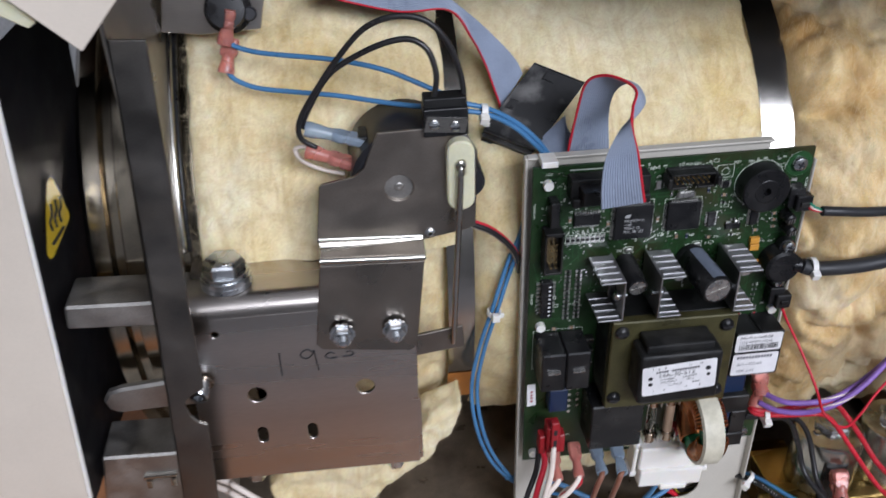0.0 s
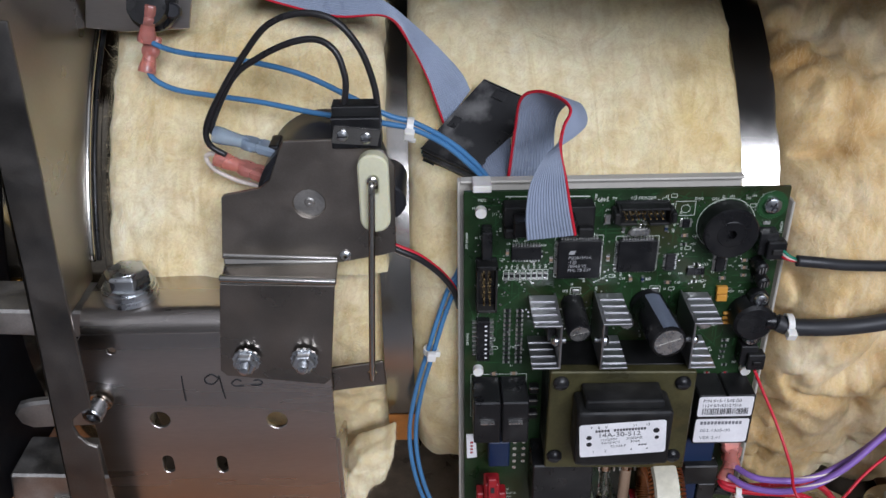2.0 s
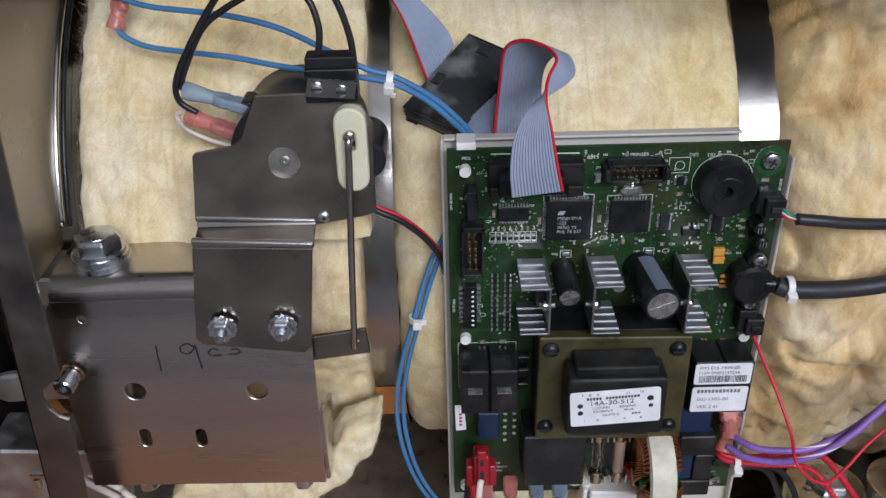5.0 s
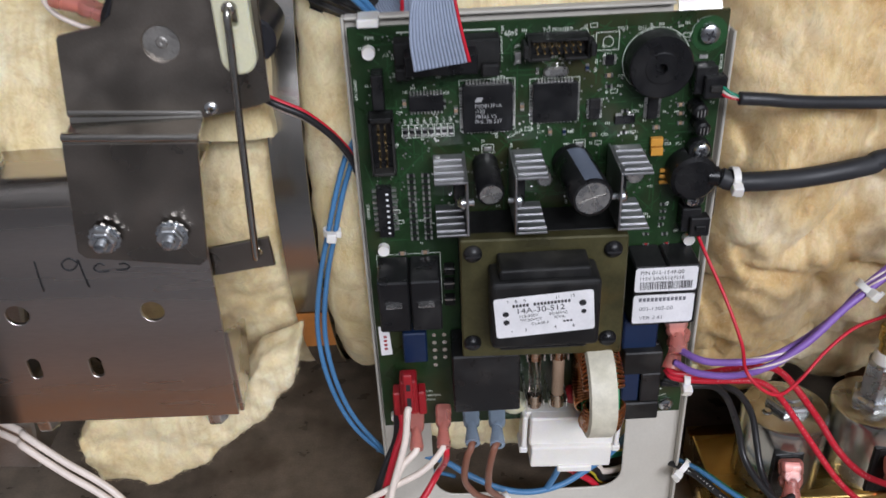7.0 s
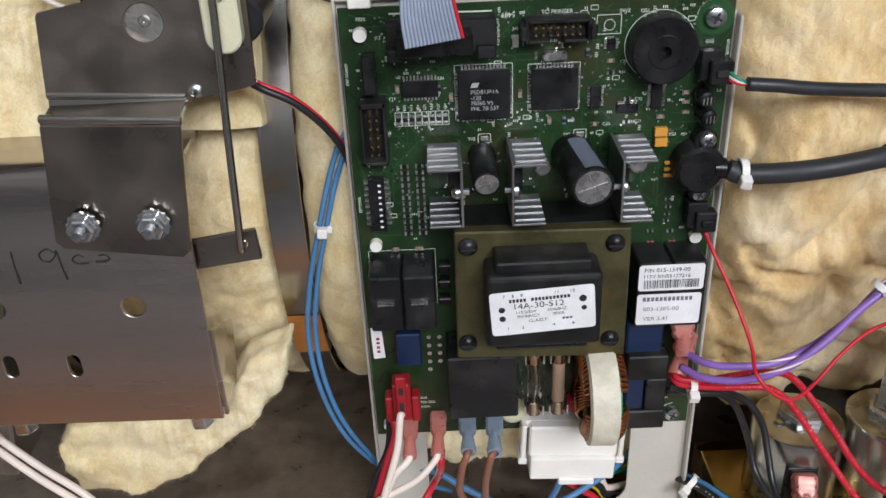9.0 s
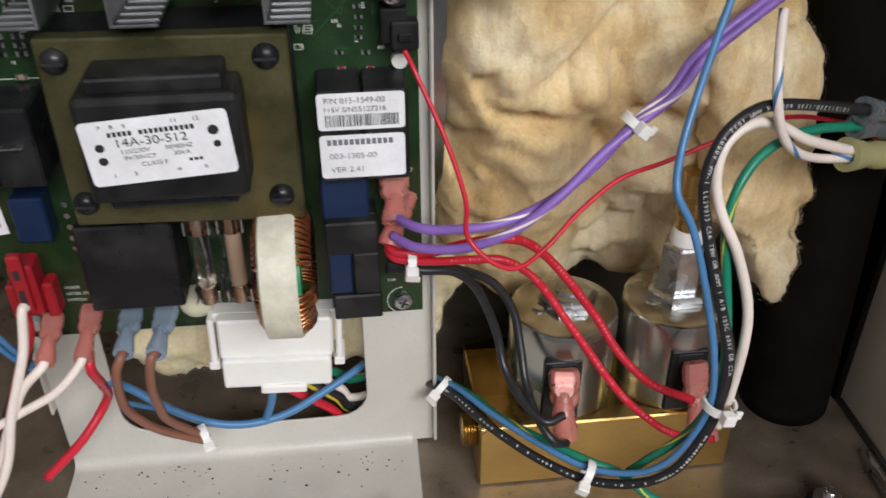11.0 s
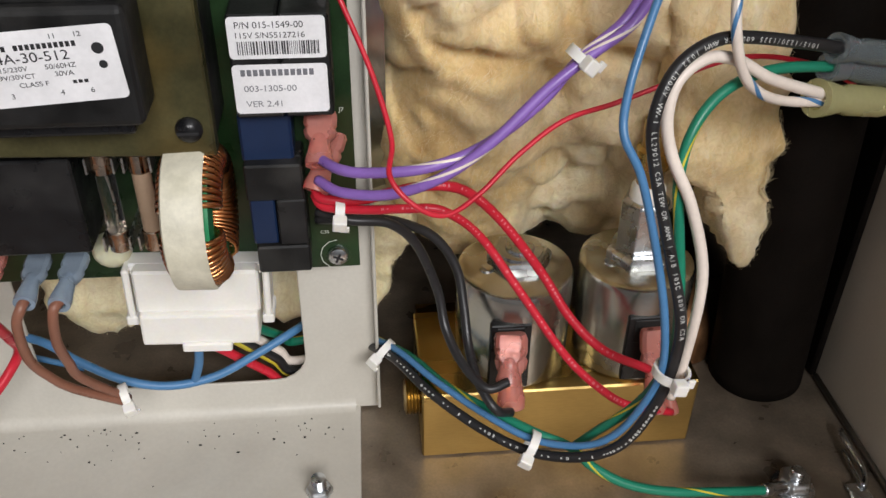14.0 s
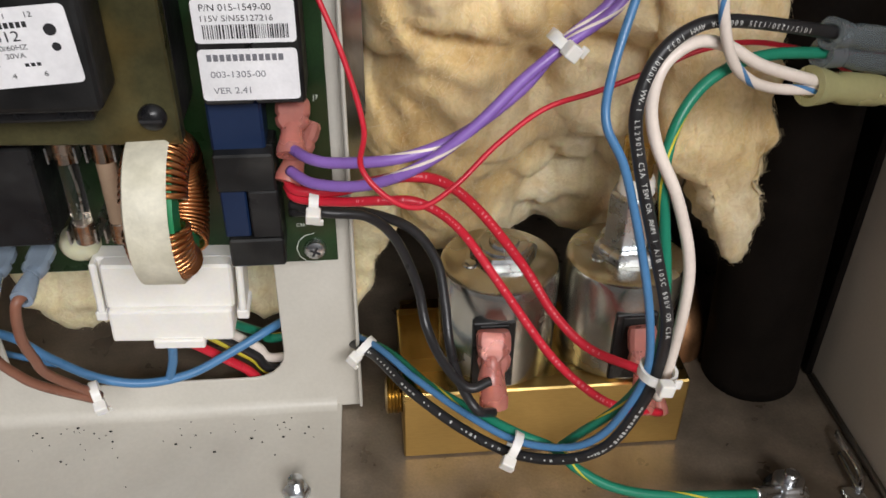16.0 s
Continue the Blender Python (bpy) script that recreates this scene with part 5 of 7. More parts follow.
for k in range(420):
    x, z = rnd.uniform(0.004, 0.134), rnd.uniform(0.195, 0.266)
    vias.append(prism(circle(x, z, 0.00035 + 0.00015 * rnd.random(), 8), 0.00004, facing(-0.00007)))
tagged(part("silkscreen", join(*prints), SILK, board, "pale printed outlines"), kind="stuff")
for k in range(9):
    vias.append(prism(circle(0.0245 + 0.0045 * (k % 2), 0.1290 - 0.0042 * (k // 2), 0.0010, 12), 0.00006, facing(-0.0001)))
tagged(part("solder_dotting", join(*vias), TIN, board, "small bright solder points"), kind="stuff")
for k in range(330):
    x, z = rnd.uniform(0.004, 0.132), rnd.uniform(0.176, 0.266)
    n = rnd.uniform(0.003, 0.018)
    dx, dz = rnd.choice(((1, 0), (0, 1), (0.7, 0.7), (-0.7, 0.7)))
    x1, z1 = min(max(x + dx * n, 0.001), 0.137), min(z + dz * n, 0.267)
    traces.append(line(x, z, x1, z1, 0.0004))
tr = join(*traces)
bmesh.ops.translate(tr, vec=(0, 0.00004, 0), verts=tr.verts[:])
tagged(part("copper_pattern", tr, TRACE, board, "lighter green copper traces"), kind="stuff")
stk = part("code_sticker", prism([(0.0006, 0.1190), (0.0056, 0.1196), (0.0047, 0.1352), (0.0002, 0.1350)], 0.00012, facing(-0.00016)), PAPER, board, "small white code sticker")
part("print_mark", join(*[box(0.0022, 0.0036, -0.00024, -0.00015, 0.1222 + 0.0022 * k, 0.1234 + 0.0022 * k) for k in range(4)]), RED_HOUSING, stk)

# ---- valve block in the corner ----
vb = thing("valve_manifold", "square brass valve manifold block on the base sheet", "manifold", (0.208, 0.0, 0.0))
part("block", box(0.1580, 0.2585, -0.0172, 0.030, 0.0003, 0.0310, 0.0006, 1), BRASS, vb)
part("plug", lathe((0.1582, -0.004, 0.0190), (0.1520, -0.004, 0.0190), [(0, 0)] + [q for k in range(5) for q in ((k * 0.0012, 0.0062), (k * 0.0012 + 0.0006, 0.0069))] + [(0.0062, 0.005), (0.0062, 0)], 28), BRASS, vb, smooth=25)
part("rear_step", box(0.1598, 0.190, 0.0302, 0.046, 0.0003, 0.0225, 0.0005, 1), BRASS, vb)


def valve(cx, cy, label, slot_at=0.0):
    v = thing("solenoid_valve", label, "valve", (cx, cy, 0.031), "solenoid valves")
    part("can", lathe((cx, cy, 0.0312), (cx, cy, 0.0715), [(0, 0), (0, 0.0200), (0.0006, 0.0205), (0.0375, 0.0205), (0.0393, 0.0198), (0.0403, 0.0180), (0.0403, 0)], 64), SHEET, v, "bright tin-plated coil can", 30)
    sx = cx + slot_at
    part("slot_plate", box(sx - 0.0070, sx + 0.0070, cy - 0.0212, cy - 0.0180, 0.0325, 0.0610, 0.0004, 1), BLACK, v)
    part("slot_lining", box(sx - 0.0048, sx + 0.0048, cy - 0.0216, cy - 0.0205, 0.0500, 0.0600, 0.0003, 1), BLACK_DUST, v)
    for dx in (-0.0105,):
        part("dimple", lathe((cx + dx, cy - 0.003, 0.0714), (cx + dx, cy - 0.003, 0.0724), [(0, 0), (0, 0.0026), (0.0008, 0.0022), (0.0004, 0.0008), (0.0001, 0)], 20), SHEET, v, smooth=40)
    return v


v1 = valve(0.1922, 0.0045, "round tin-plated solenoid valve with a hex cap nut", -0.0040)
part("cap_nut", hex_head((0.1937, 0.0060, 0.0715), (0.1937, 0.0060, 0.0760), 0.0115), ZINC, v1)
part("cap", lathe((0.1937, 0.0060, 0.0760), (0.1937, 0.0060, 0.0782), [(0, 0), (0, 0.0082), (0.0008, 0.0080), (0.0009, 0.0052), (0.0020, 0.0048), (0.0022, 0)], 28), ZINC, v1, smooth=35)
v2 = valve(0.2358, 0.0050, "round tin-plated solenoid valve with a tall hex fitting")
part("lock_nut", hex_head((0.2365, 0.0060, 0.0715), (0.2365, 0.0060, 0.0755), 0.0120), ZINC, v2)
part("hex_fitting", hex_head((0.2365, 0.0070, 0.0755), (0.2365, 0.0070, 0.0950), 0.0085), ZINC, v2)
part("thread_tape", lathe((0.2365, 0.0070, 0.0950), (0.2365, 0.0070, 0.1005), [(0, 0), (0, 0.0062), (0.004, 0.0058), (0.0055, 0.0050), (0.0055, 0)], 24), WHITE, v2, "white sealing tape", 40)
part("brass_fitting", lathe((0.2365, 0.0070, 0.1005), (0.2365, 0.0070, 0.1240), [(0, 0.0045), (0.006, 0.0045), (0.007, 0.0060), (0.013, 0.0060), (0.014, 0.0045), (0.0235, 0.0045), (0.0235, 0)], 24), BRASS, v2, smooth=35)
solo("drain_hose", tube([(0.2990, 0.018, 0.0005), (0.2960, 0.018, 0.06), (0.2925, 0.019, 0.13), (0.2905, 0.022, 0.22), (0.290, 0.034, 0.36)], 0.0186, 36), RUBBER, "thick dark brown rubber hose standing on the base", "hose")
solo("copper_elbow", tube([(0.2740, 0.033, 0.0005), (0.2740, 0.033, 0.009), (0.2742, 0.039, 0.016), (0.2745, 0.052, 0.019), (0.2745, 0.09, 0.020)], 0.0092, 24), material("dull_copper", (0.36, 0.18, 0.085), 0.42, 0.8, 0.2, 80, 900, 0.1), "tarnished copper pipe elbow behind the valves", "pipe")
gs = thing("ground_screw", "bright hex ground screw with washer on the base sheet", "screw", (0.2890, -0.0435, 0.0))
part("washer", lathe((0.2890, -0.0435, 0.0002), (0.2890, -0.0435, 0.0016), [(0, 0.002), (0, 0.0078), (0.0012, 0.0078), (0.0014, 0.0074), (0.0014, 0.002)], 32), ZINC, gs, smooth=30)
part("nut", hex_head((0.2890, -0.0435, 0.0030), (0.2890, -0.0435, 0.0070), 0.0062), ZINC, gs)
part("stud", rod((0.2890, -0.0435, 0.0002), (0.2890, -0.0435, 0.0105), 0.0026, 16, 0.0005), ZINC, gs, smooth=35)
lt = thing("corner_latch", "small bright spring clip at the end panel's foot", "clip", (0.3150, -0.035, 0.0))
part("spring", tube([(0.3180, -0.020, 0.003), (0.3150, -0.026, 0.006), (0.3165, -0.040, 0.004), (0.3135, -0.046, 0.003), (0.3140, -0.030, 0.003)], 0.0010, 8), ZINC, lt)
part("foot", box(0.308, 0.3155, -0.052, -0.044, 0.0003, 0.0022, 0.0005, 1), ZINC, lt)


# ---- wires ----
PRINT = plain("wire_print", (0.62, 0.62, 0.59), 0.6)
RED_PRINT = plain("red_wire_print", (0.74, 0.20, 0.22), 0.6)
PRINTED = []


def wire(name, label, points, r, m, m2=None, stripe=0, group="", width=2, seg=10, steps=10):
    ob = solo(name, tube(points, r, seg, stripe, steps, width), [m, m2] if m2 else m, label, "wire", group)
    if group == "red valve wires":
        PRINTED.append((ob, points, r, RED_PRINT if m == W_RED else PRINT, 0))
    return ob


def spade(name, label, p0, p1, r, m, parent=None):
    """A flat insulated push-on terminal from its wire end p0 to its blade p1."""
    p0, p1 = Vector(p0), Vector(p1)
    h = (p1 - p0).length
    t = thing(name, label, "terminal", p0, "insulated terminals")
    mat = axis_matrix(p0, p1)
    bm = lathe((0, 0, 0), (0, 0, h * 0.56), [(0, r * 0.55), (0, r * 0.95), (h * 0.10, r * 0.98), (h * 0.30, r * 0.80), (h * 0.40, r * 0.72), (h * 0.50, r * 0.74), (h * 0.56, r * 0.60)], 16)
    bm.transform(mat)
    part("crimp_sleeve", bm, m, t, smooth=50)
    hood = bmesh.new()
    rows = []
    for u, wx, wy in ((0.46, 0.70, 0.60), (0.54, 1.02, 0.58), (0.64, 1.12, 0.56), (0.70, 0.98, 0.50), (0.76, 1.12, 0.56), (0.94, 1.12, 0.56), (1.0, 1.0, 0.48)):
        rows.append([hood.verts.new((r * wx * sx, r * wy * sy, h * u)) for sx, sy in ((-1, -0.5), (-0.75, -1), (0.75, -1), (1, -0.5), (1, 0.5), (0.75, 1), (-0.75, 1), (-1, 0.5))])
    for ra, rb in zip(rows, rows[1:]):
        for k in range(8):
            hood.faces.new((ra[k], ra[(k + 1) % 8], rb[(k + 1) % 8], rb[k]))
    hood.faces.new(rows[0][::-1])
    hood.faces.new(rows[-1])
    hood.transform(mat)
    part("hood", hood, m, t, smooth=40)
    part("blade", box(-r * 0.7, r * 0.7, -r * 0.12, r * 0.12, h * 0.5, h * 0.97, turn=mat), TIN, t)
    return t


def zip_tie(at, along, r, label="white nylon cable tie round the wires"):
    """A strap round a bundle with its square head."""
    at, along = Vector(at), Vector(along).normalized()
    t = thing("cable_tie", label, "cable tie", at, "cable ties")
    part("strap", lathe(at - along * 0.0014, at + along * 0.0014, [(0, r), (0, r + 0.0009), (0.0028, r + 0.0009), (0.0028, r), (0, r)], 24), WHITE, t, smooth=40)
    m = axis_matrix(at, at + along)
    side = m.to_3x3() @ Vector((0, 0, 1))
    out = Vector((0, -1, -0.4))
    out = (out - along * out.dot(along)).normalized()
    c = at + out * (r + 0.0020)
    b = along.cross(out)
    rot = Matrix((b, out, along)).transposed().to_4x4()
    part("head", box(-0.0021, 0.0021, -0.0018, 0.0018, -0.0021, 0.0021, 0.0005, 2, turn=Matrix.Translation(c) @ rot), WHITE, t)
    part("tail", box(-0.0011, 0.0011, -0.0005, 0.0005, 0, 0.0030, 0.0002, 1, turn=Matrix.Translation(c + b * 0.003) @ rot), WHITE, t)
    return t


P1 = [(0.1282, -0.0180, 0.1286), (0.1343, -0.0270, 0.1297), (0.1421, -0.0307, 0.1303), (0.1581, -0.0327, 0.1323), (0.1742, -0.0287, 0.1364), (0.1899, -0.0248, 0.1467), (0.2002, -0.0219, 0.1579), (0.2125, -0.0170, 0.1660), (0.2208, -0.0140, 0.1763), (0.2397, -0.0090, 0.1889), (0.2695, 0.0010, 0.2062), (0.2988, 0.0090, 0.2213)]
P2 = [(0.1277, -0.0180, 0.1212), (0.1347, -0.0260, 0.1215), (0.1484, -0.0319, 0.1239), (0.1627, -0.0342, 0.1303), (0.1766, -0.0324, 0.1400), (0.1905, -0.0277, 0.1517), (0.2011, -0.0244, 0.1589), (0.2142, -0.0190, 0.1659), (0.2221, -0.0160, 0.1752), (0.2400, -0.0110, 0.1873), (0.2700, -0.0010, 0.2040), (0.2986, 0.0070, 0.2181)]
wire("purple_wire", "purple wire with a white stripe from the relay", P1, 0.00155, W_PURPLE, W_WHITE, 18, "purple wires", 1, 12)
wire("purple_wire", "purple wire with a white stripe from the relay", P2, 0.00155, W_PURPLE, W_WHITE, 18, "purple wires", 1, 12)
zip_tie((0.2003, -0.0230, 0.1590), (0.6, 0.1, 0.75), 0.0034)
wire("red_wire", "thin red wire looping from the board's socket", [(0.1337, -0.0100, 0.1793), (0.1370, -0.0120, 0.1720), (0.1443, -0.0220, 0.1559), (0.1487, -0.0340, 0.1423), (0.1477, -0.0450, 0.1372), (0.1539, -0.0490, 0.1305), (0.1621, -0.0480, 0.1267), (0.1715, -0.0430, 0.1298), (0.1828, -0.0360, 0.1374), (0.1957, -0.0300, 0.1439), (0.2103, -0.0260, 0.1465), (0.2259, -0.0240, 0.1515), (0.2370, -0.0220, 0.1552), (0.2487, -0.0200, 0.1564), (0.2613, -0.0180, 0.1545), (0.2768, -0.0160, 0.1492), (0.2975, -0.0100, 0.1359)], 0.00075, W_RED)
wire("red_wire", "thick red wire to the solenoid valve", [(0.1261, -0.0120, 0.1157), (0.1287, -0.0160, 0.1135), (0.1400, -0.0180, 0.1139), (0.1499, -0.0220, 0.1188), (0.1611, -0.0250, 0.1220), (0.1713, -0.0220, 0.1173), (0.1826, -0.0180, 0.1038), (0.1958, -0.0200, 0.0852), (0.2050, -0.0260, 0.0711), (0.2160, -0.0310, 0.0608), (0.2324, -0.0310, 0.0512)], 0.00155, W_RED, None, 0, "red valve wires")
wire("red_wire", "thick red wire to the solenoid valve", [(0.1259, -0.0120, 0.1128), (0.1291, -0.0160, 0.1107), (0.1416, -0.0200, 0.1115), (0.1531, -0.0230, 0.1133), (0.1637, -0.0240, 0.1126), (0.1755, -0.0200, 0.1003), (0.1880, -0.0250, 0.0823), (0.2025, -0.0330, 0.0618), (0.2140, -0.0370, 0.0502), (0.2259, -0.0360, 0.0400), (0.2440, -0.0300, 0.0292)], 0.0014, W_RED, None, 0, "red valve wires")
wire("black_wire", "black wire to the solenoid valve", [(0.1261, -0.0100, 0.1054), (0.1363, -0.0140, 0.1043), (0.1483, -0.0120, 0.1011), (0.1568, -0.0100, 0.0912), (0.1634, -0.0120, 0.0742), (0.1658, -0.0180, 0.0622), (0.1705, -0.0280, 0.0554), (0.1774, -0.0360, 0.0517), (0.1847, -0.0340, 0.0520)], 0.0016, W_BLACK, None, 0, "black valve wires")
wire("black_wire", "black wire to the solenoid valve", [(0.1257, -0.0080, 0.1012), (0.1397, -0.0120, 0.1032), (0.1502, -0.0090, 0.0999), (0.1625, -0.0060, 0.0914), (0.1699, -0.0080, 0.0801), (0.1721, -0.0140, 0.0681), (0.1730, -0.0220, 0.0578), (0.1752, -0.0330, 0.0515), (0.1800, -0.0400, 0.0459), (0.1859, -0.0360, 0.0401)], 0.0016, W_BLACK, None, 0, "black valve wires")
zip_tie((0.1335, -0.0170, 0.1100), (1, 0, -0.1), 0.0030)
spade("spade_terminal", "red insulated spade terminal on the valve", (0.1871, -0.0300, 0.0366), (0.1873, -0.0200, 0.0605), 0.0049, RED_TERM)
spade("spade_terminal", "red insulated spade terminal on the valve", (0.1851, -0.0320, 0.0486), (0.1869, -0.0220, 0.0617), 0.0042, RED_TERM)
spade("spade_terminal", "red insulated spade terminal on the valve", (0.2377, -0.0300, 0.0306), (0.2367, -0.0190, 0.0583), 0.0042, RED_TERM)
spade("spade_terminal", "red insulated spade terminal on the valve", (0.2450, -0.0280, 0.0266), (0.2412, -0.0180, 0.0443), 0.0030, RED_TERM)
spade("spade_terminal", "red insulated spade terminal on the board edge", (0.1285, -0.0190, 0.1264), (0.1295, -0.0070, 0.1373), 0.0042, RED_TERM)
spade("spade_terminal", "red insulated spade terminal on the board edge", (0.1267, -0.0170, 0.1168), (0.1326, -0.0060, 0.1302), 0.0040, RED_TERM)

BK = [(0.1304, 0.0300, 0.0209), (0.1474, -0.0000, 0.0361), (0.1601, -0.0200, 0.0363), (0.1758, -0.0360, 0.0338), (0.1911, -0.0470, 0.0328), (0.2056, -0.0550, 0.0378), (0.2162, -0.0590, 0.0469), (0.2229, -0.0610, 0.0632), (0.2268, -0.0600, 0.0778), (0.2266, -0.0600, 0.0958), (0.2217, -0.0570, 0.1151), (0.2155, -0.0520, 0.1385), (0.2132, -0.0500, 0.1527), (0.2178, -0.0460, 0.1643), (0.2276, -0.0420, 0.1701), (0.2404, -0.0380, 0.1694), (0.2680, -0.0320, 0.1634)]
LEAD_BLACK = wire("black_wire", "thick black lead with white printing in the harness", BK, 0.0017, W_BLACK, None, 0, "harness leads", 1, 12)
wire("blue_wire", "light blue lead in the harness", [(0.1304, 0.0320, 0.0221), (0.1476, 0.0040, 0.0372), (0.1622, -0.0180, 0.0395), (0.1777, -0.0350, 0.0387), (0.1920, -0.0455, 0.0369), (0.2058, -0.0530, 0.0408), (0.2146, -0.0570, 0.0494), (0.2206, -0.0595, 0.0642), (0.2243, -0.0590, 0.0771), (0.2224, -0.0590, 0.0952), (0.2184, -0.0560, 0.1145), (0.2122, -0.0510, 0.1372), (0.2071, -0.0470, 0.1482), (0.2092, -0.0400, 0.1580), (0.2145, -0.0325, 0.1715), (0.2195, -0.0262, 0.1818), (0.2232, -0.0220, 0.1900), (0.2320, -0.0140, 0.2080), (0.2500, -0.0040, 0.2300)], 0.00118, W_BLUE, None, 0, "harness leads", 1, 12)
wire("white_wire", "white lead in the harness", [(0.2301, -0.0560, 0.0631), (0.2310, -0.0575, 0.0774), (0.2320, -0.0570, 0.0990), (0.2312, -0.0550, 0.1131), (0.2262, -0.0520, 0.1294), (0.2200, -0.0490, 0.1423), (0.2177, -0.0470, 0.1526), (0.2203, -0.0440, 0.1614), (0.2282, -0.0410, 0.1656), (0.2372, -0.0390, 0.1636), (0.2480, -0.0370, 0.1574), (0.2655, -0.0340, 0.1510)], 0.0016, W_WHITE, None, 0, "harness leads", 1, 12)
wire("striped_wire", "white wire with a blue stripe in the harness", [(0.2360, -0.0300, 0.1940), (0.2332, -0.0380, 0.1843), (0.2328, -0.0430, 0.1736), (0.2368, -0.0430, 0.1624), (0.2435, -0.0400, 0.1554), (0.2525, -0.0370, 0.1511), (0.2655, -0.0340, 0.1488)], 0.0014, W_WHITE, W_BLUE, 40, "harness leads", 2, 14)
wire("ground_wire", "green ground wire with a yellow stripe in the harness", [(0.1303, 0.0360, 0.0202), (0.1527, 0.0060, 0.0317), (0.1663, -0.0170, 0.0356), (0.1800, -0.0320, 0.0373), (0.1934, -0.0430, 0.0370), (0.2041, -0.0470, 0.0338), (0.2116, -0.0500, 0.0270), (0.2230, -0.0530, 0.0209), (0.2386, -0.0540, 0.0166), (0.2597, -0.0520, 0.0121), (0.2765, -0.0495, 0.0080)], 0.0016, W_GREEN, W_YELLOW, 22, "ground wires", 1, 14)
wire("ground_wire", "green ground wire with a yellow stripe in the harness", [(0.2065, -0.0460, 0.0338), (0.2115, -0.0500, 0.0442), (0.2189, -0.0540, 0.0565), (0.2244, -0.0560, 0.0686), (0.2279, -0.0560, 0.0839), (0.2270, -0.0540, 0.1029), (0.2249, -0.0510, 0.1199), (0.2234, -0.0480, 0.1340), (0.2253, -0.0450, 0.1449), (0.2311, -0.0410, 0.1531), (0.2404, -0.0370, 0.1576), (0.2524, -0.0330, 0.1586), (0.2680, -0.0300, 0.1573)], 0.0015, W_GREEN, W_YELLOW, 14, "ground wires", 1, 14)
ring = thing("ring_terminal", "bright tinned ring terminal of the ground wire", "terminal", (0.2820, -0.0470, 0.0062))
part("barrel", rod((0.2735, -0.0500, 0.0089), (0.2842, -0.0460, 0.0048), 0.0023, 16, 0.0004), ZINC, ring, smooth=40)
part("ring", lathe((0.2890, -0.0435, 0.0018), (0.2890, -0.0435, 0.0028), [(0, 0.003), (0, 0.0058), (0.001, 0.0058), (0.001, 0.003), (0, 0.003)], 28), ZINC, ring)
zip_tie((0.2273, -0.0592, 0.0764), (0.15, 0, 1), 0.0046)
zip_tie((0.1911, -0.0462, 0.0351), (0.85, -0.3, -0.35), 0.0042)
zip_tie((0.1454, 0.0040, 0.0346), (0.7, -0.5, -0.5), 0.0042)


def splice(p0, p1, r, m, label):
    """A crimped butt splice with flared ends."""
    h = (Vector(p1) - Vector(p0)).length
    t = thing("butt_splice", label, "splice", p0, "butt splices")
    part("sleeve", lathe(p0, p1, [(0, r * 0.7), (0, r * 1.15), (h * 0.10, r * 1.05), (h * 0.22, r * 0.80), (h * 0.30, r * 0.95), (h * 0.62, r * 0.95), (h * 0.72, r * 0.8), (h * 0.88, r * 1.05), (h, r * 1.1)], 24), m, t, smooth=50)


splice((0.2661, -0.0320, 0.1634), (0.2999, -0.0200, 0.1546), 0.0036, CLEAR_TERM, "clear bluish butt splice on the black lead")
splice((0.2661, -0.0300, 0.1573), (0.3037, -0.0180, 0.1467), 0.0034, CLEAR_TERM, "clear bluish butt splice on the green lead")
splice((0.2631, -0.0340, 0.1501), (0.2999, -0.0220, 0.1413), 0.0046, YELLOW_TERM, "pale yellow butt splice on the white leads")

# leads and terminals under the board
for top, end in (((0.0395, -0.0060, 0.0905), (0.0392, -0.0256, 0.0872)), ((0.0514, -0.0070, 0.0912), (0.0500, -0.0280, 0.0880))):
    spade("spade_terminal", "blue insulated spade terminal under the board", end, top, 0.0034, BLUE_TERM)
for top, end in (((0.0270, -0.0060, 0.0930), (0.0262, -0.0250, 0.0855)), ((0.0145, -0.0080, 0.0920), (0.0142, -0.0250, 0.0848))):
    spade("spade_terminal", "red insulated spade terminal under the board", end, top, 0.0032, RED_TERM)
hs = thing("red_plug", "dark red nylon plug housing with a white wire", "plug", (0.0120, -0.012, 0.098))
part("body", box(0.0085, 0.0160, -0.0180, -0.0090, 0.0990, 0.1180, 0.0008, 1), RED_HOUSING, hs)
part("latch", box(0.0102, 0.0144, -0.0205, -0.0175, 0.1020, 0.1235, 0.0005, 1), RED_HOUSING, hs)
for z0, z1 in ((0.1055, 0.1110), (0.1150, 0.1185)):
    part("latch_window", box(0.0114, 0.0132, -0.0208, -0.0203, z0, z1, 0.0001, 1), INK, hs)
part("wing", box(0.0050, 0.0085, -0.0150, -0.0080, 0.0960, 0.1090, 0.0006, 1), RED_HOUSING, hs)
part("wing", box(0.0160, 0.0195, -0.0150, -0.0080, 0.0960, 0.1090, 0.0006, 1), RED_HOUSING, hs)
wire("white_wire", "white wire from the red plug", [(0.0122, -0.0190, 0.1040), (0.0113, -0.0220, 0.1043), (0.0097, -0.0260, 0.0925), (0.0065, -0.0300, 0.0823), (0.0027, -0.0340, 0.0713), (-0.0028, -0.0400, 0.0519), (-0.0199, -0.0460, 0.0248)], 0.0016, W_WHITE, None, 0, "wires under the board")
wire("red_wire", "red wire with white marks under the board", [(0.0075, -0.0120, 0.0980), (0.0083, -0.0160, 0.0900), (0.0041, -0.0220, 0.0797), (-0.0008, -0.0280, 0.0655), (-0.0093, -0.0360, 0.0410)], 0.0017, W_RED, W_WHITE, 0, "wires under the board")
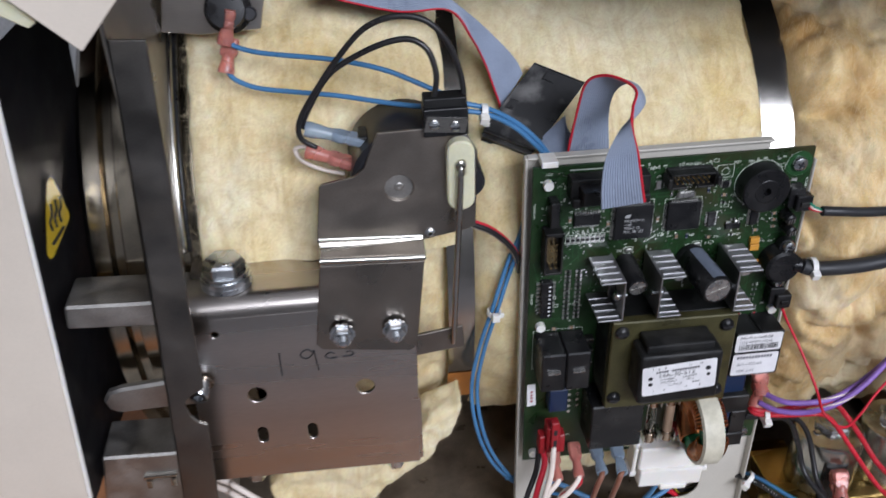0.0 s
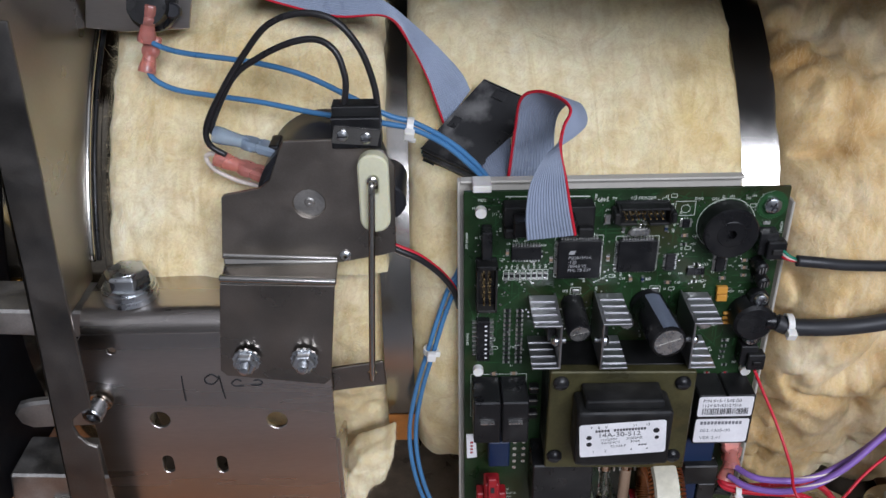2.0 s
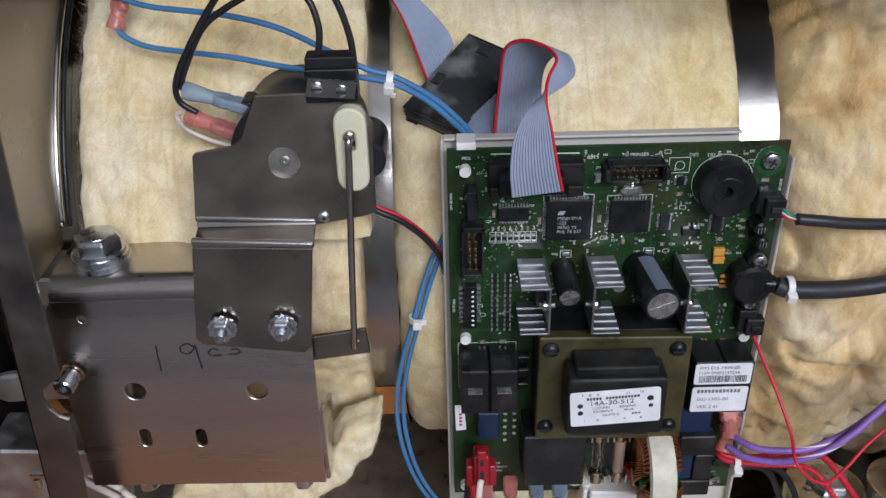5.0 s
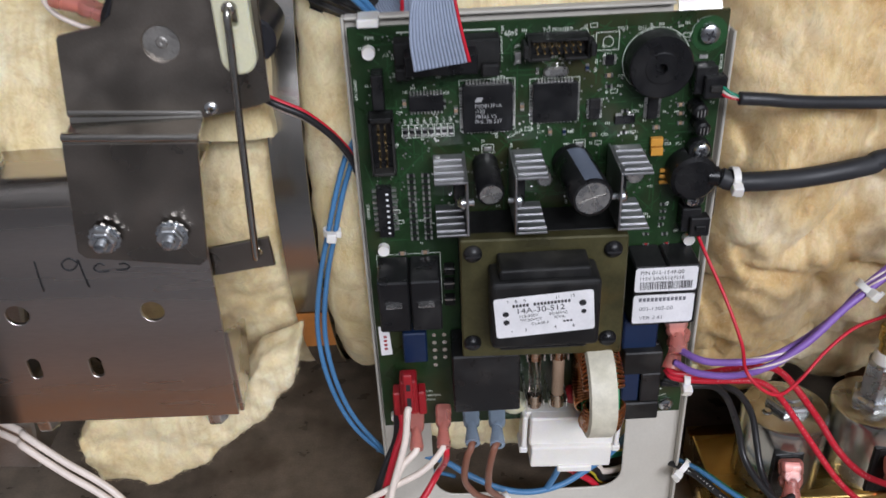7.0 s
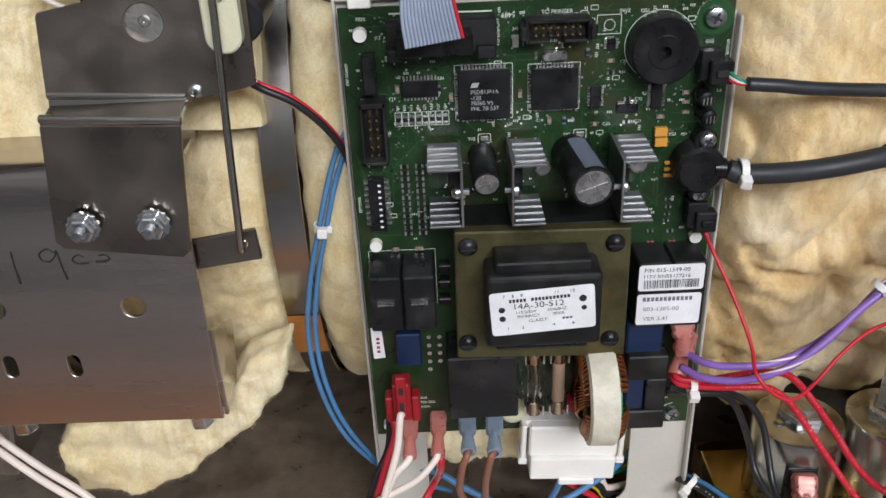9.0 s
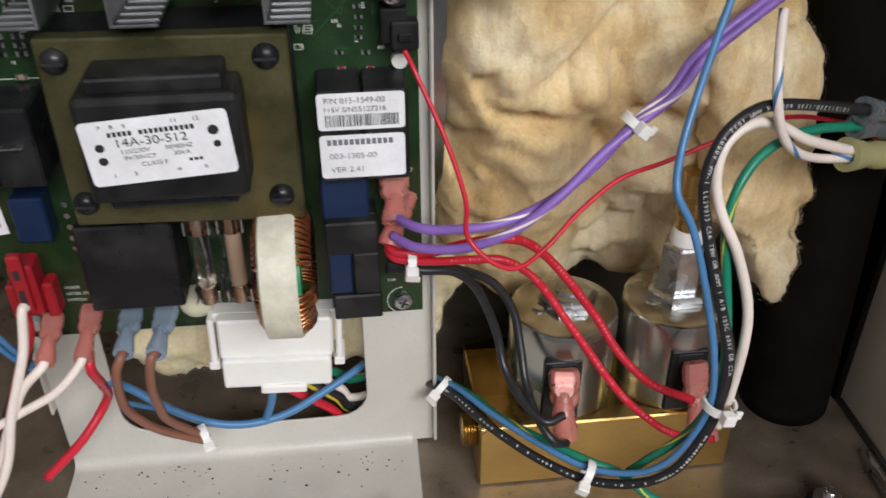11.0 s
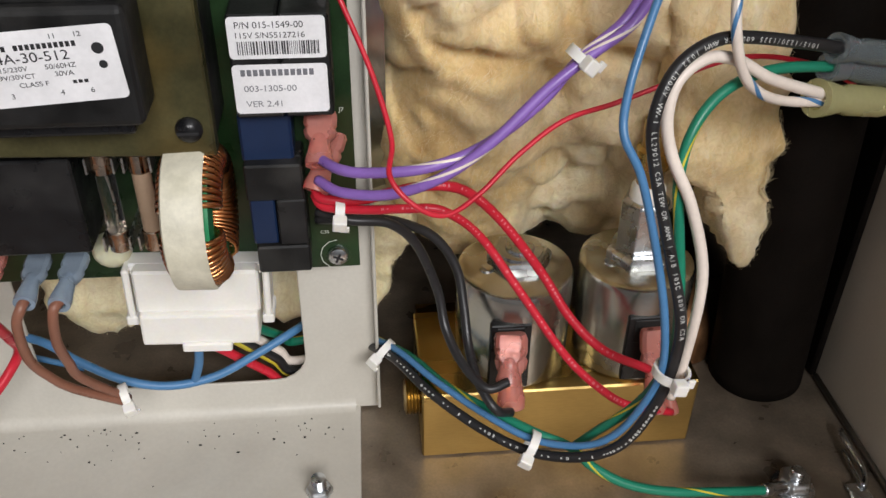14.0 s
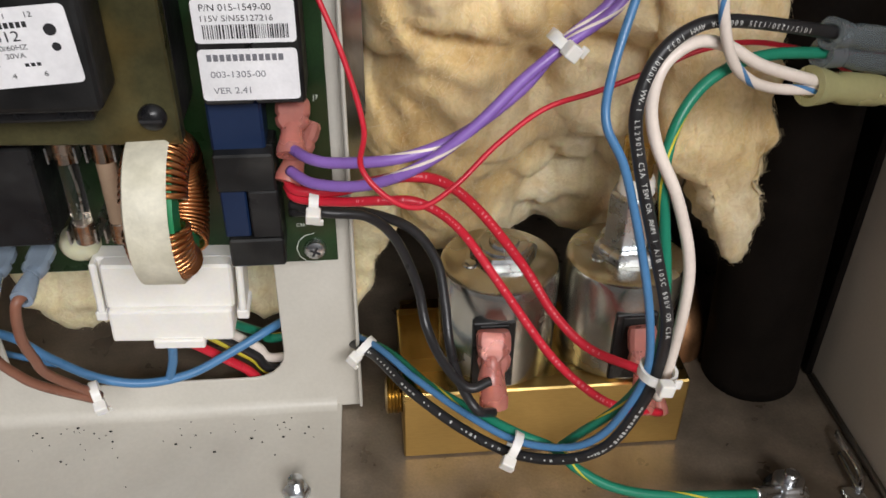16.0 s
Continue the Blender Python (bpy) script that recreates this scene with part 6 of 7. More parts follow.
wire("black_wire", "black wire beside the red wire under the board", [(0.0060, -0.0100, 0.0970), (0.0046, -0.0120, 0.0803), (-0.0009, -0.0180, 0.0697), (-0.0067, -0.0240, 0.0557), (-0.0155, -0.0300, 0.0310)], 0.0016, W_BLACK, None, 0, "wires under the board")
wire("white_wire", "white wire from a red terminal under the board", [(0.0143, -0.0235, 0.0860), (0.0135, -0.0265, 0.0848), (0.0070, -0.0300, 0.0790), (0.0010, -0.0340, 0.0670), (-0.0070, -0.0360, 0.0490), (-0.0180, -0.0370, 0.0280)], 0.0016, W_WHITE, None, 0, "wires under the board")
wire("white_wire", "white wire from a red terminal under the board", [(0.0262, -0.0235, 0.0865), (0.0250, -0.0265, 0.0845), (0.0170, -0.0300, 0.0770), (0.0040, -0.0320, 0.0705), (-0.0080, -0.0330, 0.0640), (-0.0260, -0.0340, 0.0540)], 0.0015, W_WHITE, None, 0, "wires under the board")
wire("striped_wire", "red wire with a white stripe under the board", [(0.0270, -0.0200, 0.0850), (0.0272, -0.0235, 0.0800), (0.0262, -0.0150, 0.0660), (0.0231, -0.0060, 0.0513), (0.0139, -0.0133, 0.0395), (0.0000, -0.0200, 0.0280)], 0.0017, W_RED, W_WHITE, 3, "wires under the board", 5, 14)
wire("brown_wire", "brown wire from a blue terminal under the board", [(0.0392, -0.0240, 0.0876), (0.0383, -0.0272, 0.0862), (0.0362, -0.0280, 0.0805), (0.0350, -0.0250, 0.0650), (0.0380, -0.0215, 0.0540), (0.0430, -0.0180, 0.0450), (0.0560, -0.0110, 0.0310)], 0.0016, W_BROWN, None, 0, "wires under the board")
wire("brown_wire", "brown wire from a blue terminal under the board", [(0.0500, -0.0265, 0.0884), (0.0482, -0.0292, 0.0862), (0.0462, -0.0280, 0.0740), (0.0460, -0.0240, 0.0620), (0.0468, -0.0195, 0.0510), (0.0560, -0.0095, 0.0315)], 0.0016, W_BROWN, None, 0, "wires under the board")
zip_tie((0.0556, -0.0105, 0.0335), (0.8, 0.3, 0.1), 0.0036)
wire("blue_wire", "blue wire hanging behind the tray opening", [(-0.0077, 0.0160, 0.0469), (0.0220, 0.0100, 0.0440), (0.0376, 0.0040, 0.0376), (0.0528, 0.0000, 0.0312), (0.0679, -0.0000, 0.0273), (0.0836, 0.0030, 0.0278), (0.0979, 0.0080, 0.0324), (0.1123, 0.0160, 0.0363), (0.1222, 0.0300, 0.0330)], 0.0016, W_BLUE, None, 0, "wires in the tray opening")
wire("blue_wire", "short blue wire from the white plug", [(0.0818, -0.0040, 0.0482), (0.0799, -0.0010, 0.0378), (0.0766, 0.0020, 0.0270)], 0.0016, W_BLUE, None, 0, "wires in the tray opening")
for nm, lb, m, m2, x0, y1, d in (("red_wire", "red wire from the white plug", W_RED, None, 305, 690, 0.013), ("striped_wire", "yellow wire with a brown stripe from the white plug", W_YELLOW, W_BROWN, 372, 678, 0.018),
                                 ("black_wire", "black wire from the white plug", W_BLACK, None, 396, 668, 0.017), ("white_wire", "white wire from the white plug", W_WHITE, None, 420, 655, 0.020), ("green_wire", "green wire from the white plug", W_GREEN, W_YELLOW, 450, 632, 0.026)):
    q = Vector((0.0712, 0.0040, 0.0520)) + Vector((0.000165 * (x0 - 300), 0, 0))
    e = Vector((0.1123, 0.0140, 0.0099)) + Vector((0, d - 0.013, 0.00021 * (690 - y1)))
    wire(nm, lb, [q, q.lerp(e, 0.35) + Vector((0, 0.004, -0.004)), q.lerp(e, 0.7) + Vector((0, 0.003, -0.003)), e, e + Vector((0.030, 0.006, 0.003))], 0.0018, m, m2, 8 if m2 else 0, "wires in the tray opening")

# blue pair beside the board, motor lead, white pair at the floor
wire("blue_wire", "light blue wire hanging between chamber and board", [(0.0060, 0.0220, 0.2600), (-0.0012, 0.0200, 0.2233), (-0.0079, 0.0160, 0.2098), (-0.0130, 0.0135, 0.1952), (-0.0180, 0.0126, 0.1774), (-0.0243, 0.0135, 0.1534), (-0.0285, 0.0140, 0.1272), (-0.0276, 0.0120, 0.1040), (-0.0223, 0.0110, 0.0801), (-0.0130, 0.0120, 0.0591), (0.0040, 0.0160, 0.0370), (0.0312, 0.0220, 0.0182)], 0.00115, W_BLUE, None, 0, "blue wires beside the board")
wire("blue_wire", "light blue wire hanging between chamber and board", [(0.0060, 0.0220, 0.2600), (-0.0012, 0.0200, 0.2233), (-0.0050, 0.0160, 0.2096), (-0.0101, 0.0135, 0.1950), (-0.0150, 0.0126, 0.1773), (-0.0212, 0.0135, 0.1532), (-0.0253, 0.0140, 0.1270), (-0.0243, 0.0120, 0.1038), (-0.0189, 0.0110, 0.0799), (-0.0095, 0.0120, 0.0589), (0.0040, 0.0160, 0.0370), (0.0312, 0.0220, 0.0182)], 0.00115, W_BLUE, None, 0, "blue wires beside the board")
zip_tie((-0.0165, 0.0126, 0.1773), (0.1, 0, 1), 0.0029)
for k, (m, nm, lb) in enumerate(((W_BLACK, "black_wire", "black motor lead running behind the board"), (W_RED, "red_wire", "red motor lead running behind the board"), (W_WHITE, "white_wire", "white motor lead running behind the board"))):
    dz = (0.0, 0.0013, -0.0020)[k]
    wire(nm, lb, [Vector(q) + Vector((0, 0.001 * k, dz * f)) for q, f in (((-0.0378, 0.0040, 0.2442), 0.6), ((-0.0298, 0.0020, 0.2402), 1.0), ((-0.0203, 0.0030, 0.2346), 1.0), ((-0.0112, 0.0060, 0.2246), 0.9), ((-0.0051, 0.0100, 0.2129), 1.2), ((-0.0029, 0.0160, 0.2010), 1.2), ((-0.0005, 0.0240, 0.1870), 1.0))], (0.0014, 0.0010, 0.0011)[k], m, None, 0, "motor leads")
for k in range(2):
    wire("white_wire", "white wire along the base below the bracket", [Vector(q) + Vector((0.0008 * k, 0.003 * k, 0.0035 * k)) for q in ((-0.1910, -0.0000, 0.0937), (-0.1701, -0.0060, 0.0852), (-0.1645, -0.0120, 0.0869), (-0.1479, -0.0180, 0.0758), (-0.1272, -0.0240, 0.0613), (-0.1107, -0.0300, 0.0370))], 0.0017, W_WHITE, None, 0, "white floor wires")

# blue pair over the wool, black loops of the switch
wire("blue_wire", "light blue wire from the thermostat over the wool", [(-0.1388, 0.0480, 0.3239), (-0.1334, 0.0460, 0.3204), (-0.1204, 0.0410, 0.3183), (-0.0893, 0.0280, 0.3180), (-0.0668, 0.0200, 0.3146), (-0.0472, 0.0130, 0.3073), (-0.0321, 0.0105, 0.3001), (-0.0212, 0.0100, 0.2967), (-0.0094, 0.0120, 0.2892), (0.0010, 0.0150, 0.2794), (0.0110, 0.0180, 0.2660), (0.0204, 0.0200, 0.2467)], 0.00122, W_BLUE, None, 0, "thermostat wires")
wire("blue_wire", "light blue wire from the thermostat over the wool", [(-0.1398, 0.0460, 0.3108), (-0.1366, 0.0430, 0.3061), (-0.1263, 0.0390, 0.3025), (-0.1092, 0.0340, 0.3013), (-0.0882, 0.0270, 0.3007), (-0.0652, 0.0180, 0.2991), (-0.0476, 0.0120, 0.2984), (-0.0323, 0.0095, 0.2966), (-0.0214, 0.0085, 0.2943), (-0.0095, 0.0110, 0.2868), (0.0003, 0.0140, 0.2770), (0.0098, 0.0170, 0.2644), (0.0183, 0.0200, 0.2437)], 0.00122, W_BLUE, None, 0, "thermostat wires")
zip_tie((-0.0229, 0.0095, 0.2953), (1, 0, -0.15), 0.0030)
spade("spade_terminal", "red insulated spade terminal on the thermostat", (-0.1389, 0.0485, 0.3215), (-0.1350, 0.0500, 0.3377), 0.0042, RED_TERM)
spade("spade_terminal", "red insulated spade terminal on the thermostat", (-0.1404, 0.0455, 0.3083), (-0.1366, 0.0520, 0.3229), 0.0040, RED_TERM)
wire("black_wire", "black switch wire in a high loop", [(-0.1004, 0.0060, 0.2851), (-0.1067, 0.0060, 0.2904), (-0.1065, 0.0060, 0.2987), (-0.0986, 0.0030, 0.3128), (-0.0865, -0.0000, 0.3298), (-0.0750, -0.0040, 0.3427), (-0.0621, -0.0060, 0.3475), (-0.0496, -0.0080, 0.3453), (-0.0405, -0.0090, 0.3349), (-0.0355, -0.0095, 0.3198), (-0.0344, -0.0090, 0.3049)], 0.0013, W_BLACK, None, 0, "switch wires")
wire("black_wire", "black switch wire in a low loop", [(-0.1032, 0.0090, 0.2943), (-0.1054, 0.0080, 0.2958), (-0.1014, 0.0060, 0.3051), (-0.0921, 0.0030, 0.3202), (-0.0806, 0.0000, 0.3289), (-0.0673, -0.0040, 0.3357), (-0.0567, -0.0060, 0.3374), (-0.0497, -0.0080, 0.3332), (-0.0466, -0.0095, 0.3244), (-0.0468, -0.0100, 0.3170), (-0.0489, -0.0090, 0.3087)], 0.0013, W_BLACK, None, 0, "switch wires")
spade("spade_terminal", "pale blue insulated terminal on the motor", (-0.1045, 0.0080, 0.2940), (-0.0785, 0.0040, 0.2876), 0.0038, BLUE_TERM)
spade("spade_terminal", "red insulated terminal on the motor", (-0.1051, 0.0080, 0.2833), (-0.0832, 0.0030, 0.2765), 0.0040, RED_TERM)
wire("white_wire", "short white wire into the red motor terminal", [(-0.1005, 0.0070, 0.2840), (-0.1069, 0.0100, 0.2842), (-0.1105, 0.0120, 0.2818), (-0.1077, 0.0120, 0.2761), (-0.0991, 0.0120, 0.2709), (-0.0888, 0.0100, 0.2686)], 0.0010, W_WHITE)

# sensor cable and pressure hose to the right of the board
for k, (m, nm) in enumerate(((W_GREEN, "green_wire"), (W_WHITE, "white_wire"), (W_RED, "red_wire"))):
    wire(nm, nm.split("_")[0] + " core of the sensor cable at its plug", [(0.1350, -0.0075, 0.2440 - 0.0016 * k), Vector((0.1378, -0.0110, 0.2407)) + Vector((0, 0, 0.001 - 0.001 * k)), (0.1432, -0.0120, 0.2389)], 0.0007, m, None, 0, "sensor cores")
wire("sensor_cable", "dark grey sheathed sensor cable", [(0.1416, -0.0120, 0.2394), (0.1529, -0.0130, 0.2386), (0.1655, -0.0120, 0.2366), (0.1935, -0.0080, 0.2333), (0.2283, -0.0020, 0.2300), (0.2617, 0.0100, 0.2327)], 0.0025, CORD, None, 0, "", 1, 14)
solo("pressure_hose", tube([(0.1400, -0.0085, 0.2052), (0.1459, -0.0100, 0.2036), (0.1620, -0.0130, 0.2049), (0.1779, -0.0140, 0.2069), (0.1961, -0.0130, 0.2096), (0.2000, -0.0120, 0.2111), (0.2243, -0.0080, 0.2128), (0.2412, -0.0020, 0.2190), (0.2470, 0.0040, 0.2377)], 0.0039, 18), CORD, "thick black pressure hose tied to the sensor port", "hose")
zip_tie((0.1450, -0.0095, 0.2048), (1, 0, -0.05), 0.0038, "white nylon cable tie clamping the hose on the port")
hc = thing("hose_clip", "dark red wire clip round the pressure hose", "clip", (0.2256, -0.0070, 0.2135))
for k in range(3):
    q = Vector((0.2248, -0.0070, 0.2128)) + Vector((0.0022 * k, 0, 0.0003 * k))
    part("coil", lathe(q, q + Vector((0.0016, 0, 0.0003)), [(0, 0.0036), (0.0002, 0.0050), (0.0014, 0.0050), (0.0016, 0.0036)], 24), RED_HOUSING, hc, smooth=40)


# ---- ribbon cable with its ferrite case ----
def ribbon(name, edge_a, edge_b, label, cores=16, red_at_b=True):
    """A flat cable: round-backed cores side by side between two smooth edges."""
    la, lb = spline(edge_a, 14), spline(edge_b, 14)
    n = 54

    def pick(line, u):
        f = u * (len(line) - 1)
        i = min(int(f), len(line) - 2)
        return line[i].lerp(line[i + 1], f - i)
    bm = bmesh.new()
    sub = 8
    cols = cores * sub
    rows = []
    for i in range(n + 1):
        u = i / n
        pa, pb = pick(la, u), pick(lb, u)
        pa2, pb2 = pick(la, min(u + 0.02, 1)), pick(lb, min(u + 0.02, 1))
        pa0, pb0 = pick(la, max(u - 0.02, 0)), pick(lb, max(u - 0.02, 0))
        row, back = [], []
        for k in range(cols + 1):
            v = k / cols
            q = pa.lerp(pb, v)
            nrm = (pb - pa).cross(pa2.lerp(pb2, v) - pa0.lerp(pb0, v)).normalized()
            side = abs(2 * ((v * cores) % 1.0) - 1) if 0 < k < cols else 1
            lift = 0.00055 * math.sqrt(max(0.0, 1 - (side / 0.86) ** 2))
            row.append(bm.verts.new(q + nrm * (lift + 0.0001)))
            back.append(bm.verts.new(q - nrm * (lift + 0.0001)))
        rows.append((row, back))
    for (r0, b0), (r1, b1) in zip(rows, rows[1:]):
        for k in range(cols):
            core = k // sub
            mi = 1 if core == (cores - 1 if red_at_b else 0) else 0
            for f in (bm.faces.new((r0[k], r0[k + 1], r1[k + 1], r1[k])), bm.faces.new((b0[k + 1], b0[k], b1[k], b1[k + 1]))):
                f.material_index = mi
                f.smooth = True
    return solo(name, bm, [W_GREY, W_RED], label, "ribbon cable", "ribbon cable lengths")


ribbon("ribbon_cable", [(0.0230, -0.0330, 0.2638), (0.0222, -0.0330, 0.2753), (0.0241, -0.0300, 0.2874), (0.0316, -0.0240, 0.2969), (0.0432, -0.0120, 0.2992), (0.0487, -0.0030, 0.3008), (0.0478, 0.0060, 0.3043), (0.0433, 0.0110, 0.3037), (0.0393, 0.0140, 0.2972), (0.0386, 0.0160, 0.2857), (0.0406, 0.0170, 0.2680)],
       [(0.0421, -0.0360, 0.2675), (0.0397, -0.0360, 0.2782), (0.0373, -0.0340, 0.2910), (0.0351, -0.0290, 0.3016), (0.0364, -0.0230, 0.3072), (0.0397, -0.0160, 0.3113), (0.0363, -0.0090, 0.3136), (0.0283, -0.0040, 0.3148), (0.0218, 0.0010, 0.3099), (0.0204, 0.0080, 0.2935), (0.0186, 0.0140, 0.2694)],
       "grey ribbon cable with a red edge looping to the board")
ribbon("ribbon_cable", [(0.0406, 0.0170, 0.2680), (0.0359, 0.0175, 0.2650), (0.0280, 0.0200, 0.2657), (0.0217, 0.0260, 0.2765), (0.0211, 0.0300, 0.2808)], [(0.0186, 0.0140, 0.2694), (0.0160, 0.0150, 0.2655), (0.0128, 0.0180, 0.2633), (0.0096, 0.0240, 0.2646), (0.0074, 0.0300, 0.2675)],
       "grey ribbon cable fold entering the ferrite case")
ribbon("ribbon_cable", [(0.0039, 0.0520, 0.2954), (0.0004, 0.0540, 0.3024), (-0.0085, 0.0560, 0.3124), (-0.0222, 0.0580, 0.3254), (-0.0381, 0.0620, 0.3362), (-0.0619, 0.0680, 0.3427), (-0.0938, 0.0750, 0.3480)], [(-0.0085, 0.0460, 0.2800), (-0.0127, 0.0470, 0.2926), (-0.0160, 0.0480, 0.3028), (-0.0221, 0.0500, 0.3155), (-0.0325, 0.0530, 0.3291), (-0.0581, 0.0560, 0.3291), (-0.0975, 0.0620, 0.3384)],
       "grey ribbon cable with a red edge over the wool")


def slab_between(c0, c1, c3, thick, bevel):
    """A block with one face on three corner places, going back from the viewer."""
    c0, c1, c3 = Vector(c0), Vector(c1), Vector(c3)
    u, v = c1 - c0, c3 - c0
    n = u.cross(v).normalized()
    if n.y < 0:
        n = -n
    m = Matrix((u, v, n)).transposed().to_4x4()
    m.translation = c0
    bm = box(0, 1, 0, 1, 0, thick)
    bm.transform(m)
    return bev(bm, bevel, 2)


fc = thing("ferrite_case", "dusty black ferrite clip case on the ribbon cable", "ferrite case", (0.0075, 0.0396, 0.2822))
part("half_shell", slab_between((0.0106, 0.0543, 0.2989), (0.0336, 0.0467, 0.2903), (-0.0181, 0.0332, 0.2749), 0.0060, 0.0008), DUSTY, fc)
q = Vector((0, 0.0052, -0.0050))
part("half_shell", slab_between(Vector((0.0111, 0.0535, 0.2980)) + q, Vector((0.0329, 0.0462, 0.2897)) + q, Vector((-0.0176, 0.0328, 0.2744)) + q, 0.0070, 0.0008), DUSTY, fc)
for ca, cb, cc in (((-0.0034, 0.0430, 0.2861), (-0.0004, 0.0421, 0.2850), (-0.0067, 0.0403, 0.2830)), ((0.0178, 0.0379, 0.2803), (0.0205, 0.0370, 0.2793), (0.0139, 0.0350, 0.2770)), ((0.0162, 0.0513, 0.2955), (0.0211, 0.0497, 0.2936), (0.0135, 0.0491, 0.2929))):
    o = Vector((0, -0.0009, 0.0007))
    part("catch", slab_between(Vector(ca) + o, Vector(cb) + o, Vector(cc) + o, 0.001, 0.0002), BLACK, fc)


# ---- loose wool and fibres ----
def wool_lump(outline, y, thick, seed, lean=0.0, rough=0.006):
    """A torn tongue of wool: an outline of places, thickened, rounded and roughened."""
    bm = prism([(p[0], p[2]) for p in outline], thick, facing(y))
    bmesh.ops.triangulate(bm, faces=bm.faces[:])
    for k in range(4):
        long_edges = [e for e in bm.edges if e.calc_length() > 0.004]
        if long_edges:
            bmesh.ops.subdivide_edges(bm, edges=long_edges, cuts=1, use_grid_fill=False)
            bmesh.ops.triangulate(bm, faces=bm.faces[:])
    for k in range(3):
        bmesh.ops.smooth_vert(bm, verts=bm.verts[:], factor=0.5, use_axis_x=True, use_axis_y=True, use_axis_z=True)
    bm.normal_update()
    s = Vector((seed, seed * 2, 0))
    for v in bm.verts:
        w = noise.fractal(v.co * 35 + s, 0.8, 2.1, 3) * rough + noise.fractal(v.co * 140 + s, 0.8, 2.1, 3) * rough * 0.3
        v.co += v.normal * w + Vector((0, lean * (v.co.z - 0.06), 0))
    for f in bm.faces:
        f.smooth = True
    return bm


solo("wool_tongue", wool_lump([(-0.0349, 0.0000, 0.1270), (-0.0407, 0.0000, 0.1046), (-0.0586, 0.0000, 0.0832), (-0.0759, 0.0000, 0.0708), (-0.0918, 0.0000, 0.0544), (-0.1148, 0.0000, 0.0451), (-0.1408, 0.0000, 0.0473), (-0.1451, 0.0000, 0.0646), (-0.1487, 0.0000, 0.0767), (-0.1364, 0.0000, 0.0876), (-0.1077, 0.0000, 0.0919), (-0.0724, 0.0000, 0.0921), (-0.0536, 0.0000, 0.1176)], 0.0, 0.022, 4.0, rough=0.004), WOOL, "torn tongue of yellow glass wool under the bracket", "glass wool")
solo("wool_flap", wool_lump([(0.2309, -0.0020, 0.1771), (0.2635, -0.0020, 0.1766), (0.2729, -0.0020, 0.1309), (0.2759, -0.0020, 0.1106), (0.2734, -0.0020, 0.0922), (0.2748, -0.0020, 0.0722), (0.2719, -0.0020, 0.0700), (0.2634, -0.0020, 0.0836), (0.2550, -0.0020, 0.0986), (0.2439, -0.0020, 0.1056)], -0.002, 0.030, 9.0), GOLD_WOOL, "hanging torn flap of yellow glass wool at the chamber's end", "glass wool")
solo("wool_sag", wool_lump([(0.0127, 0.0400, 0.0561), (0.1217, 0.0400, 0.0608), (0.1584, 0.0400, 0.0718), (0.1564, 0.0400, 0.0510), (0.1490, 0.0400, 0.0319), (0.1373, 0.0400, 0.0224), (0.0881, 0.0400, 0.0269), (0.0525, 0.0400, 0.0249), (0.0365, 0.0400, 0.0209), (0.0171, 0.0400, 0.0314)], 0.040, 0.030, 6.0), WOOL, "sagging yellow glass wool behind the tray opening", "glass wool")
fib = random.Random(11)


def fibres(skin, count, longest=0.009, lift=0.0009, keep=lambda q: True):
    """Loose fine strands lying on the skin of a piece of wool."""
    vs, fs = [], []
    polys = [p for p in skin.data.polygons if keep(p.center)]
    for k in range(count):
        p = fib.choice(polys)
        d = p.normal
        side = Vector((1, 0, 0)).cross(d)
        if side.length < 0.1:
            continue
        side.normalize()
        th = 1.2 + 1.2 * noise.noise(p.center * 25) + fib.gauss(0, 0.45)
        w = side.cross(d) * math.cos(th) + side * math.sin(th)
        n = fib.uniform(0.003, longest)
        half = w.cross(d).normalized() * fib.uniform(0.00002, 0.00005)
        bend = d * fib.uniform(0.0, lift) + w.cross(d) * fib.gauss(0, 0.0006)
        q = p.center + d * fib.uniform(-0.0002, 0.0003)
        i = len(vs)
        for s in range(4):
            u = s / 3
            c = q + w * (n * (u - 0.5)) + bend * (4 * u * (1 - u)) - d * (0.0003 * abs(2 * u - 1))
            vs += [c - half, c + half]
        fs += [(i + 2 * s, i + 2 * s + 1, i + 2 * s + 3, i + 2 * s + 2) for s in range(3)]
    me = bpy.data.meshes.new("fibre_fuzz")
    me.from_pydata(vs, [], fs)
    me.materials.append(FIBRE)
    ob = new("fibre_fuzz", me)
    WORLD[ob] = Matrix.Identity(4)
    top = skin.parent or skin
    ob.parent = top
    ob.matrix_parent_inverse = WORLD[top].inverted()
    return tagged(ob, "loose fine yellow glass fibres", kind="stuff")


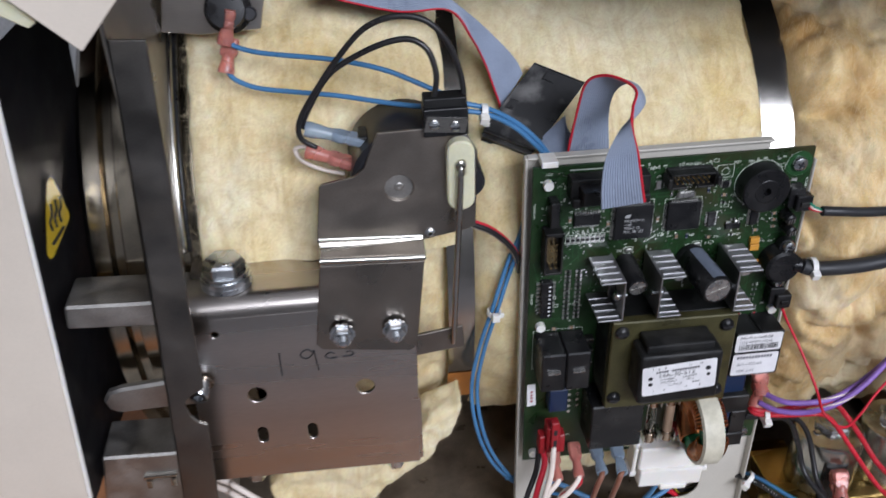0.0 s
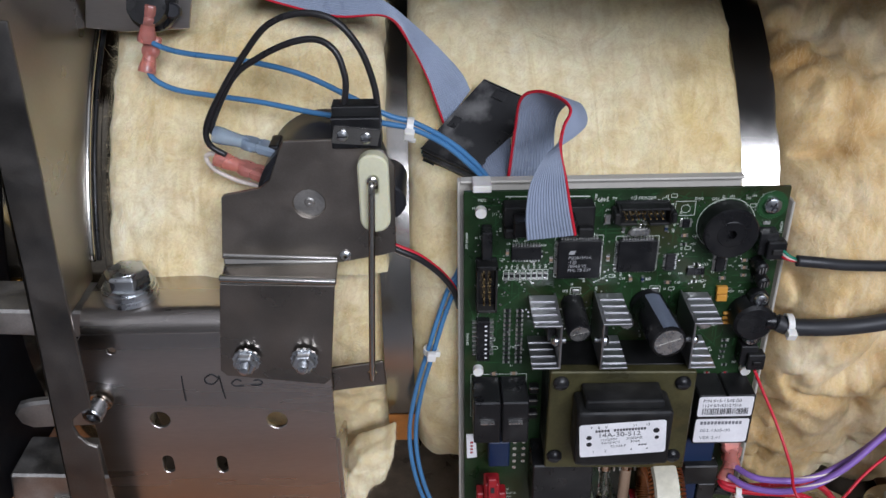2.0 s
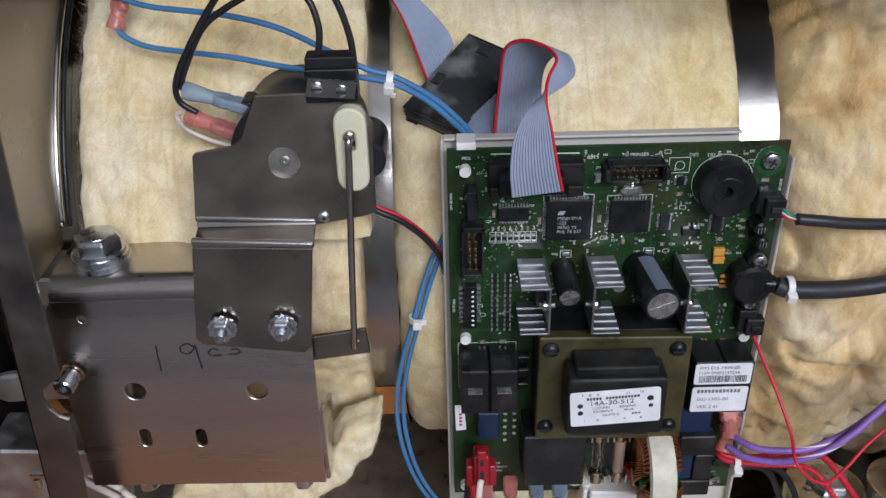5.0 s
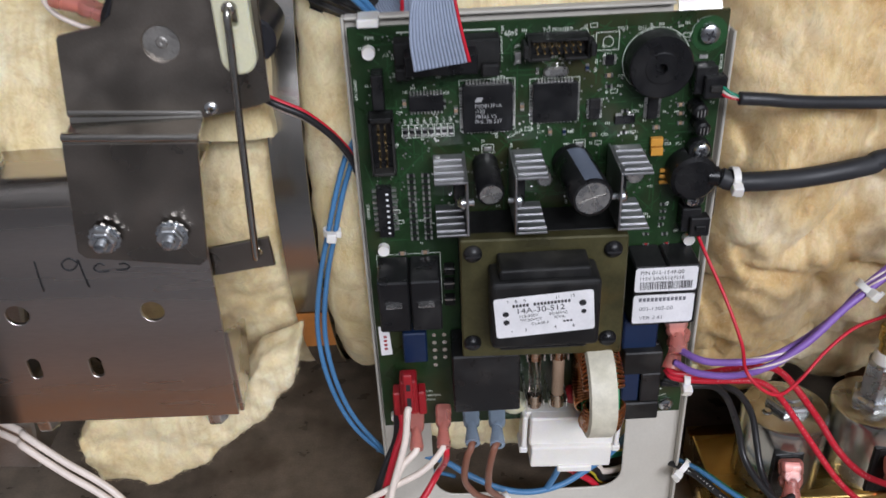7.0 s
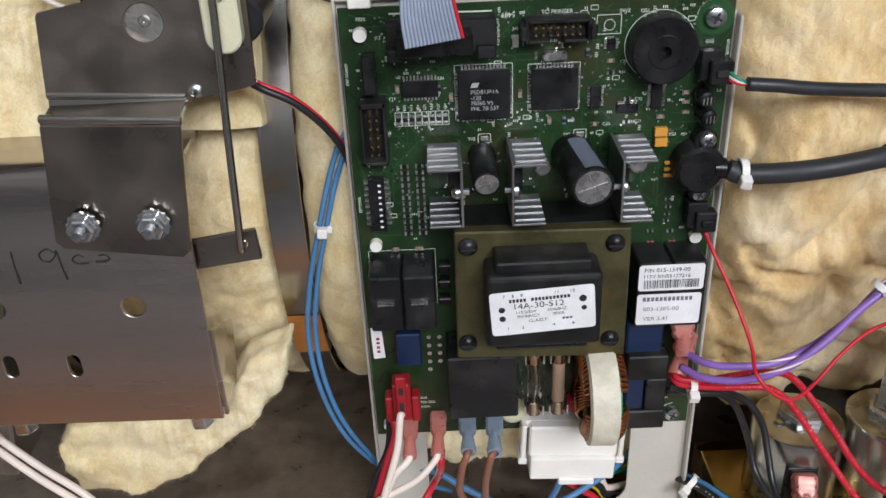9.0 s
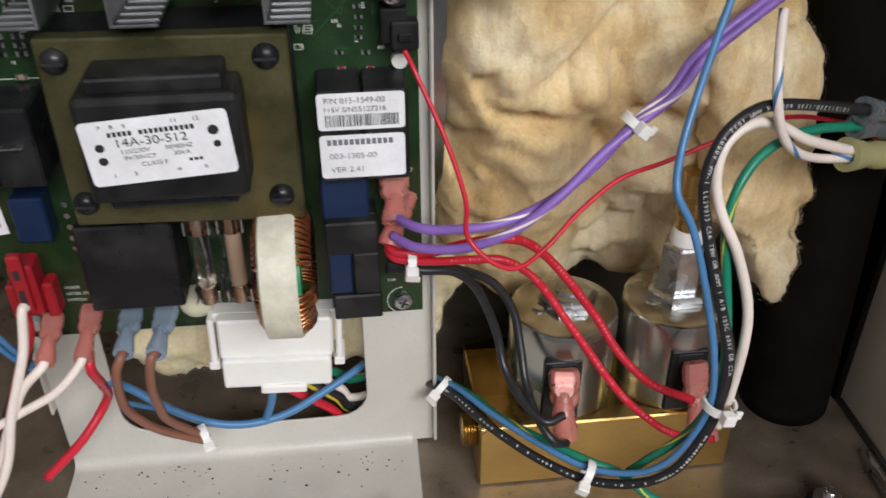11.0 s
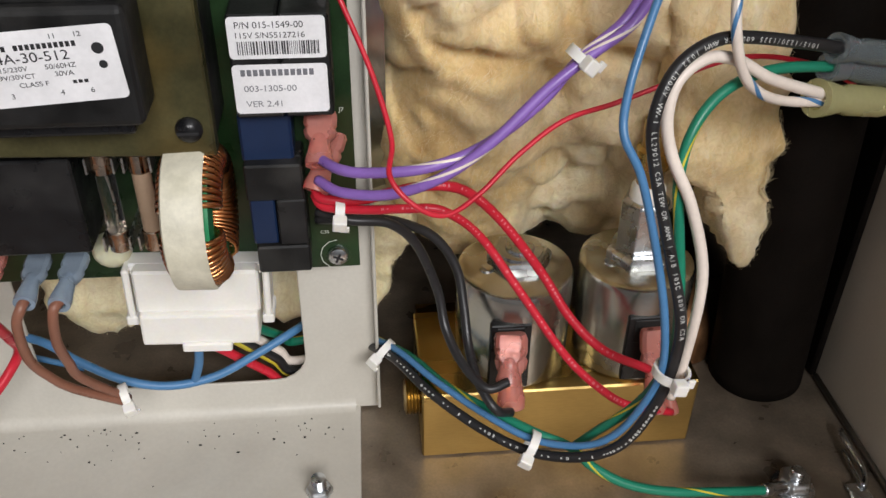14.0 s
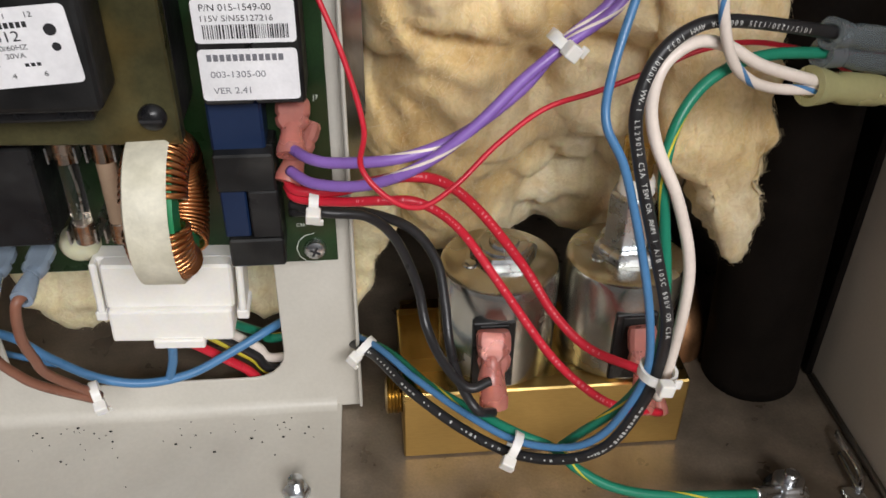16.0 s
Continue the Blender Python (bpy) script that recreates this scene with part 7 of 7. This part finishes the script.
def edge_fibres(x, radius, a0, a1, count, out):
    """Strands that stick out of a blanket's cut end."""
    vs, fs = [], []
    for k in range(count):
        a = fib.uniform(a0, a1)
        d = Vector((0, -math.cos(a), math.sin(a)))
        q = Vector((x - out * 0.002, CY, CZ)) + d * (radius - 0.013 * fib.random() ** 2 - 0.002)
        n = fib.uniform(0.002, 0.006) if fib.random() < 0.93 else fib.uniform(0.007, 0.014)
        w = (Vector((out, 0, 0)) + d * fib.gauss(0.1, 0.35) + d.cross(Vector((1, 0, 0))) * fib.gauss(0, 0.5)).normalized()
        curl = d * fib.gauss(0, 0.3) + d.cross(Vector((1, 0, 0))) * fib.gauss(0, 0.5)
        half = w.cross(Vector((0, -0.85, 0.5))).normalized() * fib.uniform(0.00002, 0.00006)
        i = len(vs)
        for s in range(5):
            u = s / 4
            c = q + w * (n * u) + curl * (n * u * u)
            vs += [c - half * (1 - 0.7 * u), c + half * (1 - 0.7 * u)]
        fs += [(i + 2 * s, i + 2 * s + 1, i + 2 * s + 3, i + 2 * s + 2) for s in range(4)]
    me = bpy.data.meshes.new("edge_fuzz")
    me.from_pydata(vs, [], fs)
    me.materials.append(FIBRE)
    ob = new("edge_fuzz", me)
    ob.parent = chamber
    ob.matrix_parent_inverse = WORLD[chamber].inverted()
    return tagged(ob, "frayed glass fibres along a cut edge", kind="stuff")


edge_fibres(-0.1620, 0.172, 0.265, 1.5, 1100, -1)


def near(q):
    return q.y < CY - 0.04 or q.z > CZ + 0.09


for skin in [o for o in chamber.children if o.name.startswith("wool_blanket")]:
    gold = skin.data.materials[0] == GOLD_WOOL
    fibres(skin, 20000 if gold else 14000, 0.013 if gold else 0.010, 0.0014 if gold else 0.0012, keep=near)
for name, count in (("wool_tongue", 5000), ("wool_flap", 4000), ("wool_sag", 2500)):
    fibres(scene.objects[name], count, 0.007, 0.0016)


def wire_print(points, r, m, name_of, start=0.05, stop=0.95, gap=0.0015, side=(0.0, -0.8, 0.6)):
    """Small printed marks along a lead, on the side that faces outward."""
    line = spline(points, 24)
    bms = []
    run, nxt = 0.0, 0.0
    total = sum((b - a).length for a, b in zip(line, line[1:]))
    for a, b in zip(line, line[1:]):
        run += (b - a).length
        if not start * total < run < stop * total or run < nxt:
            continue
        nxt = run + gap * fib.choice((0.75, 0.9, 1.1, 2.6))
        t = (b - a).normalized()
        n = Vector(side)
        n = (n - t * n.dot(t)).normalized()
        m4 = Matrix((t, n.cross(t), n)).transposed().to_4x4()
        m4.translation = a + n * (r * 0.985)
        h = fib.uniform(0.0003, 0.0010)
        bms.append(box(-0.00025, 0.00025, -h / 2, h / 2, -0.0001, 0.00012, turn=m4) if fib.random() < 0.5 else join(box(-0.0004, -0.0001, -h / 2, h / 2, -0.0001, 0.00012, turn=m4), box(0.0001, 0.0004, -h / 2, h / 2, -0.0001, 0.00012, turn=m4)))
    ob = part("printing", join(*bms), m, name_of, "pale printed marks")
    return tagged(ob, kind="stuff")


def wire_text(body, points, r, m, lead, from_end, pitch, size, side):
    """Letters printed along a lead, bent round its skin; they run from the far end back to the start."""
    line = spline(points, 24)[::-1]
    run = [0.0]
    for a, b in zip(line, line[1:]):
        run.append(run[-1] + (b - a).length)
    bms = []
    for k, ch in enumerate(body):
        s = from_end + pitch * k
        if ch == " " or s > run[-1] - 0.002:
            continue
        i = next(j for j in range(len(run) - 1) if run[j + 1] >= s)
        f = (s - run[i]) / max(1e-9, run[i + 1] - run[i])
        at = line[i].lerp(line[i + 1], f)
        t = (line[min(i + 3, len(line) - 1)] - line[max(i - 2, 0)]).normalized()
        n = Vector(side)
        n = (n - t * n.dot(t)).normalized()
        up = n.cross(t)
        cu = bpy.data.curves.new("letter", "FONT")
        cu.body, cu.size, cu.align_x, cu.align_y, cu.resolution_u = ch, size, "CENTER", "CENTER", 2
        tmp = bpy.data.objects.new("letter", cu)
        scene.collection.objects.link(tmp)
        me = bpy.data.meshes.new_from_object(tmp)
        bpy.data.objects.remove(tmp)
        bm = bmesh.new()
        bm.from_mesh(me)
        bpy.data.meshes.remove(me)
        bmesh.ops.triangulate(bm, faces=bm.faces[:])
        bmesh.ops.subdivide_edges(bm, edges=bm.edges[:], cuts=2, use_grid_fill=True)
        for v in bm.verts:
            a = v.co.y / r
            v.co = at + t * v.co.x + (n * math.cos(a) + up * math.sin(a)) * (r * 1.025)
        bms.append(bm)
    return tagged(part("printing", join(*bms), m, lead, "pale printed letters"), kind="stuff")


wire_text("1015/1230/1335 600V OR AWM 1032 1000V VW-1 LL29012 CSA TEW OR AWM I A/B 105C 600V OR CSA", BK, 0.0017, PRINT, LEAD_BLACK, 0.010, 0.00140, 0.0019, (-0.05, -1.0, 0.12))
wire_print(BK, 0.0017, PRINT, LEAD_BLACK, 0.12, 0.50)
for ob, pts, r, m, st in PRINTED:
    wire_print(pts, r, m, ob, 0.15, 0.9, 0.0016)

# ---- labels and lettering ----
def lettering(body, x, z, size, y, parent, m=INK, turn=0.0, align="LEFT", name="lettering", squeeze=1.0):
    """Raised-by-a-hair letters facing the viewer; x, z is the start of the baseline."""
    cu = bpy.data.curves.new(name, "FONT")
    cu.body, cu.size, cu.align_x, cu.extrude = body, size, align, 0.00002
    tmp = bpy.data.objects.new(name, cu)
    scene.collection.objects.link(tmp)
    me = bpy.data.meshes.new_from_object(tmp)
    bpy.data.objects.remove(tmp)
    bm = bmesh.new()
    bm.from_mesh(me)
    bpy.data.meshes.remove(me)
    bm.transform(Matrix.Translation((x, y, z)) @ Matrix.Rotation(radians(-turn), 4, "Y") @ Matrix.Rotation(radians(90), 4, "X") @ Matrix.Diagonal((squeeze, 1, 1, 1)))
    return part(name, bm, m, parent)


def bar(x0, x1, z0, z1, y, parent, m=INK, pivot=None, turn=0.0):
    bm = box(x0, x1, y - 0.00003, y + 0.00003, z0, z1)
    if pivot:
        bm.transform(Matrix.Translation(pivot) @ Matrix.Rotation(radians(-turn), 4, "Y") @ Matrix.Translation(-Vector(pivot)))
    return part("printed_bar", bm, m, parent)


# transformer label, stuck on slightly turned
TURN = 4.0
pv = Vector((0.0490, -0.0428, 0.1590))


def on_label(u, v):
    c, s = math.cos(radians(TURN)), math.sin(radians(TURN))
    return pv.x + u * c - v * s, pv.z + u * s + v * c


lab = thing("transformer_label", "white printed rating label on the transformer", "label", pv)
m = Matrix.Translation(pv) @ Matrix.Rotation(radians(-TURN), 4, "Y")
bm = prism(rounded(0, 0.0378, -0.0010, 0.0174, 0.0014), 0.00012, facing(0))
bm.transform(m)
part("paper", bm, PAPER, lab)
YL = pv.y - 0.00008


def lt_text(body, u, v, size, **kw):
    x, z = on_label(u, v)
    return lettering(body, x, z, size, YL, lab, turn=TURN, **kw)


for body, u, v, size in (("7", 0.0048, 0.0150, 0.0017), ("8", 0.0080, 0.0150, 0.0017), ("9", 0.0112, 0.0150, 0.0017), ("11", 0.0232, 0.0150, 0.0017), ("12", 0.0288, 0.0150, 0.0017),
                         ("14A-30-512", 0.0080, 0.0098, 0.0034), ("115/230V", 0.0090, 0.0078, 0.0017), ("50/60HZ", 0.0205, 0.0078, 0.0017), ("9V/30VCT", 0.0095, 0.0059, 0.0017), ("30VA", 0.0222, 0.0059, 0.0017),
                         ("CLASS F", 0.0135, 0.0038, 0.0017), ("1", 0.0055, 0.0012, 0.0018), ("3", 0.0108, 0.0012, 0.0018), ("4", 0.0222, 0.0012, 0.0018), ("6", 0.0292, 0.0012, 0.0018)):
    lt_text(body, u, v, size, squeeze=1.15)
for u0, u1, v0, v1 in ((0.0070, 0.0138, 0.0128, 0.0141), (0.0150, 0.0305, 0.0128, 0.0141), (0.0258, 0.0298, 0.0038, 0.0046)):
    x, z = on_label(u0, v0)
    for k in range(int((u1 - u0) / 0.0013)):
        bm = box(0.0013 * k, 0.0013 * k + 0.0009, -0.00003, 0.00003, 0, v1 - v0, turn=Matrix.Translation((x, YL, z)) @ Matrix.Rotation(radians(-TURN), 4, "Y"))
        part("printed_bar", bm, INK, lab)
for u, v, r in ((0.0335, 0.0118, 0.0014), (0.0338, 0.0078, 0.0010), (0.0042, 0.0100, 0.0012), (0.0042, 0.0062, 0.0012)):
    x, z = on_label(u, v)
    part("approval_mark", prism(circle(x, z, r, 18), 0.00004, facing(YL)), INK, lab)

# part number and version labels on the relay pair
sn = thing("serial_label", "white part number label with a barcode on the relays", "label", (0.1072, -0.0180, 0.1588))
part("paper", prism(rounded(0.1074, 0.1328, 0.1588, 0.1704, 0.0012), 0.00012, facing(-0.01795)), PAPER, sn)
lettering("P/N 015-1549-00", 0.1093, 0.1673, 0.0025, -0.01802, sn, squeeze=1.02)
lettering("115V S/N55127216", 0.1090, 0.1646, 0.0022, -0.01802, sn, squeeze=1.06)
x = 0.1096
while x < 0.1308:
    w = fib.choice((0.00016, 0.00016, 0.0003, 0.00045))
    part("printed_bar", box(x, x + w, -0.01805, -0.01799, 0.1600, 0.1637), INK, sn)
    x += w + fib.choice((0.00016, 0.0003, 0.0004))
vl = thing("version_label", "white dot-printed version label on the relays", "label", (0.1072, -0.0180, 0.1432))
part("paper", prism(rounded(0.1074, 0.1326, 0.1430, 0.1572, 0.0012), 0.00012, facing(-0.01795)), PAPER, vl)
GREY_INK = plain("faded_ink", (0.18, 0.18, 0.20), 0.6)
for k in range(12):
    part("printed_bar", box(0.1096 + 0.00165 * k, 0.1108 + 0.00165 * k, -0.01805, -0.01799, 0.1540, 0.1558), GREY_INK, vl)
lettering("003-1305-00", 0.1100, 0.1495, 0.0025, -0.01802, vl, GREY_INK, squeeze=1.1)
lettering("VER 2.41", 0.1102, 0.1450, 0.0025, -0.01802, vl, GREY_INK, squeeze=1.1)

# chip and board lettering
CHIP_INK = plain("chip_print", (0.42, 0.42, 0.42), 0.6)
for body, z in (("PSD813F1A", 0.2372), ("-12JI", 0.2351), ("7B365 V5", 0.2330), ("PHL 7B 537", 0.2309)):
    lettering(body, 0.0447, z, 0.0021, -0.00386, mcu, CHIP_INK)
part("maker_mark", prism([(0.0447, 0.2396), (0.0472, 0.2396), (0.0480, 0.2414), (0.0455, 0.2414)], 0.00004, facing(-0.00386)), CHIP_INK, mcu)
for body, x, z, size, turn in (("TO PRINTER", 0.0703, 0.2641, 0.0016, 0), ("5489", 0.0612, 0.2651, 0.0020, 180), ("TO DISPLAY", 0.0556, 0.2533, 0.0015, 90), ("SW2", 0.0978, 0.2634, 0.0015, 0), ("DS1", 0.1052, 0.2631, 0.0015, 0), ("FID2", 0.0053, 0.2644, 0.0014, 0), ("J13", 0.0115, 0.2577, 0.0014, 0),
                               ("J9", 0.0135, 0.2213, 0.0017, 0), ("U7", 0.0581, 0.2230, 0.0014, 0), ("U8", 0.0654, 0.2253, 0.0013, 0), ("TP2", 0.0434, 0.2178, 0.0014, 0), ("TP3", 0.0790, 0.2179, 0.0014, 0), ("C13", 0.0768, 0.2148, 0.0013, 0), ("C19", 0.0688, 0.2240, 0.0013, 0), ("R60", 0.0806, 0.2237, 0.0013, 0), ("C20", 0.0937, 0.2215, 0.0013, 0),
                               ("U9", 0.0902, 0.2347, 0.0014, 0), ("U11", 0.0935, 0.2540, 0.0013, 0), ("C22", 0.1051, 0.2307, 0.0013, 0), ("Y1", 0.1094, 0.2265, 0.0013, 0), ("C21", 0.1055, 0.2221, 0.0013, 0), ("U10", 0.1081, 0.2327, 0.0013, 0), ("L4", 0.1351, 0.2326, 0.0014, 0), ("C23", 0.1188, 0.2162, 0.0013, 0), ("PS1", 0.1235, 0.2160, 0.0013, 0),
                               ("C35", 0.0989, 0.2453, 0.0012, 0), ("R65", 0.0987, 0.2413, 0.0012, 0), ("OPTIONS", 0.0014, 0.1894, 0.0013, 90), ("U8", 0.0179, 0.2430, 0.0012, 0), ("SENSOR", 0.1378, 0.2464, 0.0013, 90), ("R59", 0.0330, 0.2420, 0.0012, 0), ("C29", 0.0149, 0.2349, 0.0012, 0), ("R50", 0.1136, 0.1978, 0.0012, 0), ("OFF BOARD", 0.0010, 0.2412, 0.0012, 90),
                               ("DOOR", 0.0175, 0.0963, 0.0013, 0), ("INTERLOCK", 0.0174, 0.0938, 0.0013, 0), ("SWITCH", 0.0173, 0.0912, 0.0013, 0), ("J6", 0.1345, 0.1245, 0.0016, 0), ("J7", 0.1345, 0.1340, 0.0016, 0), ("W3", 0.1262, 0.0952, 0.0014, 0), ("C38", 0.1262, 0.0905, 0.0013, 0), ("FID1", 0.1325, 0.0935, 0.0013, 0)):
    lettering(body, x, z, size * 1.25, -0.0001, board, SILK, turn)
for k in range(8):
    lettering("R%d" % (51 + k), 0.0184 + 0.0025 * k, 0.2306, 0.0014, -0.0001, board, SILK, 90)
